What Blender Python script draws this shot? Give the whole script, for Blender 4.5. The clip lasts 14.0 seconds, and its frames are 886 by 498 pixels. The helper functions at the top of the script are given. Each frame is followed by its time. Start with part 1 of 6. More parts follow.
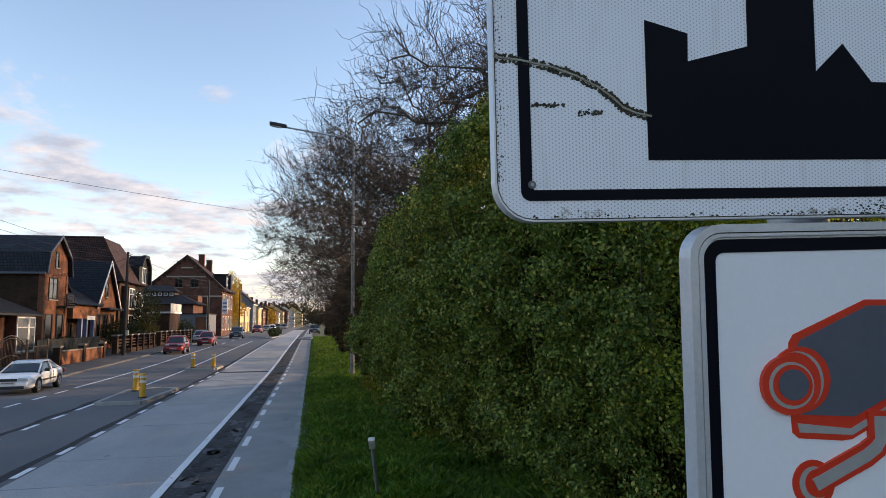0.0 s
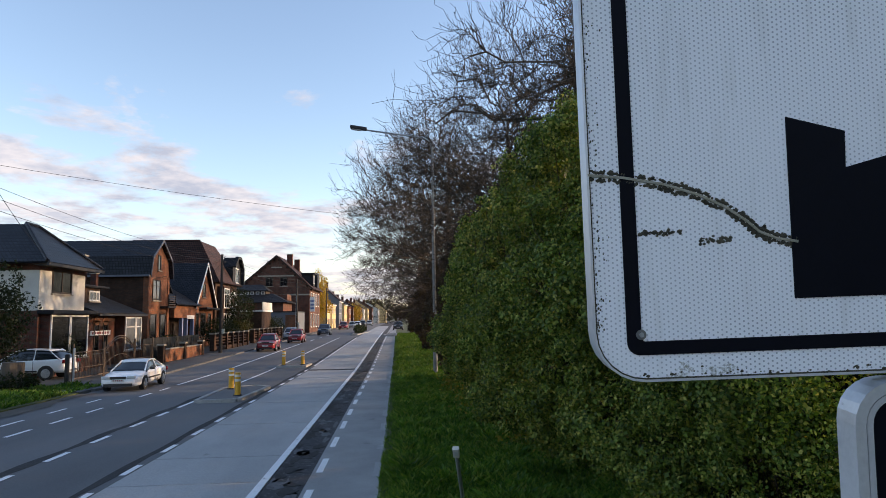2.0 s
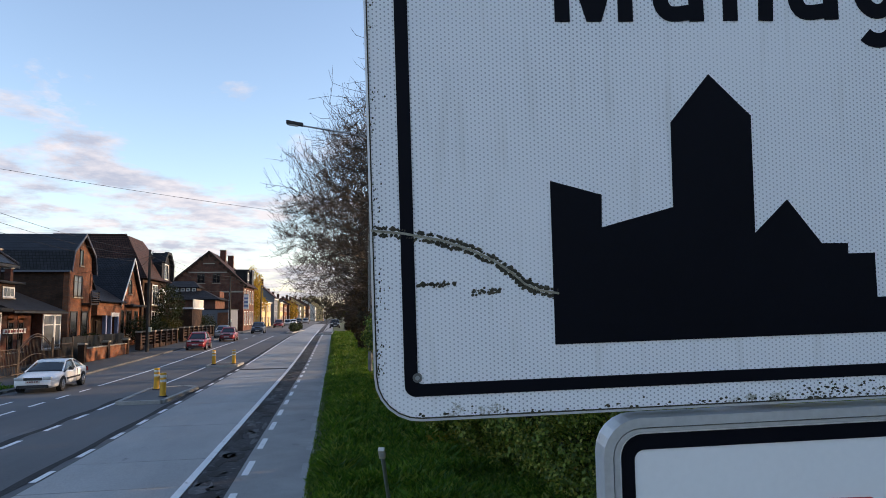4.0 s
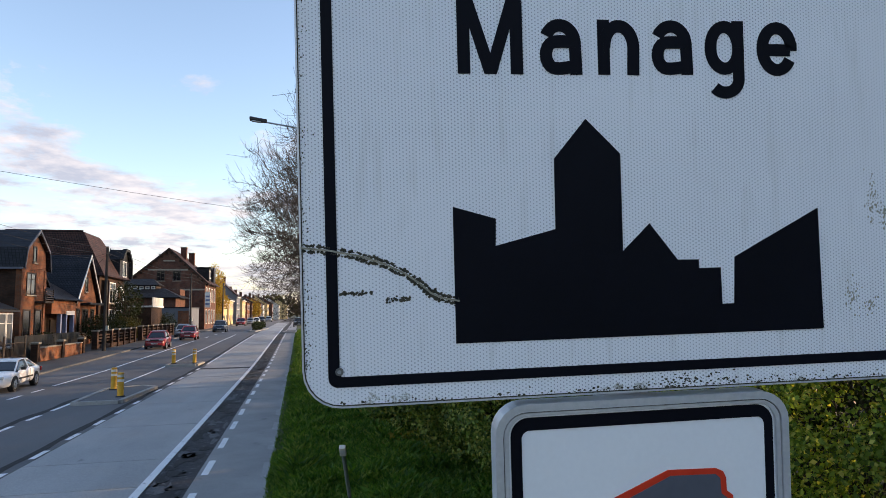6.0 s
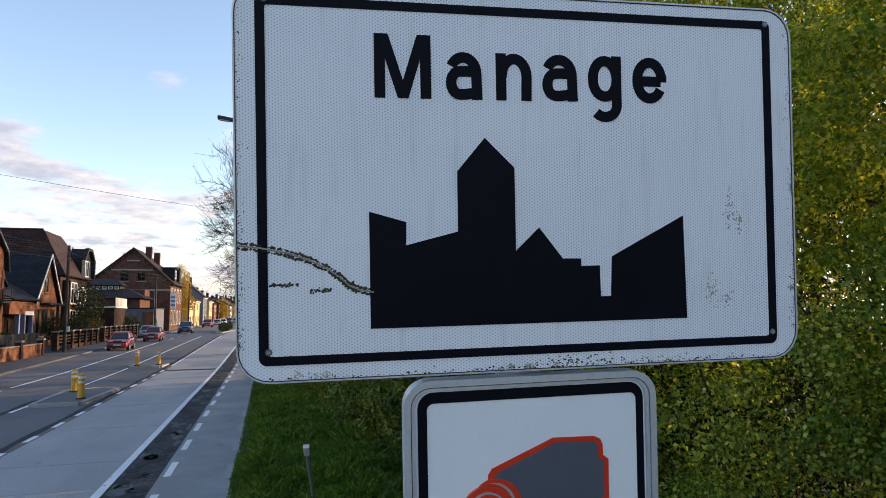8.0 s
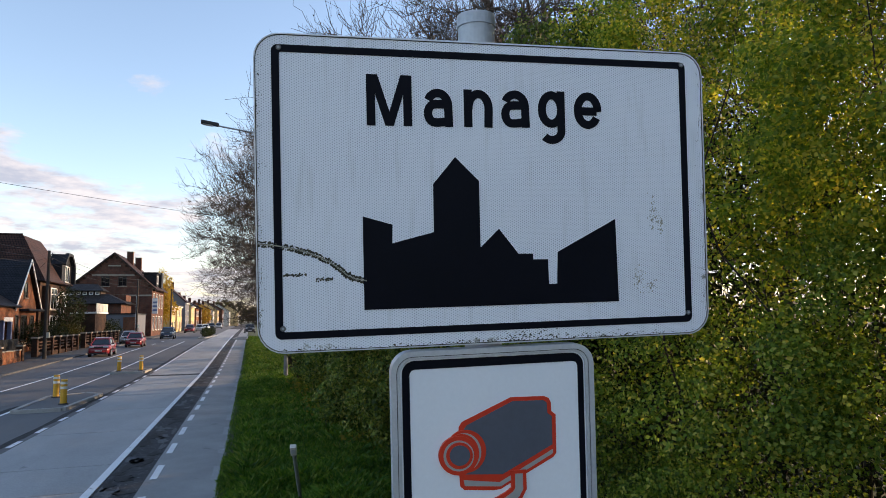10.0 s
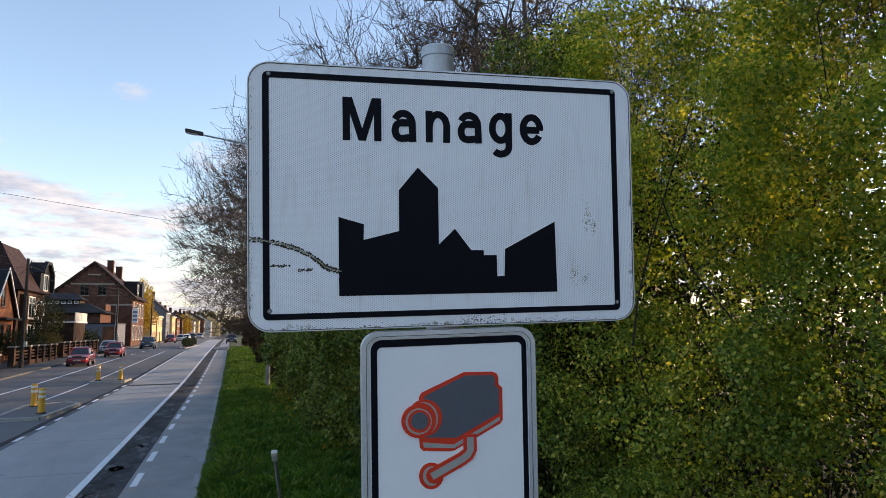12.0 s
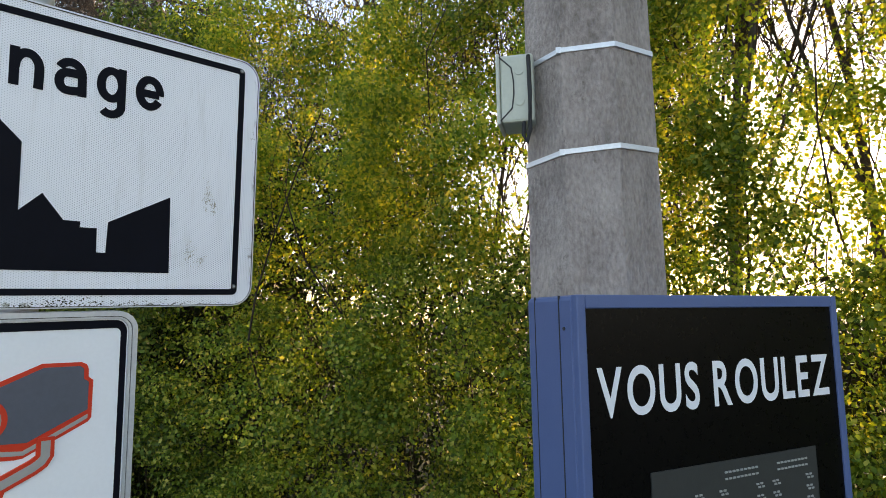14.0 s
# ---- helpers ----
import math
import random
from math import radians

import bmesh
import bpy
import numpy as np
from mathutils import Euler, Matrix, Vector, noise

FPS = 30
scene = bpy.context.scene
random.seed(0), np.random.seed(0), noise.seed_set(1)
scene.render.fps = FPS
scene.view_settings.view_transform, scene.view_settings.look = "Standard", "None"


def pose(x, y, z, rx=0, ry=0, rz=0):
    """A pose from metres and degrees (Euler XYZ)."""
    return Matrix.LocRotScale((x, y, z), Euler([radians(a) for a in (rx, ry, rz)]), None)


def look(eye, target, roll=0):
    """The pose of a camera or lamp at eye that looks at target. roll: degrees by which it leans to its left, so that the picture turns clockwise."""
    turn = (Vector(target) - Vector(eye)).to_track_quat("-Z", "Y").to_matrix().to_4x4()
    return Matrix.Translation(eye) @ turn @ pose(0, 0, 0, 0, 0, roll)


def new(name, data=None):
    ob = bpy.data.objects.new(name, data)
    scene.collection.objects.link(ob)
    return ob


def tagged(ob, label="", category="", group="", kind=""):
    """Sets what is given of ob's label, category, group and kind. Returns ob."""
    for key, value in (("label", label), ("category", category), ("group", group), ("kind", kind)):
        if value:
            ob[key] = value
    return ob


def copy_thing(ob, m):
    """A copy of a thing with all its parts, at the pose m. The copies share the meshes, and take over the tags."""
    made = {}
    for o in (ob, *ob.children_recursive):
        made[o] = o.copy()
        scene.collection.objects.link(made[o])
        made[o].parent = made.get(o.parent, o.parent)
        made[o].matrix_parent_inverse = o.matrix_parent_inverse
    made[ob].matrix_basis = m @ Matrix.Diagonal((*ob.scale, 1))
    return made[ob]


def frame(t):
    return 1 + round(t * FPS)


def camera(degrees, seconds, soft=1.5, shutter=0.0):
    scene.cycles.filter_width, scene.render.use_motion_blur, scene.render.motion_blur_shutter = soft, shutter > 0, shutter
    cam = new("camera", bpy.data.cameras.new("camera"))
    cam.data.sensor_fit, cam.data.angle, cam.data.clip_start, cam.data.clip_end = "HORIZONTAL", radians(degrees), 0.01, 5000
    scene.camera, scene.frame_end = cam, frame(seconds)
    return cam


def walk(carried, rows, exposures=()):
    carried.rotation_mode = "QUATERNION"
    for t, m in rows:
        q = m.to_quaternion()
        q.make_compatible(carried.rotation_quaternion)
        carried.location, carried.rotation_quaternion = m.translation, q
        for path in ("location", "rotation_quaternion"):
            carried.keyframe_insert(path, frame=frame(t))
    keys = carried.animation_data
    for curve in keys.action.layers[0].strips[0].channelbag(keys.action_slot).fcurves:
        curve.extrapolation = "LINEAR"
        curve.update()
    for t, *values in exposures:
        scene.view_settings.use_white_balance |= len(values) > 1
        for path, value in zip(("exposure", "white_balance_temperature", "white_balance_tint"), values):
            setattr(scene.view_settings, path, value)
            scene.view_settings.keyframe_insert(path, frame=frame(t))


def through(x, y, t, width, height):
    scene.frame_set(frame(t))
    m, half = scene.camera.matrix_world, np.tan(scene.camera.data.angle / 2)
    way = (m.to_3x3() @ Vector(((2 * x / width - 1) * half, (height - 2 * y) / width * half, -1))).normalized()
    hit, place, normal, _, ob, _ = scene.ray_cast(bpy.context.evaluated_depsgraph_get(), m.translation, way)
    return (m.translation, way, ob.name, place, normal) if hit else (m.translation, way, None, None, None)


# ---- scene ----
cam = camera(69.6, 14.0, soft=0.55)
PATH = [
    (0, (-0.659, -0.719, 2.77), (-0.266, 1.229, 2.997), -0.6),
    (0.5, (-0.728, -0.669, 2.82), (-0.465, 1.301, 3.05), -0.6),
    (1, (-0.725, -0.628, 2.903), (-0.587, 1.354, 3.132), -0.9),
    (1.5, (-0.693, -0.616, 2.944), (-0.573, 1.368, 3.169), -0.9),
    (2, (-0.636, -0.602, 2.952), (-0.493, 1.382, 3.167), -1.0),
    (2.5, (-0.585, -0.614, 2.979), (-0.393, 1.366, 3.191), -1.1),
    (3, (-0.542, -0.623, 2.996), (-0.307, 1.352, 3.204), -1.0),
    (3.5, (-0.508, -0.643, 2.997), (-0.222, 1.326, 3.204), -0.9),
    (6, (-0.453, -0.813, 3.004), (-0.016, 1.128, 3.203), -0.8),
    (6.5, (-0.427, -0.848, 3.005), (0.025, 1.09, 3.204), -0.9),
    (7, (-0.407, -0.897, 3.003), (0.063, 1.037, 3.202), -0.7),
    (7.5, (-0.395, -0.917, 2.997), (0.1, 1.01, 3.2), -0.8),
    (8, (-0.406, -0.965, 2.985), (0.12, 0.953, 3.189), -0.6),
    (10.5, (-0.474, -1.258, 2.939), (0.101, 0.645, 3.158), -1.0),
    (11, (-0.484, -1.315, 2.927), (0.057, 0.597, 3.153), -0.8),
    (11.5, (-0.478, -1.372, 2.906), (0.063, 0.54, 3.139), -1.0),
    (12, (-0.478, -1.417, 2.89), (0.142, 0.468, 3.14), -0.7),
    (12.5, (-0.478, -1.417, 2.859), (0.384, 0.369, 3.117), -0.9),
    (13, (-0.495, -1.408, 2.858), (0.592, 0.254, 3.096), -0.8),
    (13.5, (-0.468, -1.403, 2.858), (0.848, 0.084, 3.094), -1.3),
    (14, (-0.462, -1.402, 2.858), (1.092, -0.164, 3.087), -1.0),
]
walk(cam, [(t, look(eye, target, roll)) for t, eye, target, roll in PATH],
     exposures=[(0, 1.32, 6650, 20), (3.5, 1.28, 6400, 20), (7, 1.45, 6600, 20), (11.5, 1.38, 6600, 20), (12.5, 1.45, 6650, 20), (13, 1.65, 6900, 20), (14, 2.15, 7700, 20)])

# ---- world, sun, exposure ----
SUN_BEARING, SUN_HEIGHT = radians(78), radians(10)
world = bpy.data.worlds.new("evening_sky")
scene.world = world
world.use_nodes = True
wt = world.node_tree
wt.nodes.clear()


def node(tree, kind, inputs=None, n=None):
    n = n or tree.nodes.new(kind)
    for k, v in (inputs or {}).items():
        if isinstance(v, bpy.types.NodeSocket):
            tree.links.new(v, n.inputs[k])
        else:
            n.inputs[k].default_value = v
    return n


def maths(tree, op, a, b=0.0, c=0.0, clamp=False):
    n = tree.nodes.new("ShaderNodeMath")
    n.operation, n.use_clamp = op, clamp
    return node(tree, "", {0: a, 1: b, 2: c}, n).outputs[0]


def blend(tree, f, a, b, mode="MIX"):
    n = tree.nodes.new("ShaderNodeMix")
    n.data_type, n.blend_type = "RGBA", mode
    return node(tree, "", {0: f, 6: a, 7: b}, n).outputs[2]


def scaled(tree, colour, k):
    n = tree.nodes.new("ShaderNodeVectorMath")
    n.operation = "SCALE"
    return node(tree, "", {0: colour, 3: k}, n).outputs[0]


sky = wt.nodes.new("ShaderNodeTexSky")
sky.sky_type, sky.sun_disc, sky.sun_elevation, sky.sun_rotation = "NISHITA", False, SUN_HEIGHT, SUN_BEARING
sky.altitude, sky.air_density, sky.dust_density, sky.ozone_density = 100.0, 1.0, 0.5, 1.2
way = node(wt, "ShaderNodeTexCoord").outputs["Generated"]
xyz = node(wt, "ShaderNodeSeparateXYZ", {0: way})
up = maths(wt, "MAXIMUM", xyz.outputs[2], 0.0)
lift = maths(wt, "ADD", up, 0.12)
flat = node(wt, "ShaderNodeCombineXYZ", {0: maths(wt, "DIVIDE", xyz.outputs[0], lift), 1: maths(wt, "DIVIDE", xyz.outputs[1], lift), 2: 0.35})
puffs = node(wt, "ShaderNodeTexNoise", {"Vector": flat.outputs[0], "Scale": 1.9, "Detail": 8.0, "Roughness": 0.62, "Distortion": 0.15})
low = node(wt, "ShaderNodeMapRange", {"Value": up, "From Min": 0.06, "From Max": 0.34, "To Min": 0.06, "To Max": -0.14})
# a bank of cloud low over the houses, thickening away from the road
east = maths(wt, "MULTIPLY", maths(wt, "ADD", maths(wt, "DIVIDE", xyz.outputs[0], maths(wt, "MAXIMUM", xyz.outputs[1], 0.2)), 0.62), 2.6)
high = maths(wt, "MULTIPLY", maths(wt, "SUBTRACT", up, 0.215), 11.0)
far_off = maths(wt, "ADD", maths(wt, "MULTIPLY", east, east), maths(wt, "MULTIPLY", high, high))
bank = maths(wt, "MULTIPLY", maths(wt, "EXPONENT", maths(wt, "MULTIPLY", far_off, -1.0)), 0.13)
cover = maths(wt, "ADD", maths(wt, "ADD", puffs.outputs[0], low.outputs[0]), bank)
veil = node(wt, "ShaderNodeMapRange", {"Value": cover, "From Min": 0.475, "From Max": 0.60, "To Min": 0.0, "To Max": 0.92})
haze = node(wt, "ShaderNodeMapRange", {"Value": up, "From Min": 0.0, "From Max": 0.16, "To Min": 0.6, "To Max": 0.0})
shade = node(wt, "ShaderNodeTexNoise", {"Vector": flat.outputs[0], "Scale": 4.5, "Detail": 6.0, "Roughness": 0.6})
white = blend(wt, node(wt, "ShaderNodeMapRange", {"Value": shade.outputs[0], "From Min": 0.35, "From Max": 0.62}).outputs[0], (1.45, 1.58, 1.80, 1), (2.55, 2.46, 2.36, 1))
cloud = blend(wt, maths(wt, "MAXIMUM", veil.outputs[0], haze.outputs[0]), sky.outputs[0], white)
back = node(wt, "ShaderNodeBackground", {"Color": cloud, "Strength": 0.15})
wt.links.new(back.outputs[0], node(wt, "ShaderNodeOutputWorld").inputs[0])

sun = new("sun", bpy.data.lights.new("sun", "SUN"))
sun.data.energy, sun.data.angle, sun.data.color = 2.8, radians(0.6), (1.0, 0.72, 0.42)
sun_to = Vector((math.sin(SUN_BEARING) * math.cos(SUN_HEIGHT), math.cos(SUN_BEARING) * math.cos(SUN_HEIGHT), math.sin(SUN_HEIGHT)))
sun.matrix_world = look(sun_to * 90, (0, 0, 0))

# ---- materials ----


def surface(name, a, b, rough=0.8, scale=3.0, fine=60.0, bump=0.15, metal=0.0, spread=(0.35, 0.65), dirt=None, dirt_at=0.62, coords="Object", stretch=(1, 1, 1), spec=0.4):
    """Two close colours over a broad noise, a fine grain in colour and relief, and stains of their own colour."""
    m = bpy.data.materials.new(name)
    m.use_nodes = True
    t = m.node_tree
    p = t.nodes["Principled BSDF"]
    co = node(t, "ShaderNodeMapping", {0: node(t, "ShaderNodeTexCoord").outputs[coords], 3: stretch}).outputs[0]
    broad = node(t, "ShaderNodeTexNoise", {"Vector": co, "Scale": scale, "Detail": 5.0, "Roughness": 0.6}).outputs[0]
    grain = node(t, "ShaderNodeTexNoise", {"Vector": co, "Scale": fine, "Detail": 3.0}).outputs[0]
    both = maths(t, "MULTIPLY_ADD", grain, 0.45, maths(t, "MULTIPLY", broad, 0.65))
    f = node(t, "ShaderNodeMapRange", {"Value": both, "From Min": spread[0], "From Max": spread[1] + 0.1}).outputs[0]
    col = blend(t, f, (*a, 1), (*b, 1))
    if dirt:
        spots = node(t, "ShaderNodeTexNoise", {"Vector": co, "Scale": scale * 2.7, "Detail": 8.0, "Roughness": 0.7}).outputs[0]
        k = node(t, "ShaderNodeMapRange", {"Value": spots, "From Min": dirt_at, "From Max": dirt_at + 0.1}).outputs[0]
        col = blend(t, k, col, (*dirt, 1))
    t.links.new(col, p.inputs["Base Color"])
    t.links.new(maths(t, "MULTIPLY_ADD", grain, 0.2, rough - 0.1, clamp=True), p.inputs["Roughness"])
    p.inputs["Metallic"].default_value = metal
    p.inputs["Specular IOR Level"].default_value = spec
    if bump:
        t.links.new(node(t, "ShaderNodeBump", {"Height": both, "Strength": bump, "Distance": 0.02}).outputs[0], p.inputs["Normal"])
    return m


def leafage(name, ramp, through=0.45):
    """Thin leaves: each takes its own colour, and lets light through."""
    m = bpy.data.materials.new(name)
    m.use_nodes = True
    t = m.node_tree
    t.nodes.clear()
    r = node(t, "ShaderNodeNewGeometry").outputs["Random Per Island"]
    cr = node(t, "ShaderNodeValToRGB", {0: r})
    e = cr.color_ramp.elements
    e[0].position, e[0].color = 0.0, (*ramp[0], 1)
    e[1].position, e[1].color = 1.0, (*ramp[-1], 1)
    for i, c in enumerate(ramp[1:-1]):
        e.new((i + 1) / (len(ramp) - 1)).color = (*c, 1)
    big = node(t, "ShaderNodeTexNoise", {"Vector": node(t, "ShaderNodeTexCoord").outputs["Object"], "Scale": 0.7, "Detail": 3.0}).outputs[0]
    k = node(t, "ShaderNodeMapRange", {"Value": big, "From Min": 0.3, "From Max": 0.7, "To Min": 0.75, "To Max": 1.25}).outputs[0]
    col = scaled(t, cr.outputs[0], k)
    d = node(t, "ShaderNodeBsdfPrincipled", {"Base Color": col, "Roughness": 0.55, "Specular IOR Level": 0.22})
    tr = node(t, "ShaderNodeBsdfTranslucent", {"Color": blend(t, 1.0, col, (1.45, 1.4, 0.5, 1), "MULTIPLY")})
    mix = node(t, "ShaderNodeMixShader", {0: through, 1: d.outputs[0], 2: tr.outputs[0]})
    t.links.new(mix.outputs[0], node(t, "ShaderNodeOutputMaterial").inputs[0])
    return m


def courses(name, brick_a, brick_b, mortar, width=0.22, height=0.065, rough=0.85, bump=0.4, joint=0.012, offset=0.5):
    """Bricks or tiles far off, in courses on upright or sloping faces."""
    m = bpy.data.materials.new(name)
    m.use_nodes = True
    t = m.node_tree
    p = t.nodes["Principled BSDF"]
    o = node(t, "ShaderNodeSeparateXYZ", {0: node(t, "ShaderNodeTexCoord").outputs["Object"]})
    along = maths(t, "ADD", o.outputs[0], o.outputs[1])
    co = node(t, "ShaderNodeCombineXYZ", {0: along, 1: o.outputs[2], 2: 0.0}).outputs[0]
    br = node(t, "ShaderNodeTexBrick", {"Vector": co, "Color1": (*brick_a, 1), "Color2": (*brick_b, 1), "Mortar": (*mortar, 1), "Scale": 1.0, "Mortar Size": joint,
                                        "Brick Width": width, "Row Height": height})
    br.offset = offset
    weather = node(t, "ShaderNodeTexNoise", {"Vector": node(t, "ShaderNodeTexCoord").outputs["Object"], "Scale": 0.9, "Detail": 7.0, "Roughness": 0.7}).outputs[0]
    k = node(t, "ShaderNodeMapRange", {"Value": weather, "From Min": 0.3, "From Max": 0.7, "To Min": 0.35, "To Max": 1.3}).outputs[0]
    t.links.new(scaled(t, br.outputs[0], k), p.inputs["Base Color"])
    p.inputs["Roughness"].default_value = rough
    p.inputs["Specular IOR Level"].default_value = 0.22
    t.links.new(node(t, "ShaderNodeBump", {"Height": maths(t, "SUBTRACT", 1.0, br.outputs[1]), "Strength": bump, "Distance": 0.02}).outputs[0], p.inputs["Normal"])
    return m


def plain(name, c, rough=0.5, metal=0.0, spec=0.5, glass=0.0, coat=0.0):
    m = surface(name, [v * 0.92 for v in c], c, rough, 6.0, 90.0, 0.03, metal, spec=spec)
    p = m.node_tree.nodes["Principled BSDF"]
    p.inputs["Transmission Weight"].default_value = glass
    p.inputs["Coat Weight"].default_value = coat
    return m


def sheeting(name):
    """White retroreflective sheeting: a fine comb of cells, streaks of grime and lichen specks along the edges."""
    m = bpy.data.materials.new(name)
    m.use_nodes = True
    t = m.node_tree
    p = t.nodes["Principled BSDF"]
    co = node(t, "ShaderNodeTexCoord").outputs["Object"]
    o = node(t, "ShaderNodeSeparateXYZ", {0: co})
    u, v = o.outputs[0], o.outputs[2]
    k = 2 * math.pi / 0.0042
    cells = None
    for turn in (0, 60, 120):
        a = maths(t, "MULTIPLY_ADD", u, k * math.cos(radians(turn)), maths(t, "MULTIPLY", v, k * math.sin(radians(turn))))
        a = maths(t, "COSINE", a)
        cells = a if cells is None else maths(t, "ADD", cells, a)
    comb = node(t, "ShaderNodeMapRange", {"Value": cells, "From Min": 1.0, "From Max": 2.7}).outputs[0]
    fade = node(t, "ShaderNodeTexNoise", {"Vector": co, "Scale": 4.0, "Detail": 4.0}).outputs[0]
    comb = maths(t, "MULTIPLY", comb, node(t, "ShaderNodeMapRange", {"Value": fade, "From Min": 0.3, "From Max": 0.65, "To Min": 0.35, "To Max": 1.0}).outputs[0])
    col = blend(t, comb, (0.86, 0.875, 0.92, 1), (0.20, 0.22, 0.27, 1))
    streak = node(t, "ShaderNodeTexNoise", {"Vector": node(t, "ShaderNodeMapping", {0: co, 3: (9, 1, 1.2)}).outputs[0], "Scale": 5.0, "Detail": 6.0}).outputs[0]
    sk = node(t, "ShaderNodeMapRange", {"Value": streak, "From Min": 0.55, "From Max": 0.8, "To Max": 0.3}).outputs[0]
    col = blend(t, sk, col, (0.42, 0.42, 0.38, 1))
    # distance from the rim, for the lichen that grows in from it
    eu = maths(t, "SUBTRACT", 0.452, maths(t, "ABSOLUTE", u))
    ev = maths(t, "SUBTRACT", 0.298, maths(t, "ABSOLUTE", maths(t, "SUBTRACT", v, 0.2565)))
    ev = maths(t, "MINIMUM", ev, maths(t, "MULTIPLY", maths(t, "ADD", v, 0.0415), 0.55))
    edge = maths(t, "MINIMUM", eu, ev)
    near = node(t, "ShaderNodeMapRange", {"Value": edge, "From Min": 0.0, "From Max": 0.03, "To Min": 0.17, "To Max": -0.12}).outputs[0]
    spots = node(t, "ShaderNodeTexNoise", {"Vector": co, "Scale": 42.0, "Detail": 8.0, "Roughness": 0.75}).outputs[0]
    patch = node(t, "ShaderNodeTexNoise", {"Vector": co, "Scale": 7.0, "Detail": 2.0}).outputs[0]
    lichen = maths(t, "ADD", maths(t, "ADD", spots, near), maths(t, "MULTIPLY", maths(t, "SUBTRACT", patch, 0.5), 0.45))
    lk = node(t, "ShaderNodeMapRange", {"Value": lichen, "From Min": 0.72, "From Max": 0.79, "To Max": 0.8}).outputs[0]
    green = blend(t, spots, (0.03, 0.03, 0.02, 1), (0.24, 0.23, 0.13, 1))
    col = blend(t, lk, col, green)
    t.links.new(col, p.inputs["Base Color"])
    p.inputs["Roughness"].default_value = 0.38
    t.links.new(node(t, "ShaderNodeBump", {"Height": maths(t, "ADD", comb, lk), "Strength": 0.12, "Distance": 0.001}).outputs[0], p.inputs["Normal"])
    return m


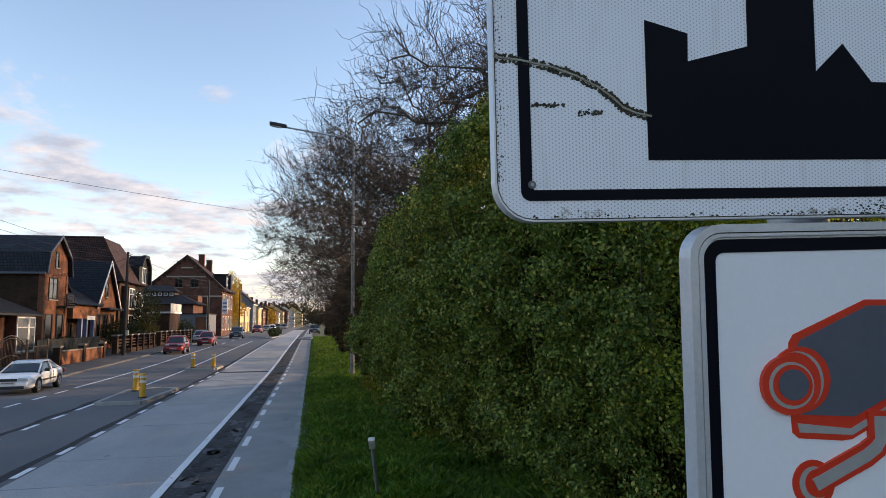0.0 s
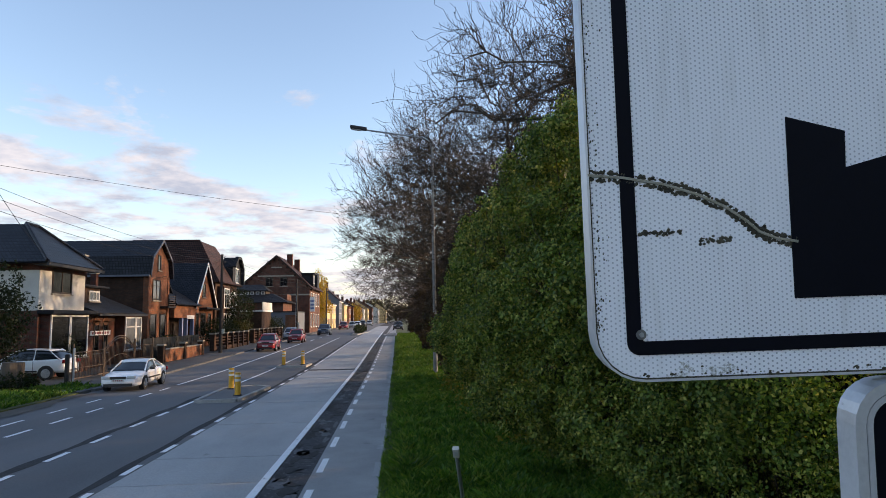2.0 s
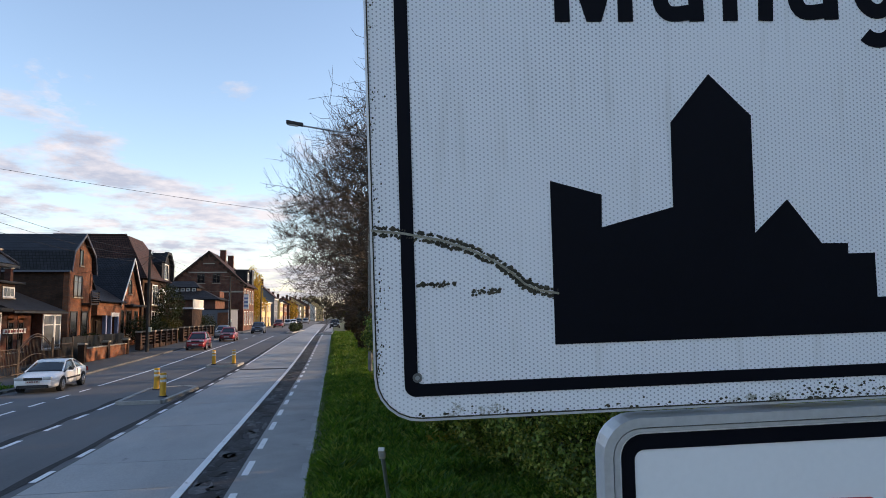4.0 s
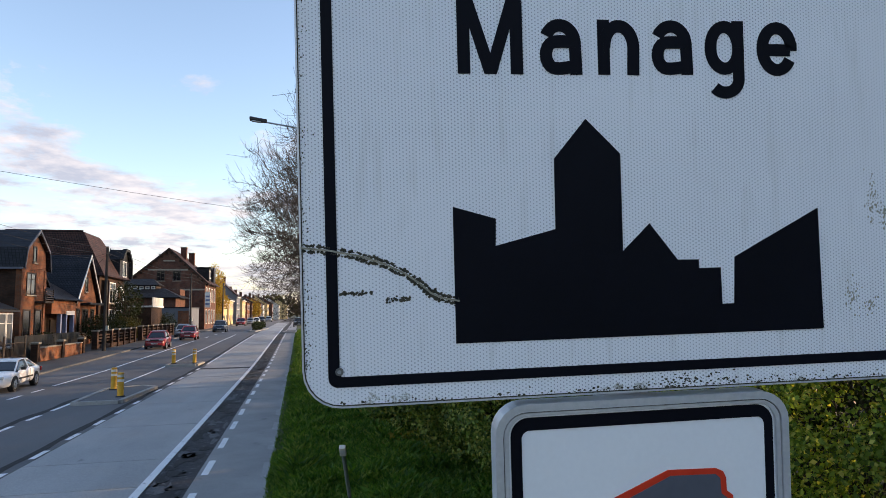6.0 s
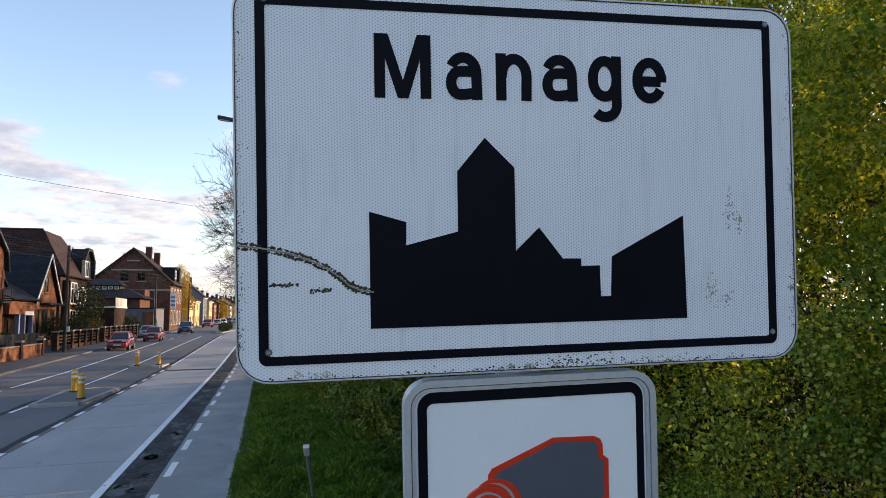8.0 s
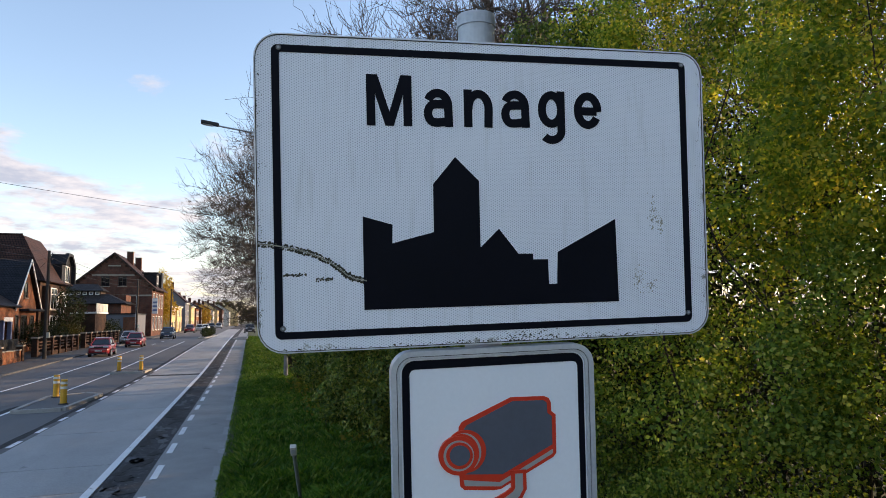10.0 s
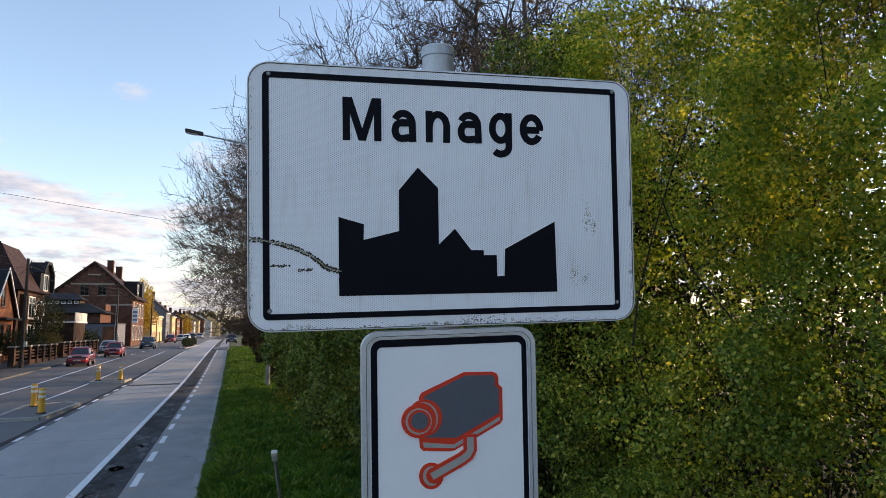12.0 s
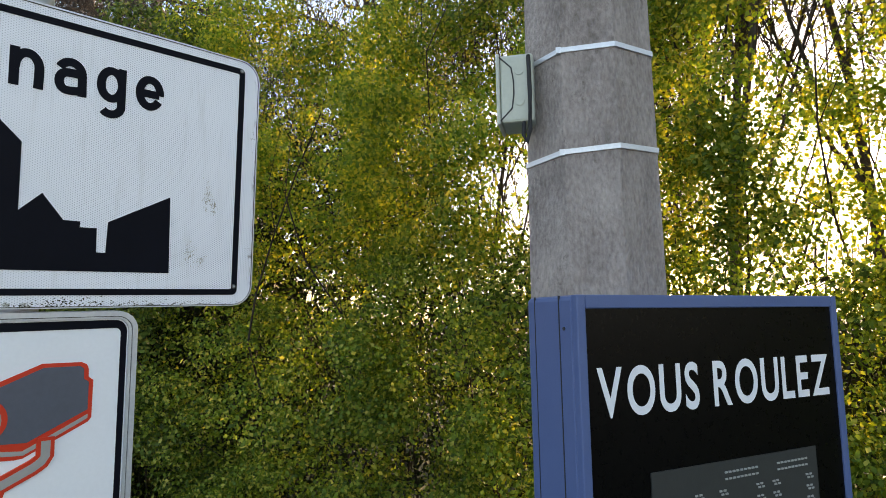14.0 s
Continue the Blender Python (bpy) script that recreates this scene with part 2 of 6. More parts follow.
M = {
    "sheeting": sheeting("retroreflective_sheeting"),
    "ink": surface("blue_black_ink", (0.0016, 0.0022, 0.0055), (0.0035, 0.0045, 0.010), 0.6, 8, 200, 0.04, dirt=(0.014, 0.016, 0.02), dirt_at=0.68, spec=0.12),
    "sign_white": surface("smooth_sign_film", (0.80, 0.82, 0.85), (0.85, 0.87, 0.90), 0.35, 4, 120, 0.02, dirt=(0.5, 0.5, 0.47), dirt_at=0.68),
    "alu": surface("weathered_aluminium", (0.52, 0.54, 0.57), (0.66, 0.68, 0.71), 0.42, 9, 150, 0.06, metal=0.5, dirt=(0.16, 0.16, 0.15), dirt_at=0.66),
    "galv": surface("galvanised_steel", (0.30, 0.32, 0.34), (0.46, 0.48, 0.50), 0.5, 14, 60, 0.08, metal=0.7, dirt=(0.16, 0.16, 0.15), dirt_at=0.64),
    # dark base with pale flecks: tree shadow on the lamp column is painted in
    "lamp_steel": surface("dull_mottled_steel", (0.10, 0.10, 0.10), (0.22, 0.22, 0.21), 0.7, 2.5, 60, 0.1, dirt=(0.30, 0.30, 0.29), dirt_at=0.62),
    "kerb_pale": surface("pale_kerb_stone", (0.24, 0.24, 0.23), (0.40, 0.40, 0.385), 0.9, 2, 60, 0.3, dirt=(0.14, 0.14, 0.135), dirt_at=0.62),
    "red_film": surface("red_film", (0.62, 0.035, 0.012), (0.70, 0.05, 0.018), 0.4, 5, 90, 0.02),
    "slate_film": surface("slate_grey_film", (0.085, 0.095, 0.12), (0.105, 0.115, 0.145), 0.4, 5, 90, 0.02),
    "grey_film": surface("pale_grey_film", (0.33, 0.32, 0.30), (0.38, 0.37, 0.35), 0.4, 5, 90, 0.02),
    "moss": surface("dark_lichen_crust", (0.014, 0.014, 0.010), (0.11, 0.10, 0.07), 0.95, 60, 400, 0.5),
    "stain": surface("faint_lichen_specks", (0.20, 0.19, 0.14), (0.42, 0.40, 0.33), 0.95, 60, 400, 0.2),
    "blue_case": surface("blue_powder_coat", (0.058, 0.100, 0.235), (0.072, 0.118, 0.265), 0.42, 5, 250, 0.05, dirt=(0.09, 0.12, 0.20), dirt_at=0.66),
    "screen": plain("black_screen", (0.002, 0.002, 0.0025), 0.3, spec=0.1),
    "led_board": surface("led_board", (0.020, 0.024, 0.024), (0.030, 0.034, 0.034), 0.6, 20, 300, 0.05),
    "led": plain("unlit_led", (0.32, 0.34, 0.33), 0.4),
    "white_vinyl": plain("white_vinyl", (0.74, 0.77, 0.82), 0.45),
    "pole_concrete": surface("spun_concrete", (0.17, 0.145, 0.135), (0.42, 0.37, 0.345), 0.95, 9, 110, 1.0, dirt=(0.13, 0.11, 0.10), dirt_at=0.60, stretch=(1, 1, 0.5), spec=0.2),
    "pvc": surface("grey_green_pvc", (0.40, 0.43, 0.37), (0.47, 0.50, 0.43), 0.5, 5, 100, 0.04, dirt=(0.3, 0.31, 0.26), dirt_at=0.66),
    "rubber": plain("black_rubber", (0.012, 0.012, 0.013), 0.7),
    "asphalt": surface("worn_asphalt", (0.085, 0.087, 0.092), (0.165, 0.167, 0.172), 0.85, 0.35, 45, 0.35, dirt=(0.19, 0.19, 0.195), dirt_at=0.64, stretch=(1, 0.25, 1), spec=0.35),
    "patch": surface("dark_patched_asphalt", (0.022, 0.023, 0.027), (0.058, 0.060, 0.065), 0.9, 3.5, 50, 0.6, dirt=(0.20, 0.20, 0.205), dirt_at=0.565),
    "concrete": surface("road_concrete", (0.27, 0.272, 0.272), (0.46, 0.46, 0.455), 0.85, 0.5, 40, 0.25, dirt=(0.17, 0.172, 0.175), dirt_at=0.63, stretch=(1, 0.35, 1), spec=0.3),
    "cycle": surface("cycle_track_concrete", (0.22, 0.222, 0.222), (0.37, 0.37, 0.368), 0.85, 0.6, 50, 0.25, dirt=(0.14, 0.142, 0.145), dirt_at=0.62, spec=0.3),
    "seam": surface("tarred_seam", (0.012, 0.012, 0.014), (0.03, 0.03, 0.033), 0.85, 3, 60, 0.5),
    "paint": surface("worn_road_paint", (0.74, 0.75, 0.76), (0.88, 0.89, 0.90), 0.7, 2.5, 60, 0.2, dirt=(0.19, 0.192, 0.196), dirt_at=0.585),
    "scar": surface("crumbled_asphalt", (0.055, 0.056, 0.062), (0.17, 0.172, 0.18), 0.9, 7, 60, 0.6, dirt=(0.03, 0.03, 0.034), dirt_at=0.57),
    "faded": surface("worn_off_paint", (0.27, 0.27, 0.275), (0.36, 0.36, 0.365), 0.8, 6, 60, 0.2, dirt=(0.6, 0.6, 0.61), dirt_at=0.56),
    "kerb": surface("kerb_concrete", (0.084, 0.084, 0.084), (0.168, 0.168, 0.164), 0.9, 2, 60, 0.3, dirt=(0.07, 0.07, 0.07), dirt_at=0.62),
    "pavement": surface("pavement_slabs", (0.0675, 0.066, 0.0638), (0.112, 0.109, 0.105), 0.92, 0.8, 30, 0.3, dirt=(0.045, 0.045, 0.0413), dirt_at=0.63),
    "soil": surface("verge_soil", (0.035, 0.05, 0.014), (0.07, 0.085, 0.028), 0.95, 1.2, 25, 0.6, dirt=(0.09, 0.07, 0.04), dirt_at=0.66),
    "yard": surface("gravel_yard", (0.054, 0.051, 0.045), (0.096, 0.09, 0.081), 0.95, 1.2, 40, 0.5),
    "field": surface("far_ground", (0.05, 0.06, 0.03), (0.09, 0.09, 0.05), 0.95, 0.05, 1.5, 0.1),
    "yellow": surface("faded_yellow_plastic", (0.52, 0.27, 0.02), (0.66, 0.36, 0.03), 0.55, 6, 60, 0.1, dirt=(0.25, 0.15, 0.04), dirt_at=0.62),
    "band": plain("white_reflector", (0.62, 0.60, 0.55), 0.4),
    "grass": leafage("grass_blades", [(0.020, 0.062, 0.007), (0.042, 0.112, 0.011), (0.085, 0.175, 0.018), (0.18, 0.23, 0.05)], 0.35),
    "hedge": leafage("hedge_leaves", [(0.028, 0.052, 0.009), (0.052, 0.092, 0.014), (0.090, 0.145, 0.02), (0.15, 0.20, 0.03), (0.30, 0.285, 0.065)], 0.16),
    # leaf greens darkened to paint the shade inside the hedge and wood
    "shade_leaf": leafage("shade_coloured_leaves", [(0.010, 0.016, 0.006), (0.018, 0.030, 0.008), (0.030, 0.040, 0.012)], 0.12),
    "young": leafage("young_leaves", [(0.07, 0.09, 0.02), (0.11, 0.13, 0.025), (0.17, 0.165, 0.03), (0.24, 0.20, 0.035)], 0.5),
    # brighter, yellower hedge leaves: backlight on the tops is put into the colour
    "fresh": leafage("fresh_backlit_leaves", [(0.075, 0.138, 0.0225), (0.125, 0.206, 0.03), (0.188, 0.263, 0.04), (0.312, 0.338, 0.0525), (0.525, 0.463, 0.075)], 0.6),
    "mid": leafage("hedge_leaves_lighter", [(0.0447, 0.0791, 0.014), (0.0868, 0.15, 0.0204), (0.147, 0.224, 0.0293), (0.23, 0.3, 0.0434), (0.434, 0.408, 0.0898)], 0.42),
    "brown": leafage("budding_brown_twigs", [(0.0176, 0.0128, 0.0088), (0.028, 0.0208, 0.0136), (0.04, 0.0288, 0.0176), (0.044, 0.04, 0.0176)], 0.3),
    "olive": leafage("olive_leaves", [(0.03, 0.0338, 0.0135), (0.045, 0.0435, 0.0165), (0.0638, 0.0488, 0.021), (0.0525, 0.0638, 0.0188)], 0.4),
    "autumn": leafage("golden_leaves", [(0.24, 0.15, 0.03), (0.33, 0.21, 0.04), (0.30, 0.26, 0.06)], 0.45),
    "dark_leaf": leafage("evergreen_leaves", [(0.00819, 0.0146, 0.00546), (0.0137, 0.0228, 0.00728), (0.0228, 0.0296, 0.0091)], 0.3),
    "bark": surface("grey_bark", (0.055, 0.045, 0.036), (0.12, 0.10, 0.078), 0.95, 3, 40, 0.6, stretch=(1, 1, 0.3)),
    "twig": surface("brown_twigs", (0.024, 0.018, 0.014), (0.048, 0.037, 0.028), 0.95, 2, 20, 0.2),
    "brick_red": courses("red_brick", (0.136, 0.0384, 0.0211), (0.0992, 0.0279, 0.0174), (0.0868, 0.0682, 0.0558)),
    "brick_orange": courses("orange_brick", (0.288, 0.092, 0.0336), (0.216, 0.0656, 0.0272), (0.152, 0.104, 0.072)),
    "brick_brown": courses("old_brown_brick", (0.0819, 0.0398, 0.0224), (0.0514, 0.0243, 0.015), (0.0398, 0.0304, 0.0234)),
    "brick_far": courses("pink_brown_brick", (0.154, 0.0542, 0.0333), (0.118, 0.0432, 0.0278), (0.104, 0.0766, 0.0592)),
    "tile_dark": courses("dark_roof_tile", (0.013, 0.014, 0.019), (0.024, 0.026, 0.034), (0.004, 0.004, 0.005), 0.24, 0.22, 0.45, 1.0, 0.03, 0.0),
    "tile_brown": courses("brown_roof_tile", (0.0525, 0.023, 0.017), (0.07, 0.03, 0.022), (0.0125, 0.0075, 0.0065), 0.24, 0.24, 0.7, 0.9, 0.03, 0.0),
    "slate": courses("roof_slate", (0.0154, 0.0161, 0.0196), (0.0238, 0.0245, 0.028), (0.007, 0.007, 0.0084), 0.3, 0.2, 0.6, 0.5, 0.012),
    "render": surface("stained_white_render", (0.44, 0.418, 0.374), (0.66, 0.638, 0.572), 0.9, 0.8, 30, 0.2, dirt=(0.33, 0.308, 0.264), dirt_at=0.60),
    "cream": surface("cream_render", (0.50, 0.36, 0.17), (0.60, 0.44, 0.22), 0.9, 0.8, 30, 0.2, dirt=(0.38, 0.30, 0.20), dirt_at=0.63),
    "grey_render": surface("blue_grey_render", (0.105, 0.116, 0.138), (0.143, 0.154, 0.176), 0.9, 0.8, 30, 0.2, dirt=(0.077, 0.0825, 0.0935), dirt_at=0.63),
    "white_wood": surface("white_painted_wood", (0.62, 0.61, 0.58), (0.74, 0.73, 0.70), 0.6, 3, 50, 0.1, dirt=(0.45, 0.42, 0.37), dirt_at=0.64),
    "dark_wood": surface("dark_stained_wood", (0.021, 0.0132, 0.009), (0.042, 0.027, 0.018), 0.7, 3, 40, 0.2, stretch=(1, 1, 0.2)),
    "blue_wood": surface("blue_painted_wood", (0.128, 0.16, 0.272), (0.168, 0.208, 0.336), 0.6, 3, 40, 0.1),
    "pole_wood": surface("creosoted_pole", (0.0225, 0.02, 0.018), (0.05, 0.045, 0.04), 0.9, 3, 30, 0.4, stretch=(1, 1, 0.2)),
    "stone": surface("pale_stone_trim", (0.26, 0.229, 0.18), (0.335, 0.298, 0.242), 0.85, 2, 40, 0.2),
    "pane": plain("dark_window_glass", (0.0072, 0.0084, 0.0104), 0.08, spec=0.35),
    "curtained": surface("curtained_glass", (0.08, 0.09, 0.1), (0.15, 0.16, 0.17), 0.12, 2, 9, 0.0, stretch=(4, 4, 0.2), spec=0.7),
    "iron": plain("wrought_iron", (0.012, 0.0112, 0.0104), 0.6, 0.4),
    "rust_iron": surface("brown_painted_iron", (0.07, 0.049, 0.035), (0.119, 0.084, 0.0595), 0.7, 6, 40, 0.1),
    "car_white": plain("white_car_paint", (0.826, 0.838, 0.85), 0.3, coat=0.6),
    "car_red": plain("red_car_paint", (0.24, 0.0096, 0.0144), 0.3, coat=0.6),
    "car_blue": plain("dark_blue_car_paint", (0.020, 0.032, 0.06), 0.3, coat=0.6),
    "car_grey": plain("silver_car_paint", (0.33, 0.35, 0.37), 0.3, 0.4, coat=0.5),
    "car_black": plain("black_car_paint", (0.012, 0.012, 0.014), 0.3, coat=0.6),
    "car_glass": plain("tinted_car_glass", (0.010, 0.013, 0.016), 0.06, spec=0.8),
    "trim": plain("black_trim", (0.018, 0.018, 0.02), 0.6),
    "lamp_glass": plain("headlamp_glass", (0.55, 0.56, 0.56), 0.12, spec=0.8),
    "tail": plain("tail_lamp", (0.30, 0.01, 0.01), 0.2),
    "plate": plain("number_plate", (0.60, 0.60, 0.57), 0.5),
    "plate_ink": plain("plate_ink", (0.20, 0.03, 0.03), 0.6),
}

# ---- building tools ----


def gz(y):
    """Height of the ground along the street: level, then gently rising."""
    return float(np.interp(y, (-100, 38, 48, 57, 70, 83, 110, 160, 400), (0, 0, 0.13, 0.27, 0.45, 0.6, 0.8, 1.0, 1.2)))


def thing(name, label, category, at=(0, 0, 0), turn=0.0, group="", kind=""):
    ob = new(name)
    ob.empty_display_size = 0.1
    ob.matrix_world = pose(*at, 0, 0, turn)
    return tagged(ob, label, category, group, kind)


def part(name, bm, material, parent=None, label="", smooth=False):
    me = bpy.data.meshes.new(name)
    bm.to_mesh(me)
    bm.free()
    me.materials.append(M[material])
    if smooth:
        me.polygons.foreach_set("use_smooth", [True] * len(me.polygons))
    ob = new(name, me)
    ob.parent = parent
    return tagged(ob, label)


def arrays(name, verts, faces, material, parent=None, label="", smooth=False):
    """A mesh of equal-sided faces from numpy arrays."""
    me = bpy.data.meshes.new(name)
    n, k = faces.shape
    me.vertices.add(len(verts))
    me.vertices.foreach_set("co", np.ascontiguousarray(verts, dtype=np.float32).ravel())
    me.loops.add(n * k)
    me.loops.foreach_set("vertex_index", np.ascontiguousarray(faces, dtype=np.int32).ravel())
    me.polygons.add(n)
    me.polygons.foreach_set("loop_start", np.arange(0, n * k, k, dtype=np.int32))
    me.update(calc_edges=True)
    if smooth:
        me.polygons.foreach_set("use_smooth", np.ones(n, dtype=bool))
    me.materials.append(M[material])
    ob = new(name, me)
    ob.parent = parent
    return tagged(ob, label)


def box(x0, x1, y0, y1, z0, z1, bevel=0.0, bm=None):
    bm = bm or bmesh.new()
    r = bmesh.ops.create_cube(bm, size=1.0)
    for v in r["verts"]:
        v.co = Vector((x0 + (v.co.x + 0.5) * (x1 - x0), y0 + (v.co.y + 0.5) * (y1 - y0), z0 + (v.co.z + 0.5) * (z1 - z0)))
    if bevel:
        bmesh.ops.bevel(bm, geom=list({e for v in r["verts"] for e in v.link_edges}), offset=bevel, segments=2, affect="EDGES", profile=0.5)
    return bm


def rod(p0, p1, r0, r1=None, sides=12, bm=None):
    """A round bar from p0 to p1."""
    bm = bm or bmesh.new()
    p0, p1 = Vector(p0), Vector(p1)
    r = bmesh.ops.create_cone(bm, cap_ends=True, segments=sides, radius1=r0, radius2=r0 if r1 is None else r1, depth=(p1 - p0).length)
    m = Matrix.Translation((p0 + p1) / 2) @ (p1 - p0).to_track_quat("Z", "Y").to_matrix().to_4x4()
    bmesh.ops.transform(bm, matrix=m, verts=r["verts"])
    return bm


def hose(points, r, sides=6, bm=None):
    """One bent round bar through points."""
    bm = bm or bmesh.new()
    pts = [Vector(p) for p in points]
    rings = []
    for i, p in enumerate(pts):
        d = (pts[min(i + 1, len(pts) - 1)] - pts[max(i - 1, 0)]).normalized()
        m = d.to_track_quat("Z", "Y").to_matrix()
        rings.append([bm.verts.new(p + m @ Vector((r * math.cos(2 * math.pi * k / sides), r * math.sin(2 * math.pi * k / sides), 0))) for k in range(sides)])
    for a, b in zip(rings, rings[1:]):
        for k in range(sides):
            bm.faces.new((a[k], a[(k + 1) % sides], b[(k + 1) % sides], b[k]))
    bm.faces.new(rings[0][::-1])
    bm.faces.new(rings[-1])
    return bm


def slab(points, a, b, bm=None, plane="xz"):
    """A flat outline, thickened from a to b along the axis that the plane leaves over."""
    bm = bm or bmesh.new()
    put = {"xz": lambda p, w: (p[0], w, p[1]), "xy": lambda p, w: (p[0], p[1], w), "yz": lambda p, w: (w, p[0], p[1])}[plane]
    low = [bm.verts.new(put(p, a)) for p in points]
    high = [bm.verts.new(put(p, b)) for p in points]
    bm.faces.new(low)
    bm.faces.new(high[::-1])
    n = len(points)
    for i in range(n):
        bm.faces.new((low[i], high[i], high[(i + 1) % n], low[(i + 1) % n]))
    bmesh.ops.recalc_face_normals(bm, faces=bm.faces)
    return bm


def ring(outer, inner, a, b, bm=None):
    """The band between two outlines of equal count in the xz plane, from y=a to y=b."""
    bm = bm or bmesh.new()
    n = len(outer)
    vs = [[bm.verts.new((p[0], w, p[1])) for p in line] for line in (outer, inner) for w in (a, b)]
    for i in range(n):
        j = (i + 1) % n
        o0, o1, i0, i1 = vs
        for q in ((o0[i], o0[j], i0[j], i0[i]), (o1[i], i1[i], i1[j], o1[j]), (o0[i], o1[i], o1[j], o0[j]), (i0[i], i0[j], i1[j], i1[i])):
            bm.faces.new(q)
    bmesh.ops.recalc_face_normals(bm, faces=bm.faces)
    return bm


def rounded(x0, x1, z0, z1, r, steps=6):
    pts = []
    for cx, cz, a in ((x1 - r, z0 + r, -90), (x1 - r, z1 - r, 0), (x0 + r, z1 - r, 90), (x0 + r, z0 + r, 180)):
        pts += [(cx + r * math.cos(radians(a + 90 * i / steps)), cz + r * math.sin(radians(a + 90 * i / steps))) for i in range(steps + 1)]
    return pts


def disc(cx, cz, rx, rz=None, n=28):
    return [(cx + rx * math.cos(2 * math.pi * i / n), cz + (rz or rx) * math.sin(2 * math.pi * i / n)) for i in range(n)]


def stroke(points, width):
    """The outline of a broad line through points."""
    left, right = [], []
    for i, p in enumerate(points):
        a, b = points[max(i - 1, 0)], points[min(i + 1, len(points) - 1)]
        d = Vector((b[0] - a[0], b[1] - a[1])).normalized()
        left.append((p[0] - d.y * width / 2, p[1] + d.x * width / 2))
        right.append((p[0] + d.y * width / 2, p[1] - d.x * width / 2))
    return left + right[::-1]


def letters(word, name, material, parent, x0, x1, z0, cap, y, bold=0.0, depth=0.001, label="", gap=0.0):
    """The characters of a word, each a mesh of its own, over x0 to x1 on the line z0, facing -y."""
    made, pen = [], 0.0
    for ch in word:
        if ch == " ":
            pen += 0.33
            continue
        cu = bpy.data.curves.new(name, "FONT")
        cu.body, cu.size, cu.offset, cu.extrude, cu.resolution_u = ch, 1.0, bold, 0.001, 6
        ob = bpy.data.objects.new(name, cu)
        scene.collection.objects.link(ob)
        me = bpy.data.meshes.new_from_object(ob.evaluated_get(bpy.context.evaluated_depsgraph_get()))
        bpy.data.objects.remove(ob)
        co = np.array([v.co for v in me.vertices])
        made.append((me, co, pen - co[:, 0].min()))
        pen += co[:, 0].max() - co[:, 0].min() + 0.11 + gap
    pen -= 0.11 + gap
    k, tall = (x1 - x0) / pen, cap / 0.729
    for me, co, at in made:
        for v, c in zip(me.vertices, co):
            v.co = (x0 + (c[0] + at) * k, y - depth if c[2] > 0 else y, z0 + c[1] * tall)
        me.materials.clear()
        me.materials.append(M[material])
        ob = new(name, me)
        ob.parent = parent
        tagged(ob, label)


def tubes(p0, p1, r0, r1, sides=3):
    """Many thin bars at once: arrays of ends and radii to vertices and quads."""
    d = p1 - p0
    d /= np.linalg.norm(d, axis=1, keepdims=True) + 1e-9
    ref = np.where(np.abs(d[:, 2:3]) > 0.9, np.array([[1.0, 0, 0]]), np.array([[0, 0, 1.0]]))
    a = np.cross(d, ref)
    a /= np.linalg.norm(a, axis=1, keepdims=True) + 1e-9
    b = np.cross(d, a)
    n = len(p0)
    verts = np.empty((n, 2 * sides, 3))
    for i in range(sides):
        w = math.cos(2 * math.pi * i / sides) * a + math.sin(2 * math.pi * i / sides) * b
        verts[:, i] = p0 + w * r0[:, None]
        verts[:, sides + i] = p1 + w * r1[:, None]
    base = (np.arange(n) * 2 * sides)[:, None]
    faces = np.concatenate([base + np.array([[i, (i + 1) % sides, sides + (i + 1) % sides, sides + i]]) for i in range(sides)])
    return verts.reshape(-1, 3), faces


def leaf_mesh(rng, places, size, facing=None, droop=0.35):
    """Small folded leaves at the places: two triangles about a midrib each; facing gives each blade's rough outward side."""
    n = len(places)
    d = rng.normal(size=(n, 3))
    d[:, 2] -= droop
    outer = rng.normal(size=(n, 3))
    if facing is not None:
        outer = outer * 0.62 + facing
        d -= outer * (np.sum(d * outer, axis=1) / np.sum(outer * outer, axis=1))[:, None]
    d /= np.linalg.norm(d, axis=1, keepdims=True)
    s = np.cross(d, outer)
    s /= np.linalg.norm(s, axis=1, keepdims=True) + 1e-9
    up_ = np.cross(s, d)
    k = size * rng.uniform(0.6, 1.3, size=(n, 1))
    v = np.empty((n, 4, 3))
    v[:, 0] = places
    v[:, 1] = places + d * k * 0.5 + s * k * 0.36 + up_ * k * 0.1
    v[:, 2] = places + d * k
    v[:, 3] = places + d * k * 0.5 - s * k * 0.36 + up_ * k * 0.1
    base = (np.arange(n) * 4)[:, None]
    faces = np.concatenate([base + np.array([[0, 1, 2]]), base + np.array([[0, 2, 3]])])
    return v.reshape(-1, 3), faces


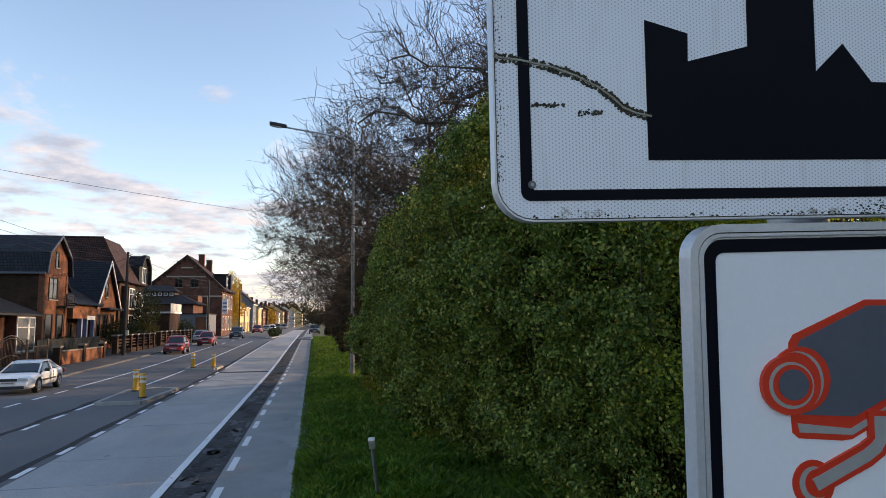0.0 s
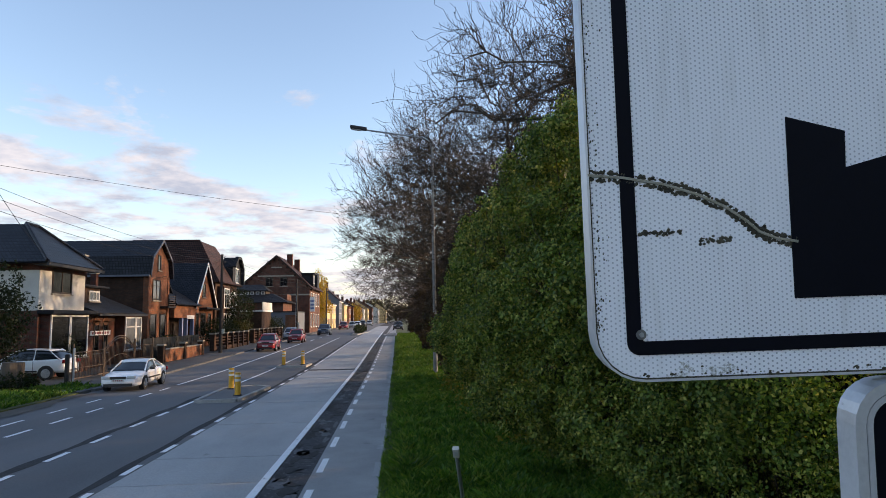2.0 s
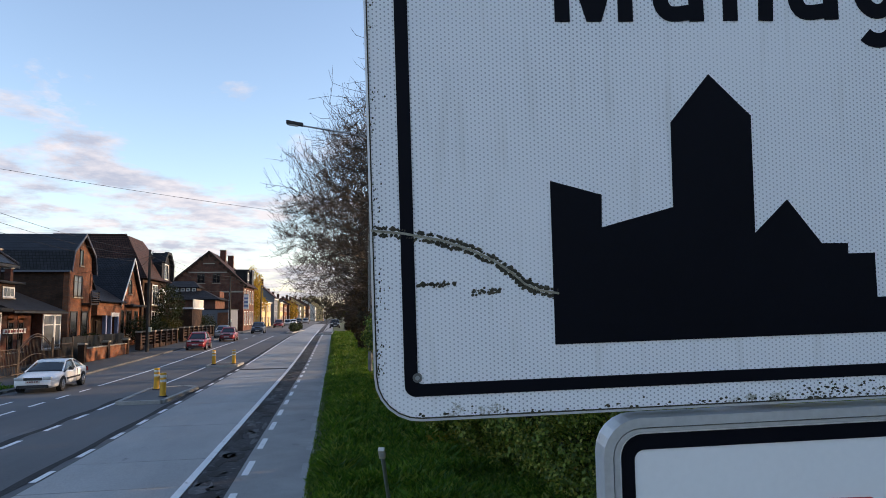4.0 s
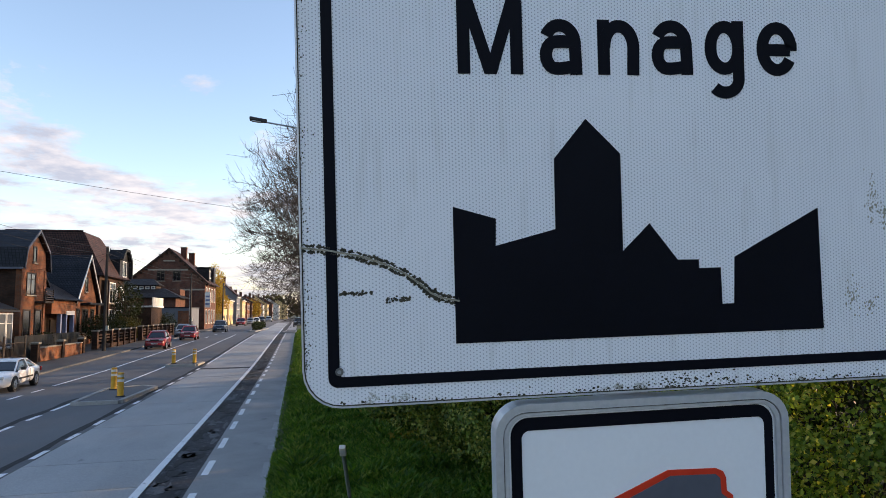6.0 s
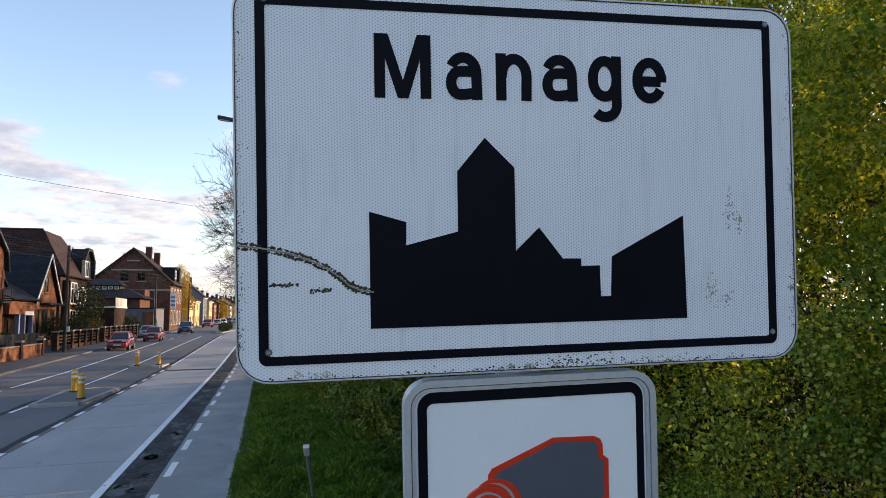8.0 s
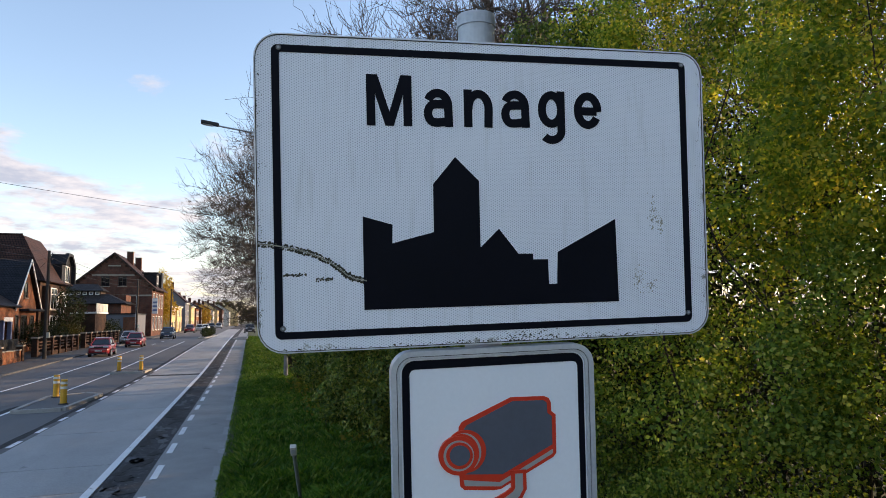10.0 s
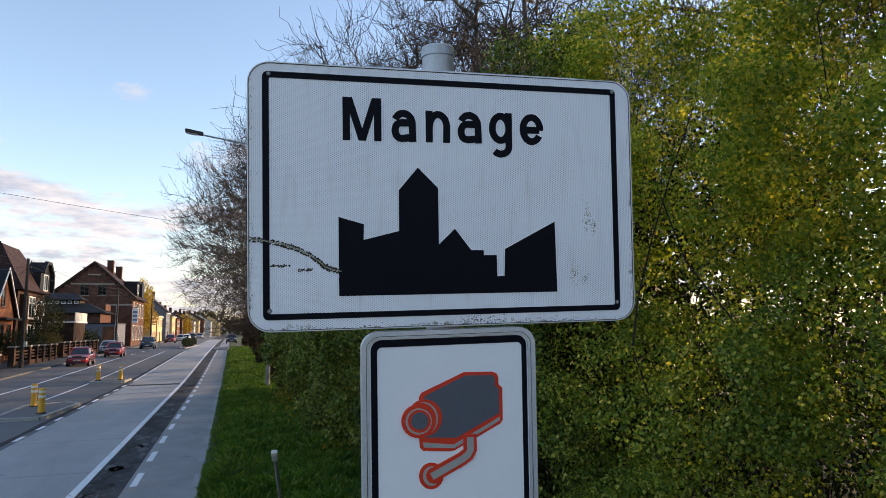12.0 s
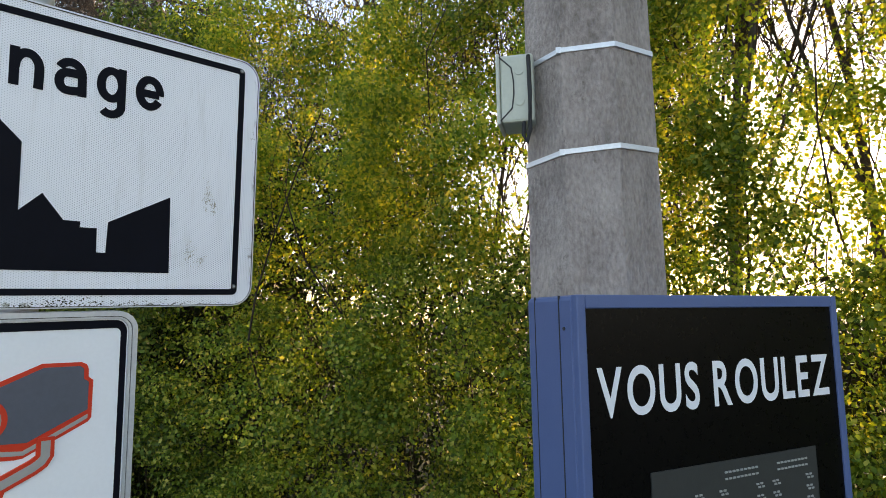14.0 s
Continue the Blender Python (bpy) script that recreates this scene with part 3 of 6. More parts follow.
# ---- ground, road and markings ----
def strip(name, xs, ys, z, material, label, parent=None, kind="structure", category="", thick=0.0):
    """A lengthwise sheet of ground between x0 and x1 that follows the rise of the street."""
    bm = bmesh.new()
    rows = []
    for y in ys:
        x0, x1 = (xs(y) if callable(xs) else xs)
        rows.append([bm.verts.new((x, y, gz(y) + z)) for x in (x0, x1)])
    for a, b in zip(rows, rows[1:]):
        bm.faces.new((a[0], a[1], b[1], b[0]))
    if thick:
        low = [[bm.verts.new((v.co.x, v.co.y, v.co.z - thick)) for v in r] for r in rows]
        for i in range(len(rows) - 1):
            bm.faces.new((rows[i][0], rows[i + 1][0], low[i + 1][0], low[i][0]))
            bm.faces.new((rows[i + 1][1], rows[i][1], low[i][1], low[i + 1][1]))
        bm.faces.new((rows[0][1], rows[0][0], low[0][0], low[0][1]))
        bm.faces.new((rows[-1][0], rows[-1][1], low[-1][1], low[-1][0]))
    ob = part(name, bm, material, parent)
    return tagged(ob, label, category, "", kind) if parent is None else ob


def span(a, b, step):
    return list(np.linspace(a, b, max(2, int(round((b - a) / step)) + 1)))


bm = bmesh.new()
rows = []
for y in [-400, -60] + span(0, 160, 4) + [200, 300, 400, 900, 2500]:
    rows.append([bm.verts.new((x, y, gz(y) - 0.03)) for x in (-2500, -300, -60, -14, 0, 30, 300, 2500)])
for a, b in zip(rows, rows[1:]):
    for i in range(7):
        bm.faces.new((a[i], a[i + 1], b[i + 1], b[i]))
tagged(part("ground", bm, "field"), "dull green and brown earth under the whole place", "ground", "", "structure")

ROAD_Y = span(-40, 170, 3) + span(180, 420, 20)
strip("road", (-14.0, -5.95), ROAD_Y, 0.0, "asphalt", "worn dark grey asphalt carriageway", category="road")
lane = strip("road_lane", (-5.95, -3.05), ROAD_Y, -0.012, "seam", "pale concrete lane in long slabs with tarred joints", category="road")
gutter = strip("gutter_strip", (-3.05, -2.33), ROAD_Y, 0.0, "patch", "black patched and crumbling asphalt strip beside the lane", category="road")
track = strip("cycle_track", (-2.33, -0.95), ROAD_Y, 0.006, "cycle", "grey concrete cycle track with worn white dashes", category="cycle track")

rng = np.random.default_rng(5)
tops, y = [-2.0, 2.4, 7.0, 11.75, 14.05, 18.6, 23.4, 28.2, 33.1, 37.9, 38.6], 43.4
while y < 175:
    tops.append(y)
    y += 4.8
for a, b in zip(tops, tops[1:]):
    strip("slab", (-5.93, -3.06), span(a + 0.018, b - 0.018, 2.4), 0.004 + 0.004 * rng.random(), "patch" if b - a < 1 else "concrete", "", lane, thick=0.03)

y = 0.5
while y < 80:  # cracks and scars in the gutter strip, pale crumbs along its rims
    n = 0.25 + 0.8 * rng.random()
    w = 0.10 + 0.34 * rng.random()
    x = -3.03 + (0.68 - w) * rng.choice((0.0, 1.0, rng.random()))
    pts = [(x + w * (0.5 + 0.5 * math.cos(a)) * rng.uniform(0.55, 1.1), y + n * (0.5 + 0.5 * math.sin(a)) * rng.uniform(0.6, 1.2)) for a in np.linspace(0, 5.9, 15)]
    part("scar", slab([(p[0], p[1]) for p in pts], gz(y) + 0.001, gz(y) + 0.006, plane="xy"), "seam" if rng.random() < 0.6 else "scar", gutter)
    y += 0.15 + 0.5 * rng.random()


def marking(name, x, w, y0, y1, label, group, at=0.012, material="paint"):
    ob = strip(name, (x - w / 2, x + w / 2), span(y0, y1, 4), at, material, label, category="road marking")
    ob["group"] = group


marking("lane_line", -3.14, 0.15, -12, 108, "solid white edge line, chipped at its rim", "edge lines", 0.014)
for i in range(38):
    marking("cycle_dash", -2.19, 0.13, 2.5 * i - 0.2, 2.5 * i + 1.05, "short white dash along the cycle track", "cycle track dashes")
    if i < 24:
        marking("faded_dash", -1.07, 0.13, 2.512 * i - 0.7, 2.512 * i + 0.5, "almost worn-off white dash at the grass edge", "faded edge dashes", 0.012, "faded")
for i in range(8):
    marking("lane_dash", -6.03, 0.13, 8.30 + 2.16 * i, 9.20 + 2.16 * i, "worn white dash along the concrete lane", "concrete lane dashes")
for i in range(5):
    marking("lane_dash", -6.05, 0.13, 26.9 + 2.6 * i, 28.1 + 2.6 * i, "worn white dash along the concrete lane", "concrete lane dashes")
marking("lane_line", -5.98, 0.12, 41, 84, "thin white line along the concrete lane", "edge lines")
for y in (9.85, 11.95, 14.15, 16.25, 18.6, 20.6):
    marking("centre_dash", -8.27, 0.14, y, y + 1.0, "white dash in the middle of the asphalt", "centre dashes")
marking("lane_line", -8.28, 0.13, 22.6, 84, "thin white line running past the traffic island", "edge lines")
for i in range(9):
    marking("parking_dash", -11.03, 0.13, 10.80 + 2.22 * i, 12.0 + 2.22 * i, "white dash of the parking lane", "parking lane dashes")
for i in range(5):
    marking("parking_dash", -12.3, 0.12, 14.2 + 2.6 * i, 15.35 + 2.6 * i, "white dash of the parking lane", "parking lane dashes")
marking("lane_line", -11.1, 0.15, 31, 70, "long white line beside the parked cars", "edge lines")
for y in (76, 84, 92):
    marking("parking_dash", -10.9, 0.14, y, y + 3, "white dash of the parking lane", "parking lane dashes")
strip("tarred_seam", lambda y: (-8.62 + 0.06 * math.sin(y * 1.7), -8.38 + 0.05 * math.sin(y * 2.3 + 1)), span(6, 26, 0.6), 0.004, "seam", "wandering black tarred seam in the asphalt", category="road")
strip("tarred_seam", lambda y: (-6.32 + 0.03 * math.sin(y * 1.3), -6.12 + 0.04 * math.sin(y * 2.1)), span(4, 84, 0.8), 0.005, "seam", "wandering black tarred seam in the asphalt", category="road")

strip("kerb_left", (-14.16, -14.0), [y for y in ROAD_Y if y > 27], 0.10, "kerb", "grey concrete kerb along the left pavement", category="kerb", thick=0.2)
strip("pavement", (-16.7, -14.16), span(28, 170, 3) + [300, 420], 0.09, "pavement", "dark worn pavement along the garden walls", category="pavement", thick=0.15)
strip("dirt_edge", lambda y: (-14.9, -13.4 + 0.25 * math.sin(y * 0.9) + 0.12 * math.sin(y * 2.7)), span(4, 28, 0.7), 0.018, "yard", "bare earth and grit along the road edge", category="verge")
strip("verge_left", (-18.6, -14.16), span(-40, 28, 4), 0.06, "soil", "rough weedy verge with bare earth", category="verge", thick=0.1)
strip("yard", (-60, -16.7), span(27.9, 170, 5) + [420], 0.05, "yard", "gravel and earth of the front gardens", category="yard", thick=0.1)
strip("verge_right", lambda y: (-0.95, 3.0), span(-40, 170, 2) + [300, 420], 0.03, "soil", "grassy verge between cycle track and hedge", category="verge", thick=0.08)
strip("wood_floor", (3.0, 60), span(-40, 170, 5) + [420], 0.05, "soil", "leaf-strewn earth under the trees", category="earth", thick=0.1)


def kerb_island(label, points, at):
    t = thing("traffic_island", label, "traffic island", (0, 0, at))
    pts = [Vector((*p, 0)) for p in points]
    part("top", slab([(p.x, p.y) for p in pts], 0.0, 0.10, plane="xy"), "asphalt", t)
    for a, b in zip(pts, pts[1:] + pts[:1]):
        d = b - a
        n = max(1, int(d.length / 0.95))
        out = Vector((d.y, -d.x, 0)).normalized() * 0.13
        for i in range(n):
            q0, q1 = a + d * (i / n) + d.normalized() * 0.006, a + d * ((i + 1) / n) - d.normalized() * 0.006
            part("kerb_stone", slab([(v.x, v.y) for v in (q0 - out * 0.2, q1 - out * 0.2, q1 + out, q0 + out)], -0.02, 0.125, plane="xy"), "kerb_pale", t)
    return t


kerb_island("low traffic island edged with pale kerb stones", [(-8.0, 23.8), (-6.62, 23.9), (-6.36, 28.3), (-7.0, 28.9), (-8.1, 28.2)], 0.0)
kerb_island("low traffic island edged with pale kerb stones", [(-8.1, 40.2), (-6.5, 40.2), (-6.4, 42.2), (-8.1, 42.2)], gz(41))
kerb_island("planted island where the street divides", [(-7.2, 92), (-6.6, 92), (-5.6, 112), (-7.8, 112)], gz(100))
kerb_island("kerbed verge end beside the cycle track", [(-2.6, 86), (-1.0, 85), (-0.9, 96), (-2.2, 96)], gz(90))


def bollard(x, y, z):
    t = thing("bollard", "faded yellow plastic bollard with two white reflective bands", "bollard", (x, y, z), 0, "island bollards")
    part("base", rod((0, 0, 0), (0, 0, 0.05), 0.17, 0.15, 16), "trim", t)
    part("post", rod((0, 0, 0.05), (0, 0, 0.86), 0.115, 0.105, 20), "yellow", t, smooth=False)
    for h in (0.55, 0.72):
        part("reflective_band", rod((0, 0, h), (0, 0, h + 0.09), 0.1165, 0.1145, 20), "band", t, "white reflective band")
    part("cap", rod((0, 0, 0.86), (0, 0, 0.885), 0.118, 0.09, 20), "yellow", t)
    return t


for x, y, z in ((-7.75, 27.6, 0.1), (-6.85, 25.0, 0.1), (-7.9, 41.0, gz(41) + 0.1), (-6.72, 41.1, gz(41) + 0.1)):
    bollard(x, y, z)

# ---- the two signs on their pole, near the camera ----
SIGN = Matrix(((0.9955, 0.0903, -0.0311, -0.001), (-0.0913, 0.9925, -0.0813, -0.0375), (0.0219, 0.0843, 0.9960, 2.939), (0, 0, 0, 1)))

pole = thing("sign_pole", "galvanised steel sign pole with a flat cap", "pole")
pole.matrix_world = SIGN
part("tube", rod((-0.01, 0.075, -3.0), (-0.01, 0.075, 0.605), 0.038, 0.038, 32), "galv", pole, smooth=False)
part("cap", rod((-0.01, 0.075, 0.600), (-0.01, 0.075, 0.624), 0.0405, 0.0395, 32), "galv", pole)

town = thing("town_sign", "white town-name sign with black skyline, lichen on its rim", "sign")
town.matrix_world = SIGN
L, R, B, T = -0.45, 0.455, -0.042, 0.5435
part("face", slab(rounded(L + 0.0015, R - 0.0015, B + 0.0015, T - 0.0015, 0.0465), -0.001, 0.004), "sheeting", town)
part("rim", ring(rounded(L, R, B, T, 0.048), rounded(L + 0.0022, R - 0.0022, B + 0.0022, T - 0.0022, 0.0458), -0.003, 0.024), "alu", town, "weathered grey folded rim")
part("edge_grime", ring(rounded(L + 0.0022, R - 0.0022, B + 0.0022, T - 0.0022, 0.0458), rounded(L + 0.0036, R - 0.0036, B + 0.0036, T - 0.0036, 0.0444), -0.0018, 0.0), "moss", town, "dark grime along the folded rim")
part("border", ring(rounded(-0.4185, 0.4165, -0.0165, 0.5225, 0.012), rounded(-0.4045, 0.4025, -0.0035, 0.5090, 0.004), -0.0022, 0.0), "ink", town, "black border line")
skyline = [(-0.2575, 0.032), (0.254, 0.031), (0.2505, 0.197), (0.126, 0.133), (0.1235, 0.070), (0.106, 0.070), (0.105, 0.119), (0.074, 0.119), (0.074, 0.1305), (0.044, 0.131),
           (0.006, 0.180), (-0.032, 0.144), (-0.032, 0.273), (-0.0785, 0.319), (-0.1225, 0.267), (-0.123, 0.175), (-0.203, 0.155), (-0.202, 0.190), (-0.2575, 0.206)]
part("skyline", slab(skyline, -0.0022, 0.0), "ink", town, "black silhouette of a town")


def arc(cx, cz, rx, rz, a0, a1, n=14):
    return [(cx + rx * math.cos(radians(a0 + (a1 - a0) * i / n)), cz + rz * math.sin(radians(a0 + (a1 - a0) * i / n))) for i in range(n + 1)]


def road_letter(ch, x0, x1, z0, s=0.0163, xh=0.0730, cap=0.0967):
    """A letter of plain road-sign shape: broad strokes of even width in one mesh."""
    w, m = x1 - x0, (x0 + x1) / 2
    l, r_, h = x0 + s / 2, x1 - s / 2, s / 2
    rx, k = w / 2 - h, 0.028
    runs = []
    if ch == "M":
        bm = slab([(x0, z0), (x0 + s, z0), (x0 + s, z0 + cap * 0.62), (m - 0.008, z0), (m + 0.008, z0), (x1 - s, z0 + cap * 0.62), (x1 - s, z0), (x1, z0), (x1, z0 + cap), (x1 - 0.021, z0 + cap), (m, z0 + cap * 0.28), (x0 + 0.021, z0 + cap), (x0, z0 + cap)], -0.0022, 0.0)
        return part("letter", bm, "ink", town)
    if ch == "n":
        runs = [[(l, z0), (l, z0 + xh)], [(l, z0 + xh - k - h)] + arc(m + 0.001, z0 + xh - k - h, rx, k, 180, 0) + [(r_, z0)]]
    if ch == "a":
        runs = [arc(m - 0.001, z0 + xh - k + 0.004 - h, rx, k - 0.004, 155, 0) + [(r_, z0)], [(r_, z0 + 0.0435), (m, z0 + 0.0435)] + arc(l + 0.013, z0 + 0.0255, 0.013, 0.0175, 90, 270, 10) + [(m, z0 + 0.008), (r_, z0 + 0.011)]]
    if ch == "e":
        runs = [[(r_ - 0.002, z0 + 0.0345), (l, z0 + 0.0345)], [(r_, z0 + 0.034), (r_, z0 + 0.045)] + arc(m, z0 + xh - k - h, rx, k, 0, 180) + arc(m, z0 + k + h - 0.001, rx, k, 180, 330)]
    if ch == "g":
        runs = [[(r_, z0 + xh), (r_, z0 - 0.004)] + arc(m, z0 - 0.006, rx, 0.0185, 0, -140), [(r_, z0 + xh - k - h)] + arc(m, z0 + xh - k - h, rx, k, 0, 180) + arc(m, z0 + k + 0.006, rx, k - 0.002, 180, 360)]
    bm = bmesh.new()
    for i, run in enumerate(runs):
        slab(stroke(run, s), -0.0022 - 0.0003 * i, 0.0, bm)
    return part("letter", bm, "ink", town)


for ch, x0, x1, z0 in (("M", -0.2465, -0.1605, 0.377), ("a", -0.1376, -0.0807, 0.3772), ("n", -0.0587, -0.0022, 0.3777), ("a", 0.0163, 0.0743, 0.379), ("g", 0.0923, 0.1485, 0.380), ("e", 0.1681, 0.2268, 0.380)):
    road_letter(ch, x0, x1, z0)
for x, z in ((-0.405, 0.003), (0.408, 0.003), (-0.405, 0.517), (0.408, 0.517)):
    bm = rod((x, 0.0, z), (x, -0.0035, z), 0.0056, 0.0046, 14)
    part("rivet", bm, "lamp_steel", town)
    part("rivet_core", rod((x, -0.003, z), (x, -0.0045, z), 0.0026, 0.0022, 10), "galv", town)
for z in (0.1, 0.42):
    part("clamp", box(-0.06, 0.04, 0.004, 0.045, z, z + 0.03, 0.003), "galv", town)
part("backing_lip", box(-0.19, 0.32, 0.005, 0.03, 0.5415, 0.5475, 0.001), "alu", town)

# a crack through the film, crusted with lichen
crack = [(-0.449, 0.158), (-0.415, 0.154), (-0.376, 0.146), (-0.345, 0.135), (-0.319, 0.122), (-0.300, 0.108), (-0.288, 0.097), (-0.272, 0.090), (-0.252, 0.086)]
part("split_film", slab(stroke(crack, 0.0024), -0.0030, -0.001), "stain", town, "pale raised lip of torn film")
rng = np.random.default_rng(11)
pts = []
for (x0, z0), (x1, z1) in zip(crack, crack[1:]):
    for i in range(62):
        s = rng.random()
        pts.append((x0 + (x1 - x0) * s, z0 + (z1 - z0) * s + (0.0026 + abs(rng.normal(0, 0.0015))) * rng.choice((-1, 1))))
for i in range(40):
    pts.append((rng.uniform(-0.402, -0.36), 0.100 + rng.normal(0, 0.0012)))
for i in range(34):
    pts.append((rng.uniform(-0.345, -0.315), 0.0905 + rng.normal(0, 0.0018)))
bm = bmesh.new()
for x, z in pts:
    q = bmesh.ops.create_icosphere(bm, subdivisions=1, radius=rng.uniform(0.0008, 0.0021))
    bmesh.ops.transform(bm, matrix=Matrix.Translation((x, -0.0012, z)) @ Matrix.Diagonal((1.2, 0.7, 1, 1)), verts=q["verts"])
tagged(part("lichen", bm, "moss", town), "dark lichen crust along a crack", "", "", "stuff")
bm = bmesh.new()
for i in range(900):
    x = rng.uniform(-0.42, 0.43)
    k = math.exp(-((x - 0.06) / 0.05) ** 2) + 0.28 * math.exp(-((x - 0.16) / 0.16) ** 2) + 0.16
    if rng.random() > k:
        continue
    z = B + 0.003 + abs(rng.normal(0, 0.008)) * (0.3 + k)
    q = bmesh.ops.create_icosphere(bm, subdivisions=1, radius=rng.uniform(0.0005, 0.0017))
    bmesh.ops.transform(bm, matrix=Matrix.Translation((x, -0.001, z)) @ Matrix.Diagonal((1.3, 0.6, 0.9, 1)), verts=q["verts"])
for i in range(260):  # specks up both sides
    side = rng.choice((-1, 1))
    x, z = (L if side < 0 else R) - side * (0.003 + abs(rng.normal(0, 0.006))), B + 0.05 + 0.5 * rng.random() ** 1.8
    q = bmesh.ops.create_icosphere(bm, subdivisions=1, radius=rng.uniform(0.0004, 0.0012))
    bmesh.ops.transform(bm, matrix=Matrix.Translation((x, -0.001, z)) @ Matrix.Diagonal((1.0, 0.6, 1.3, 1)), verts=q["verts"])
tagged(part("lichen", bm, "moss", town), "dark lichen crust on the lower rim", "", "", "stuff")
bm = bmesh.new()
for cx, cz, wx, wz, n in ((0.335, 0.20, 0.010, 0.035, 60), (0.352, 0.185, 0.006, 0.02, 30), (0.30, 0.075, 0.012, 0.02, 50), (0.325, 0.06, 0.012, 0.010, 30)):
    for i in range(n):
        q = bmesh.ops.create_icosphere(bm, subdivisions=1, radius=rng.uniform(0.0005, 0.0014))
        bmesh.ops.transform(bm, matrix=Matrix.Translation((cx + rng.normal(0, wx * 0.5), -0.001, cz + rng.normal(0, wz * 0.5))) @ Matrix.Diagonal((1.2, 0.3, 1.6, 1)), verts=q["verts"])
tagged(part("lichen", bm, "stain", town), "faint brown lichen specks", "", "", "stuff")

camsign = thing("surveillance_sign", "white camera-surveillance sign in a grey aluminium frame", "sign")
camsign.matrix_world = SIGN
cl, cr_, cb, ct = -0.2112, 0.193, -0.655, -0.0490
part("face", slab(rounded(cl + 0.01, cr_ - 0.01, cb + 0.01, ct - 0.01, 0.032), -0.001, 0.006), "sign_white", camsign)
part("rim", ring(rounded(cl, cr_, cb, ct, 0.040), rounded(cl + 0.010, cr_ - 0.010, cb + 0.010, ct - 0.010, 0.031), -0.008, 0.022), "alu", camsign, "grooved grey aluminium frame")
part("rim_groove", ring(rounded(cl + 0.010, cr_ - 0.010, cb + 0.010, ct - 0.010, 0.031), rounded(cl + 0.0115, cr_ - 0.0115, cb + 0.0115, ct - 0.0115, 0.0295), -0.004, 0.005), "trim", camsign, "dark groove in the frame")
part("rim_bead", ring(rounded(cl + 0.0115, cr_ - 0.0115, cb + 0.0115, ct - 0.0115, 0.0295), rounded(cl + 0.0175, cr_ - 0.0175, cb + 0.0175, ct - 0.0155, 0.026), -0.0065, 0.005), "alu", camsign)
part("border", ring(rounded(cl + 0.021, cr_ - 0.020, cb + 0.021, ct - 0.0185, 0.024), rounded(cl + 0.0352, cr_ - 0.032, cb + 0.035, ct - 0.0350, 0.011), -0.0022, 0.0), "ink", camsign, "black border line")


def pic(points):
    """Places on the pictogram, from a drawing 1776 units to the metre."""
    return [(-0.1240 + (x - 271) * 0.000551, -0.0860 - (y + (x - 172) * 0.037 - 138) * 0.000536) for x, y in points]


body = [(343, 375), (345, 340), (356, 322), (535, 239), (658, 238), (676, 246), (683, 262), (684, 294), (700, 306), (699, 445), (688, 460), (490, 566), (466, 569), (360, 562), (346, 549), (343, 500)]
part("camera_outline", slab(pic(body), -0.0025, 0.0), "red_film", camsign, "red outline of a camera")
part("camera_body", slab(pic([(362, 350), (372, 334), (540, 253), (655, 252), (667, 262), (669, 300), (685, 312), (685, 414), (498, 513), (365, 507)]), -0.0035, -0.001), "slate_film", camsign, "slate grey camera body")
part("camera_base", slab(pic([(358, 527), (487, 541), (686, 431), (686, 446), (490, 556), (362, 548)]), -0.0035, -0.001), "grey_film", camsign, "pale grey strip")
for k, (cx, cy, rx, rz, col) in enumerate(((368, 425, 72, 76, "red_film"), (362, 428, 60, 68, "grey_film"), (352, 432, 62, 70, "red_film"), (341, 438, 70, 69, "red_film"), (341, 438, 54, 54, "grey_film"), (343, 437, 47, 47, "red_film"), (344, 436, 36, 36, "slate_film"))):
    part("lens_ring", slab(pic(disc(cx, cy, rx, rz)), -0.0046 - 0.0009 * k, -0.001), col, camsign)
arm = [(555, 500), (556, 566), (545, 584), (520, 602), (403, 661)]
part("foot", slab(pic(disc(392, 667, 51, 55)), -0.0024, 0.0), "red_film", camsign)
part("foot", slab(pic(disc(392, 667, 35, 40)), -0.0034, -0.001), "grey_film", camsign)
part("foot", slab(pic(disc(401, 665, 31, 33)), -0.0044, -0.001), "red_film", camsign)
part("arm_outline", slab(pic(stroke(arm, 56)), -0.0054, -0.001), "red_film", camsign)
part("arm", slab(pic(stroke([(556, 512)] + arm[1:-1] + [(392, 668)], 29)), -0.0064, -0.001), "grey_film", camsign)
letters("Surveillance par caméra", "letter", "ink", camsign, -0.146, 0.029, -0.4525, 0.0115, -0.0012, 0.022, 0.001)
letters("- Loi du 21 mars 2007", "letter", "ink", camsign, 0.034, 0.145, -0.4520, 0.0085, -0.0012, 0.012, 0.001)
for i in range(6):  # a second line, too small to make out
    part("bar", box(0.126 - 0.030 * i - 0.022, 0.126 - 0.030 * i, -0.0022, -0.0012, -0.4735, -0.4700), "slate_film", camsign)
for z in (-0.15, -0.5):
    part("clamp", box(-0.06, 0.04, 0.006, 0.045, z, z + 0.03, 0.003), "galv", camsign)

# ---- concrete post with the speed display ----
post = thing("concrete_post", "grey eight-sided concrete lamp post with exposed grit", "post", (1.262, -0.596, 0), -64)


def octagon(h, c):
    return [(-h, -h + c), (-h + c, -h), (h - c, -h), (h, -h + c), (h, h - c), (h - c, h), (-h + c, h), (-h, h - c)]


bm = bmesh.new()
levels = []
for z, h in ((-0.3, 0.206), (2.4, 0.189), (3.6, 0.178), (6.0, 0.155), (9.5, 0.125)):
    levels.append([bm.verts.new((*p, z)) for p in octagon(h, h * 0.60)])
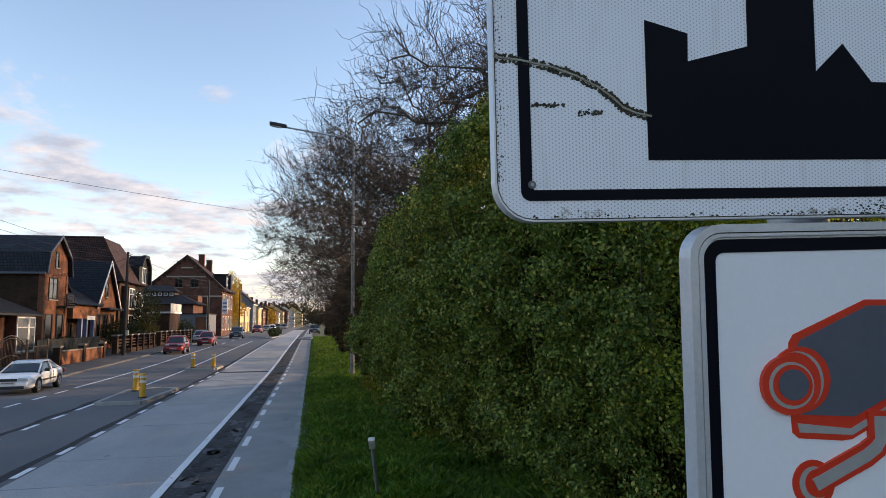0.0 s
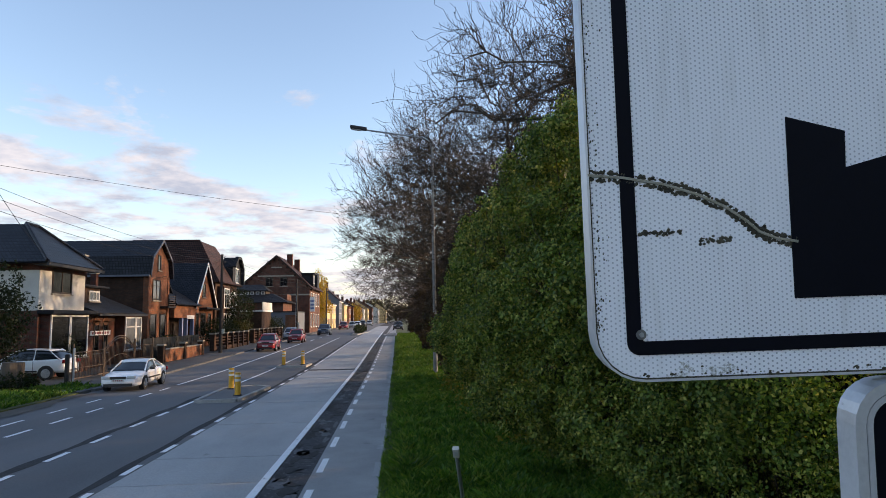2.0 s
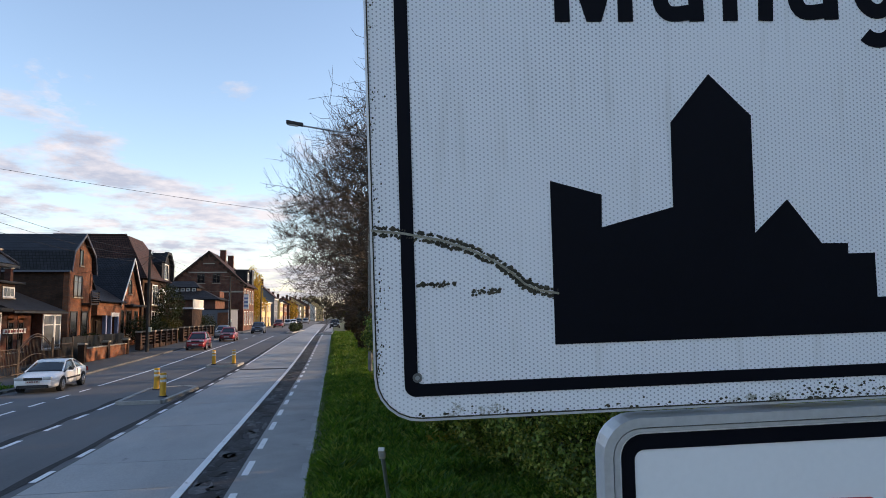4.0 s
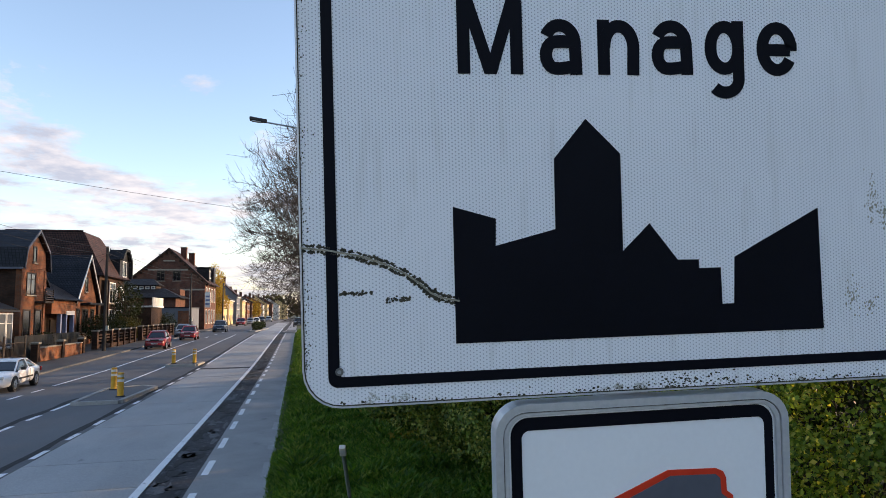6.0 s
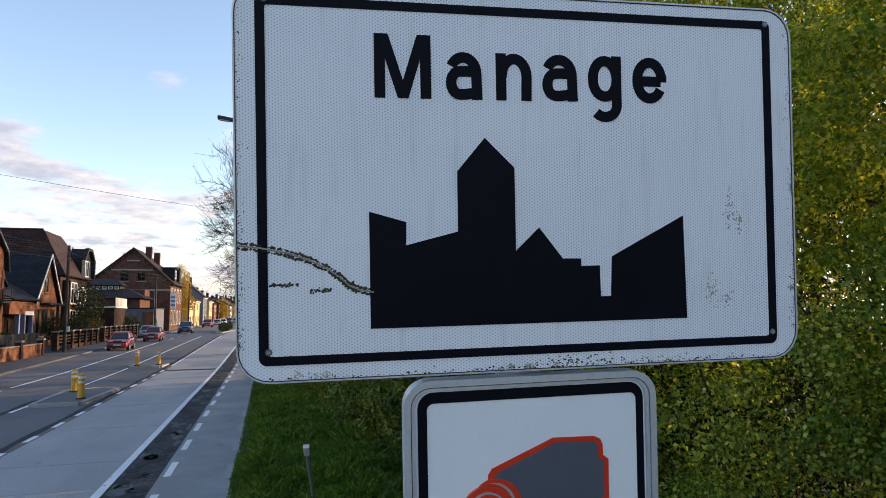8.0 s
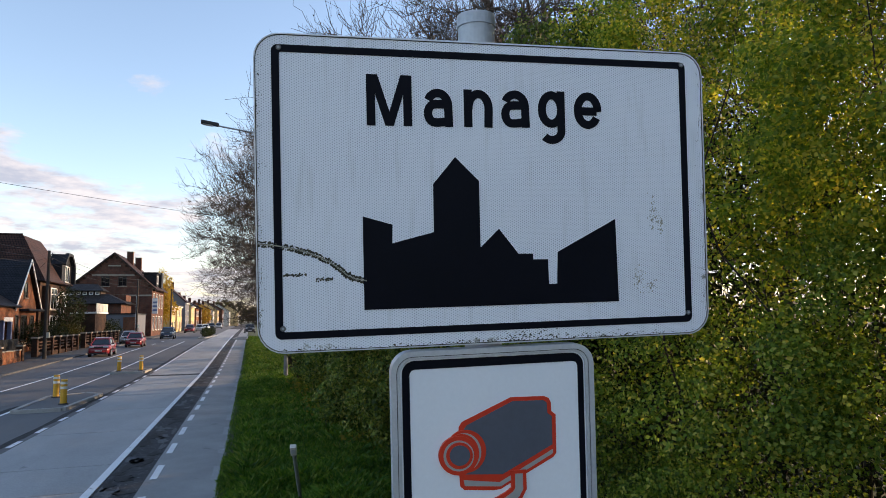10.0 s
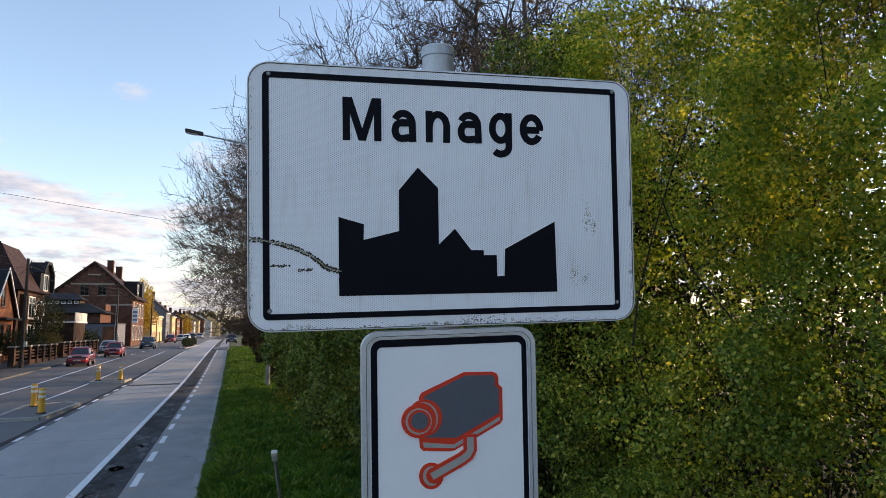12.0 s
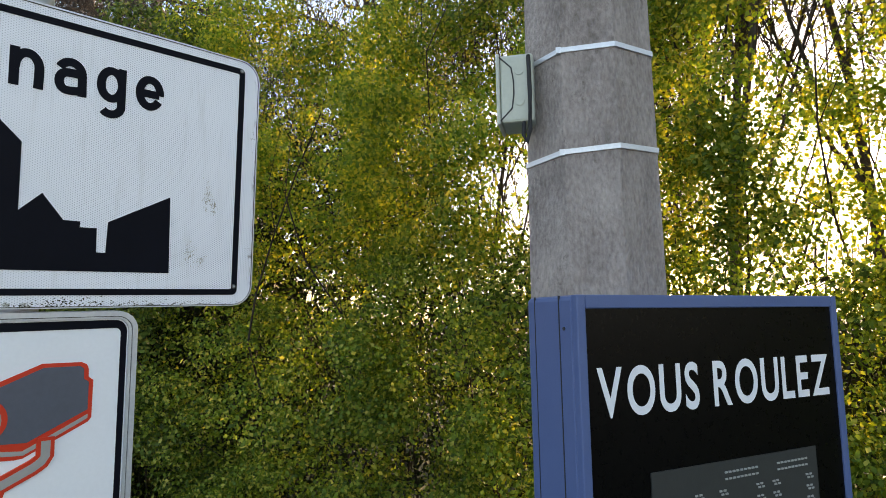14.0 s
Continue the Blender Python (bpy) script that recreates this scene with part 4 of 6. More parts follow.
for a, b in zip(levels, levels[1:]):
    for i in range(8):
        bm.faces.new((a[i], a[(i + 1) % 8], b[(i + 1) % 8], b[i]))
bm.faces.new(levels[-1])
bm.faces.new(levels[0][::-1])
part("shaft", bm, "pole_concrete", post)


def strap(z, h, tilt):
    bm = bmesh.new()
    o, i = octagon(h + 0.0035, h * 0.60), octagon(h - 0.002, h * 0.60)
    vs = [[bm.verts.new((p[0], p[1], z + w + tilt * p[0])) for p in line] for line in (o, i) for w in (0, 0.014)]
    for k in range(8):
        j = (k + 1) % 8
        for q in ((vs[0][k], vs[0][j], vs[1][j], vs[1][k]), (vs[1][k], vs[1][j], vs[3][j], vs[3][k]), (vs[0][j], vs[0][k], vs[2][k], vs[2][j])):
            bm.faces.new(q)
    st = thing("steel_strap", "bright steel strap tightened round the concrete post", "strap", (1.262, -0.596, 0), -64, "steel straps")
    part("strap", bm, "alu", st)
    part("buckle", box(-0.085, -0.070, -h - 0.006, -h + 0.02, z - 0.002 - 0.1 * tilt, z + 0.016 - 0.1 * tilt, 0.001), "alu", st)


strap(3.595, 0.1785, 0.02)
strap(3.308, 0.1812, 0.05)

jbox = thing("junction_box", "grey-green plastic junction box with a black cable", "junction box", (1.267, -0.604, 0.006), -64)
part("body", box(-0.255, -0.160, -0.155, -0.03, 3.41, 3.61, 0.008), "pvc", jbox)
part("lid", box(-0.266, -0.255, -0.160, -0.025, 3.405, 3.615, 0.005), "pvc", jbox, "raised lid")
part("lid_seam", slab(stroke([(-0.262, 3.61), (-0.222, 3.57), (-0.216, 3.53), (-0.216, 3.49), (-0.222, 3.45), (-0.262, 3.41)], 0.004), -0.157, -0.150), "trim", jbox)
for z in (3.56, 3.47):
    part("knockout", rod((-0.200, -0.158, z), (-0.200, -0.150, z), 0.013, 0.013, 18), "pvc", jbox)
cable = [(-0.172, -0.160, 3.60), (-0.170, -0.168, 3.48), (-0.172, -0.170, 3.38), (-0.182, -0.168, 3.345), (-0.192, -0.160, 3.37), (-0.190, -0.150, 3.41)]
part("cable", hose(cable, 0.006, 8), "rubber", jbox, "black cable loop")

disp = thing("speed_display", "dark blue roadside speed display with a black screen", "speed display", (0.768, -0.780, 0), -23.95)
W, D, Z0, Z1 = 0.906, 0.185, 1.72, 2.912
part("case", box(0, W, 0.012, D, Z0, Z1, 0.012), "blue_case", disp)
bm = bmesh.new()
for q in ((0, 0.024, Z0, Z1), (W - 0.024, W, Z0, Z1), (0.024, W - 0.024, Z1 - 0.030, Z1), (0.024, W - 0.024, Z0, Z0 + 0.03)):
    box(q[0], q[1], 0, 0.02, q[2], q[3], 0.003, bm)
part("bezel", bm, "blue_case", disp, "blue front frame")
part("screen", box(0.024, W - 0.024, 0.006, 0.012, Z0 + 0.03, Z1 - 0.030), "screen", disp, "glossy black screen")
part("side_seam", box(-0.001, 0.003, 0.060, 0.063, Z0, Z1), "trim", disp)
part("side_seam", box(-0.001, 0.003, 0.150, 0.152, Z0, Z1), "trim", disp)
for z in (2.84, 2.3):
    part("screw", rod((-0.002, 0.045, z), (0.003, 0.045, z), 0.004, 0.004, 10), "trim", disp)
letters("VOUS ROULEZ", "letter", "white_vinyl", disp, 0.050, 0.851, 2.652, 0.108, 0.0055, 0.017, 0.001, "", 0.02)
part("led_board", box(0.189, 0.768, 0.003, 0.006, 2.0, 2.523), "led_board", disp, "dark grey board of unlit lamps")
for digit in range(3):
    bm = bmesh.new()
    x0 = 0.208 + digit * 0.19
    dots = []
    for i in range(9):
        dots += [(x0 + 0.022 + 0.0135 * i, 2.495), (x0 + 0.022 + 0.0135 * i, 2.480)] if digit else []
    for i in range(14):
        for dx in ((0, 0.014, 0.130, 0.144) if digit else (0.11, 0.124)):
            dots.append((x0 + dx, 2.455 - 0.0275 * i))
            dots.append((x0 + dx + 0.006, 2.447 - 0.0275 * i))
    for x, z in dots:
        box(x, x + 0.008, 0.0005, 0.0031, z, z + 0.0042, 0, bm)
    tagged(part("led_digit", bm, "led", disp), "unlit segments of a figure", "", "", "stuff")
for z in (2.1, 2.6):
    part("bracket", box(0.34, 0.62, D, D + 0.09, z, z + 0.05, 0.004), "galv", disp)

# ---- marker post in the grass ----
mk = thing("marker_post", "leaning galvanised marker post with a scuffed white head", "post", (0.36, 9.6, 0.0))
top = Vector((0.151 - 0.36, 8.52 - 9.6, 1.13))
part("tube", rod((0, 0, 0), top, 0.030, 0.030, 16), "galv", mk)
ax = top.normalized()
bm = box(-0.045, 0.045, -0.032, 0.032, -0.17, 0.02, 0.008)
bmesh.ops.transform(bm, matrix=Matrix.Translation(top) @ ax.to_track_quat("Z", "Y").to_matrix().to_4x4(), verts=bm.verts)
part("head", bm, "band", mk, "scuffed white plastic head")
bm = box(-0.03, 0.03, -0.036, -0.03, -0.12, -0.03)
bmesh.ops.transform(bm, matrix=Matrix.Translation(top) @ ax.to_track_quat("Z", "Y").to_matrix().to_4x4(), verts=bm.verts)
part("label_plate", bm, "alu", mk)

# ---- street lamp ----
lamp = thing("street_lamp", "tall grey steel street lamp with a long arm", "street lamp", (1.32, 33.5, 0.0))
part("base_plate", box(-0.2, 0.2, -0.2, 0.2, 0.0, 0.03, 0.004), "galv", lamp)
part("column", rod((0, 0, 0.0), (0, 0, 12.6), 0.115, 0.055, 16), "lamp_steel", lamp)
armp = [(0, 0, 12.55), (-0.5, 0, 12.80), (-1.5, 0, 12.93), (-3.6, 0, 13.22)]
part("arm", hose(armp, 0.043, 10), "galv", lamp)
bm = box(-4.45, -3.55, -0.16, 0.16, -0.08, 0.12, 0.05)
for v in bm.verts:
    v.co.z += 13.25 - 0.13 * (v.co.x + 3.55)
    if v.co.x > -3.8:
        v.co.y *= 0.45
part("head", bm, "trim", lamp, "dark lamp housing")
bm = box(-4.35, -3.85, -0.12, 0.12, -0.11, -0.075, 0.02)
for v in bm.verts:
    v.co.z += 13.25 - 0.13 * (v.co.x + 3.55)
part("lens", bm, "lamp_glass", lamp, "clouded lamp glass")

# ---- houses along the far side of the street ----


def window(parent, face, y0, y1, z0, z1, frame="white_wood", pane="pane", bars=1, sill=True, x=0.0, cross=False):
    """A window in a wall that faces the street (face 'x') or towards the camera (face 'y'; then y0, y1 run along x)."""
    w = thing("window", "", "")
    w.parent = parent
    for key in ("label", "category"):
        if key in w:
            del w[key]
    t = 0.10

    def bar(a0, a1, b0, b1, out, back, name, material):
        if face == "x":
            return part(name, box(x + back, x + out, a0, a1, b0, b1), material, w)
        return part(name, box(a0, a1, x - out, x - back, b0, b1), material, w)

    bar(y0 + t, y1 - t, z0 + t, z1 - t, 0.012, -0.02, "pane", pane)
    for q in ((y0, y0 + t, z0, z1), (y1 - t, y1, z0, z1), (y0 + t, y1 - t, z0, z0 + t), (y0 + t, y1 - t, z1 - t, z1)):
        bar(*q, 0.05, -0.03, "frame", frame)
    for i in range(bars):
        c = y0 + (y1 - y0) * (i + 1) / (bars + 1)
        bar(c - 0.03, c + 0.03, z0 + t, z1 - t, 0.04, 0.0125, "mullion", frame)
    if cross:
        c = z0 + (z1 - z0) * 0.7
        bar(y0 + t, y1 - t, c - 0.03, c + 0.03, 0.038, 0.0125, "transom", frame)
    if sill:
        bar(y0 - 0.08, y1 + 0.08, z0 - 0.09, z0 - 0.003, 0.12, -0.03, "sill", "stone")


def roof_plane(name, pts, material, parent, thick=0.12):
    """A sloping roof face with real thickness."""
    bm = bmesh.new()
    vs = [Vector(p) for p in pts]
    n = (vs[1] - vs[0]).cross(vs[2] - vs[0]).normalized()
    if n.z < 0:
        n = -n
    up_ = [bm.verts.new(v + n * thick * 0.5) for v in vs]
    dn = [bm.verts.new(v - n * thick * 0.5) for v in vs]
    bm.faces.new(up_)
    bm.faces.new(dn[::-1])
    for i in range(len(vs)):
        j = (i + 1) % len(vs)
        bm.faces.new((up_[i], dn[i], dn[j], up_[j]))
    bmesh.ops.recalc_face_normals(bm, faces=bm.faces)
    return part(name, bm, material, parent)


def chimney(parent, x, y, z0, z1, w=0.6, material="brick_red"):
    c = part("chimney", box(x - w / 2, x + w / 2, y - w / 2, y + w / 2, z0, z1), material, parent)
    part("chimney_cap", box(x - w / 2 - 0.06, x + w / 2 + 0.06, y - w / 2 - 0.06, y + w / 2 + 0.06, z1, z1 + 0.12), "stone", c)


def house(label, x, y):
    return thing("house", label, "house", (x, y, gz(y)), 0, "houses on the far side")


# white house with a hipped tile roof: origin at the street front, near corner
h = house("white-rendered house with dark hipped tile roof and brick base", -20.5, 36.3)
part("wall", box(-8.2, 0, 0, 5.2, 0, 3.75), "brick_red", h, "red brick ground floor")
part("wall", box(-8.2, 0.0, 0.0, 5.2, 3.75, 6.0), "render", h, "stained white upper floor")
part("wall", box(-8.15, 0.012, 0.04, 5.16, 6.0, 6.62), "brick_red", h, "brick band under the eaves")
ez, rz = 6.62, 8.9
roof_plane("roof", [(0.75, -0.7, ez - 0.25), (0.75, 5.9, ez - 0.25), (-2.2, 3.6, rz), (-2.2, 2.4, rz)], "tile_dark", h)
roof_plane("roof", [(-8.9, -0.7, ez - 0.25), (0.75, -0.7, ez - 0.25), (-2.2, 2.4, rz), (-6.5, 2.4, rz)], "tile_dark", h)
roof_plane("roof", [(0.75, 5.9, ez - 0.25), (-8.9, 5.9, ez - 0.25), (-6.5, 3.6, rz), (-2.2, 3.6, rz)], "tile_dark", h)
roof_plane("roof", [(-2.2, 2.4, rz), (-2.2, 3.6, rz), (-6.5, 3.6, rz), (-6.5, 2.4, rz)], "tile_dark", h)
for a, b in (((0.75, -0.7, ez - 0.15), (-2.2, 2.4, rz + 0.1)), ((0.75, 5.9, ez - 0.15), (-2.2, 3.6, rz + 0.1)), ((-2.2, 2.4, rz + 0.1), (-2.2, 3.6, rz + 0.1))):
    part("ridge_tiles", rod(a, b, 0.11, 0.11, 8), "tile_dark", h)
part("gutter", box(0.72, 0.86, -0.7, 5.9, ez - 0.42, ez - 0.25), "trim", h)
part("soffit", box(0.0, 0.72, -0.6, 5.8, ez - 0.38, ez - 0.30), "dark_wood", h)
window(h, "x", 1.3, 3.5, 4.75, 6.15, "dark_wood", "pane", 1)
part("bay_roof", box(0, 0.9, -0.1, 5.3, 3.55, 3.78, 0.03), "slate", h)
part("bay_wall", box(0, 0.6, 0.2, 4.7, 0, 0.95), "brick_red", h)
window(h, "x", 0.3, 2.4, 1.0, 3.5, "white_wood", "pane", 0, True, 0.55)
window(h, "x", 2.45, 4.6, 1.0, 3.5, "white_wood", "pane", 0, True, 0.55)
part("bay_core", box(0, 0.53, 0.25, 4.65, 0.95, 3.55), "brick_red", h)
window(h, "y", -3.2, -2.3, 1.3, 2.6, "white_wood", "pane", 0, True, 0.0)

# low brick house with a long lean-to roof, dormer and bay window
h = house("low red brick house with slate lean-to roof and white bay", -20.5, 42.0)
part("wall", box(-8, 0, 0, 7.2, 0, 3.6), "brick_red", h)
roof_plane("roof", [(0.75, -0.1, 3.55), (0.75, 7.7, 3.55), (-2.6, 7.3, 5.0), (-2.6, -0.1, 5.0)], "slate", h)
roof_plane("roof", [(-2.6, -0.1, 5.0), (-2.6, 7.3, 5.0), (-6.0, 5.0, 6.8), (-6.0, -0.1, 6.8)], "tile_dark", h)
part("dormer", box(-2.4, -0.9, 0.3, 3.6, 4.2, 5.35), "brick_brown", h)
part("dormer_roof", box(-2.6, -0.55, 0.0, 4.3, 5.35, 5.5, 0.03), "slate", h)
window(h, "x", 0.45, 1.0, 4.45, 5.15, "white_wood", "curtained", 0, True, -0.9)
window(h, "x", 2.0, 3.5, 4.45, 5.15, "white_wood", "curtained", 2, True, -0.9)
part("gutter", box(0.72, 0.84, -0.1, 7.7, 3.42, 3.56), "trim", h)
for y in (0.9, 2.2):
    window(h, "x", y, y + 0.75, 1.0, 3.1, "dark_wood", "pane", 0, True)
    part("arch", slab(disc(y + 0.375, 3.1, 0.45, 0.3, 16), 0.0, 0.05, plane="yz"), "brick_orange", h)
part("name_band", box(0, 0.04, 0.4, 3.3, 2.15, 2.45), "white_wood", h, "white name board")
for i in range(7):
    part("bar", box(0.04, 0.046, 0.6 + 0.36 * i, 0.85 + 0.36 * i, 2.22, 2.38), "plate_ink", h)
part("bay_core", box(0, 0.65, 4.1, 7.0, 0, 3.45), "brick_red", h)
window(h, "x", 4.15, 5.9, 1.0, 3.35, "white_wood", "curtained", 0, True, 0.66, True)
window(h, "x", 5.95, 6.95, 1.0, 3.35, "white_wood", "curtained", 0, True, 0.66, True)
chimney(h, -3.4, 6.2, 5.0, 7.9, 0.5)
chimney(h, -2.6, 6.4, 4.5, 6.6, 0.4)

# tall brick house with a mansard gable to the street
h = house("tall orange brick house with mansard gable and dark tiles", -20.5, 51.8)
part("wall", box(-13, -0.3, 0, 4.6, 0, 6.75), "brick_brown", h, "old brown brick flank")
gable = [(-0.02, 0), (4.62, 0), (4.62, 6.75), (4.35, 8.0), (2.3, 9.45), (0.25, 8.0), (-0.02, 6.75)]
part("street_front", slab(gable, -0.3, 0.0, plane="yz"), "brick_orange", h, "orange brick street front")
for a, b in (((-0.25, 6.55), (0.15, 8.05)), ((0.15, 8.05), (2.3, 9.6)), ((2.3, 9.6), (4.45, 8.05)), ((4.45, 8.05), (4.85, 6.55))):
    roof_plane("roof", [(0.3, a[0], a[1]), (0.3, b[0], b[1]), (-13.3, b[0], b[1]), (-13.3, a[0], a[1])], "tile_dark", h, 0.14)
    part("barge_board", slab([(a[0], a[1] - 0.13), (b[0], b[1] - 0.13), (b[0], b[1] + 0.09), (a[0], a[1] + 0.09)], 0.3, 0.36, plane="yz"), "grey_render", h)
part("gutter", box(-13.2, 0.2, -0.38, -0.24, 6.45, 6.6), "grey_render", h)
window(h, "x", 1.9, 2.6, 7.1, 8.4, "dark_wood", "pane", 0)
window(h, "x", 0.9, 2.6, 4.6, 6.3, "dark_wood", "curtained", 1, True, 0.0, True)
window(h, "x", 0.5, 1.9, 1.2, 3.5, "dark_wood", "pane", 0)
window(h, "x", 2.7, 4.0, 1.2, 3.5, "dark_wood", "pane", 0)
bal = part("balcony", box(0, 0.7, 2.7, 4.5, 4.0, 4.15), "dark_wood", h)
for i in range(5):
    part("rail", box(0.64, 0.7, 2.75, 4.45, 4.25 + 0.17 * i, 4.33 + 0.17 * i), "dark_wood", bal)
for y in (2.72, 4.44):
    part("rail_post", box(0.62, 0.7, y, y + 0.06, 4.15, 5.1), "dark_wood", bal)
part("quoin", box(-0.35, 0.05, -0.05, 0.35, 0, 6.6), "brick_orange", h)
part("quoin", box(-0.35, 0.05, 4.25, 4.66, 0, 6.6), "brick_orange", h)

# brick villa with steep gable, dormer and blue porch
h = house("orange brick villa with steep dark roof and blue porch", -20.5, 57.2)
part("wall", box(-11, -0.3, 6.22, 12.58, 0, 4.6), "brick_orange", h)
part("wall", box(-11, -1.2, 0, 6.2, 0, 4.4), "brick_brown", h)
part("street_gable", slab([(6.2, 0), (12.6, 0), (12.6, 4.6), (9.4, 8.55), (6.2, 4.6)], -0.3, 0.0, plane="yz"), "brick_orange", h)
for a, b in (((5.75, 4.1), (9.4, 8.7)), ((9.4, 8.7), (13.05, 4.1))):
    roof_plane("roof", [(0.35, a[0], a[1]), (0.35, b[0], b[1]), (-11.3, b[0], b[1]), (-11.3, a[0], a[1])], "tile_dark", h, 0.14)
    part("barge_board", slab([(a[0], a[1] - 0.18), (b[0], b[1] - 0.18), (b[0], b[1] + 0.09), (a[0], a[1] + 0.09)], 0.35, 0.42, plane="yz"), "white_wood", h)
roof_plane("roof", [(0.6, -0.3, 4.25), (0.6, 6.6, 4.25), (-2.2, 6.6, 5.9), (-2.2, -0.3, 5.9)], "tile_dark", h)
roof_plane("roof", [(-2.2, -0.3, 5.9), (-2.2, 6.6, 5.9), (-6, 6.6, 8.0), (-6, 1.5, 8.0)], "tile_dark", h)
part("dormer", slab([(0.9, 4.9), (3.3, 4.9), (3.3, 5.6), (2.1, 6.6), (0.9, 5.6)], -3.2, -1.3, plane="yz"), "brick_brown", h)
for a, b in (((0.7, 5.4), (2.1, 6.75)), ((2.1, 6.75), (3.5, 5.4))):
    roof_plane("dormer_roof", [(-1.1, a[0], a[1]), (-1.1, b[0], b[1]), (-3.4, b[0], b[1]), (-3.4, a[0], a[1])], "tile_dark", h, 0.1)
part("porch_wall", box(-1.2, 0.2, 0.2, 6.0, 3.1, 4.2), "brick_orange", h)
for y in (2.3, 3.6, 5.4):
    part("porch_post", box(-0.1, 0.22, y, y + 0.28, 0, 3.1, 0.02), "blue_wood", h, "pale blue porch post")
part("porch_arch", box(-0.1, 0.24, 3.6, 5.7, 3.0, 3.35, 0.02), "white_wood", h)
part("door", box(-1.19, -1.1, 3.9, 5.1, 0, 2.6), "dark_wood", h)
window(h, "x", 6.8, 7.7, 1.3, 3.6, "dark_wood", "pane", 0)
window(h, "x", 8.3, 10.0, 1.3, 3.6, "dark_wood", "pane", 1)
window(h, "x", 10.8, 12.0, 1.3, 3.6, "dark_wood", "pane", 0)
part("bay_roof", box(0, 0.8, 7.9, 12.4, 3.95, 4.15, 0.03), "slate", h)
window(h, "x", 8.9, 9.8, 5.2, 6.6, "dark_wood", "pane", 0)
part("stone_band", box(0, 0.05, 6.2, 12.6, 0.95, 1.12), "stone", h)

# dark house with a brown roof and an arched entrance
h = house("dark brick house with brown tile roof and arched window", -20.5, 70.6)
part("wall", box(-12, 0, 0, 9.6, 0, 7.1), "brick_brown", h)
roof_plane("roof", [(0.5, -0.4, 6.8), (0.5, 10.0, 6.8), (-2.2, 7.2, 11.5), (-2.2, 1.6, 11.5)], "tile_brown", h, 0.14)
roof_plane("roof", [(-12.6, -0.4, 6.8), (0.5, -0.4, 6.8), (-2.2, 1.6, 11.5), (-9.5, 1.6, 11.5)], "tile_brown", h, 0.14)
roof_plane("roof", [(0.5, 10.0, 6.8), (-12.6, 10.0, 6.8), (-9.5, 7.2, 11.5), (-2.2, 7.2, 11.5)], "tile_brown", h, 0.14)
part("ridge_tiles", rod((-2.2, 1.6, 11.6), (-9.5, 1.6, 11.6), 0.12, 0.12, 8), "tile_brown", h)
part("gable_front", slab([(6.0, 6.8), (9.8, 6.8), (9.8, 9.0), (8.6, 10.2), (7.2, 10.2), (6.0, 9.0)], -1.0, 0.35, plane="yz"), "slate", h)
part("gable_hood", slab([(5.7, 9.0), (7.1, 10.3), (8.7, 10.3), (10.1, 9.0), (10.1, 7.0), (9.7, 7.0), (9.7, 8.9), (8.5, 10.0), (7.3, 10.0), (6.0, 8.9)], 0.35, 0.75, plane="yz"), "slate", h)
window(h, "x", 7.1, 8.7, 7.1, 8.9, "white_wood", "pane", 1, True, 0.36)
part("bay", box(0, 0.7, 0.8, 3.2, 0, 6.4), "brick_brown", h)
for z in (1.2, 4.0):
    window(h, "x", 0.95, 3.05, z, z + 2.2, "white_wood", "pane", 1, True, 0.71, True)
part("arch", slab([(5.6, 4.4)] + [(7.4 - 1.8 * math.cos(a), 4.4 + 1.7 * math.sin(a)) for a in np.linspace(0, math.pi, 14)] + [(9.2, 4.4), (8.8, 4.4)] + [(7.4 + 1.4 * math.cos(a), 4.4 + 1.3 * math.sin(a)) for a in np.linspace(0, math.pi, 14)] + [(6.0, 4.4)], 0.0, 0.15, plane="yz"), "white_wood", h, "white arch over the entrance")
window(h, "x", 6.2, 8.6, 1.0, 4.3, "white_wood", "pane", 1, True, 0.0, True)
part("terrace_wall", box(0.2, 2.6, 11.6, 17.5, 0.0, 3.7), "brick_brown", h)
part("terrace_slab", box(0.0, 2.8, 11.4, 17.7, 3.7, 3.9), "white_wood", h)
for i in range(8):
    part("baluster_panel", box(2.66, 2.74, 11.45 + 0.78 * i, 12.15 + 0.78 * i, 3.9, 4.9), "render", h)

# the big gabled brick house at the bend, with its low annexes
h = house("large brick corner house with decorated gable and stone bands", -15.4, 108.0)
g5 = [(-11.6, 0), (0, 0), (0, 7.9), (-5.5, 12.9), (-11.6, 7.9)]
part("gable_wall", slab(g5, 0.0, 0.4), "brick_far", h)
part("wall", box(-11.6, 0, 0.4, 14.0, 0, 7.9), "brick_far", h)
for a, b in (((-12.2, 7.4), (-5.5, 13.1)), ((-5.5, 13.1), (0.6, 7.4))):
    roof_plane("roof", [(a[0], -0.3, a[1]), (b[0], -0.3, b[1]), (b[0], 14.3, b[1]), (a[0], 14.3, a[1])], "tile_brown", h, 0.16)
    n = 9
    for i in range(n):
        k = (i + 0.5) / n
        part("corbel", box(a[0] + (b[0] - a[0]) * k - 0.16, a[0] + (b[0] - a[0]) * k + 0.16, -0.16, 0.0, a[1] + (b[1] - a[1]) * k - 0.62, a[1] + (b[1] - a[1]) * k - 0.3), "brick_brown", h)
    part("barge_board", slab([(a[0], a[1] - 0.2), (b[0], b[1] - 0.2), (b[0], b[1] + 0.08), (a[0], a[1] + 0.08)], -0.42, -0.3), "dark_wood", h)
part("stone_band", box(-11.6, 0, -0.06, 0.0, 6.35, 6.6), "stone", h)
part("stone_band", box(-8.6, -2.6, -0.06, 0.0, 9.55, 9.75), "stone", h)
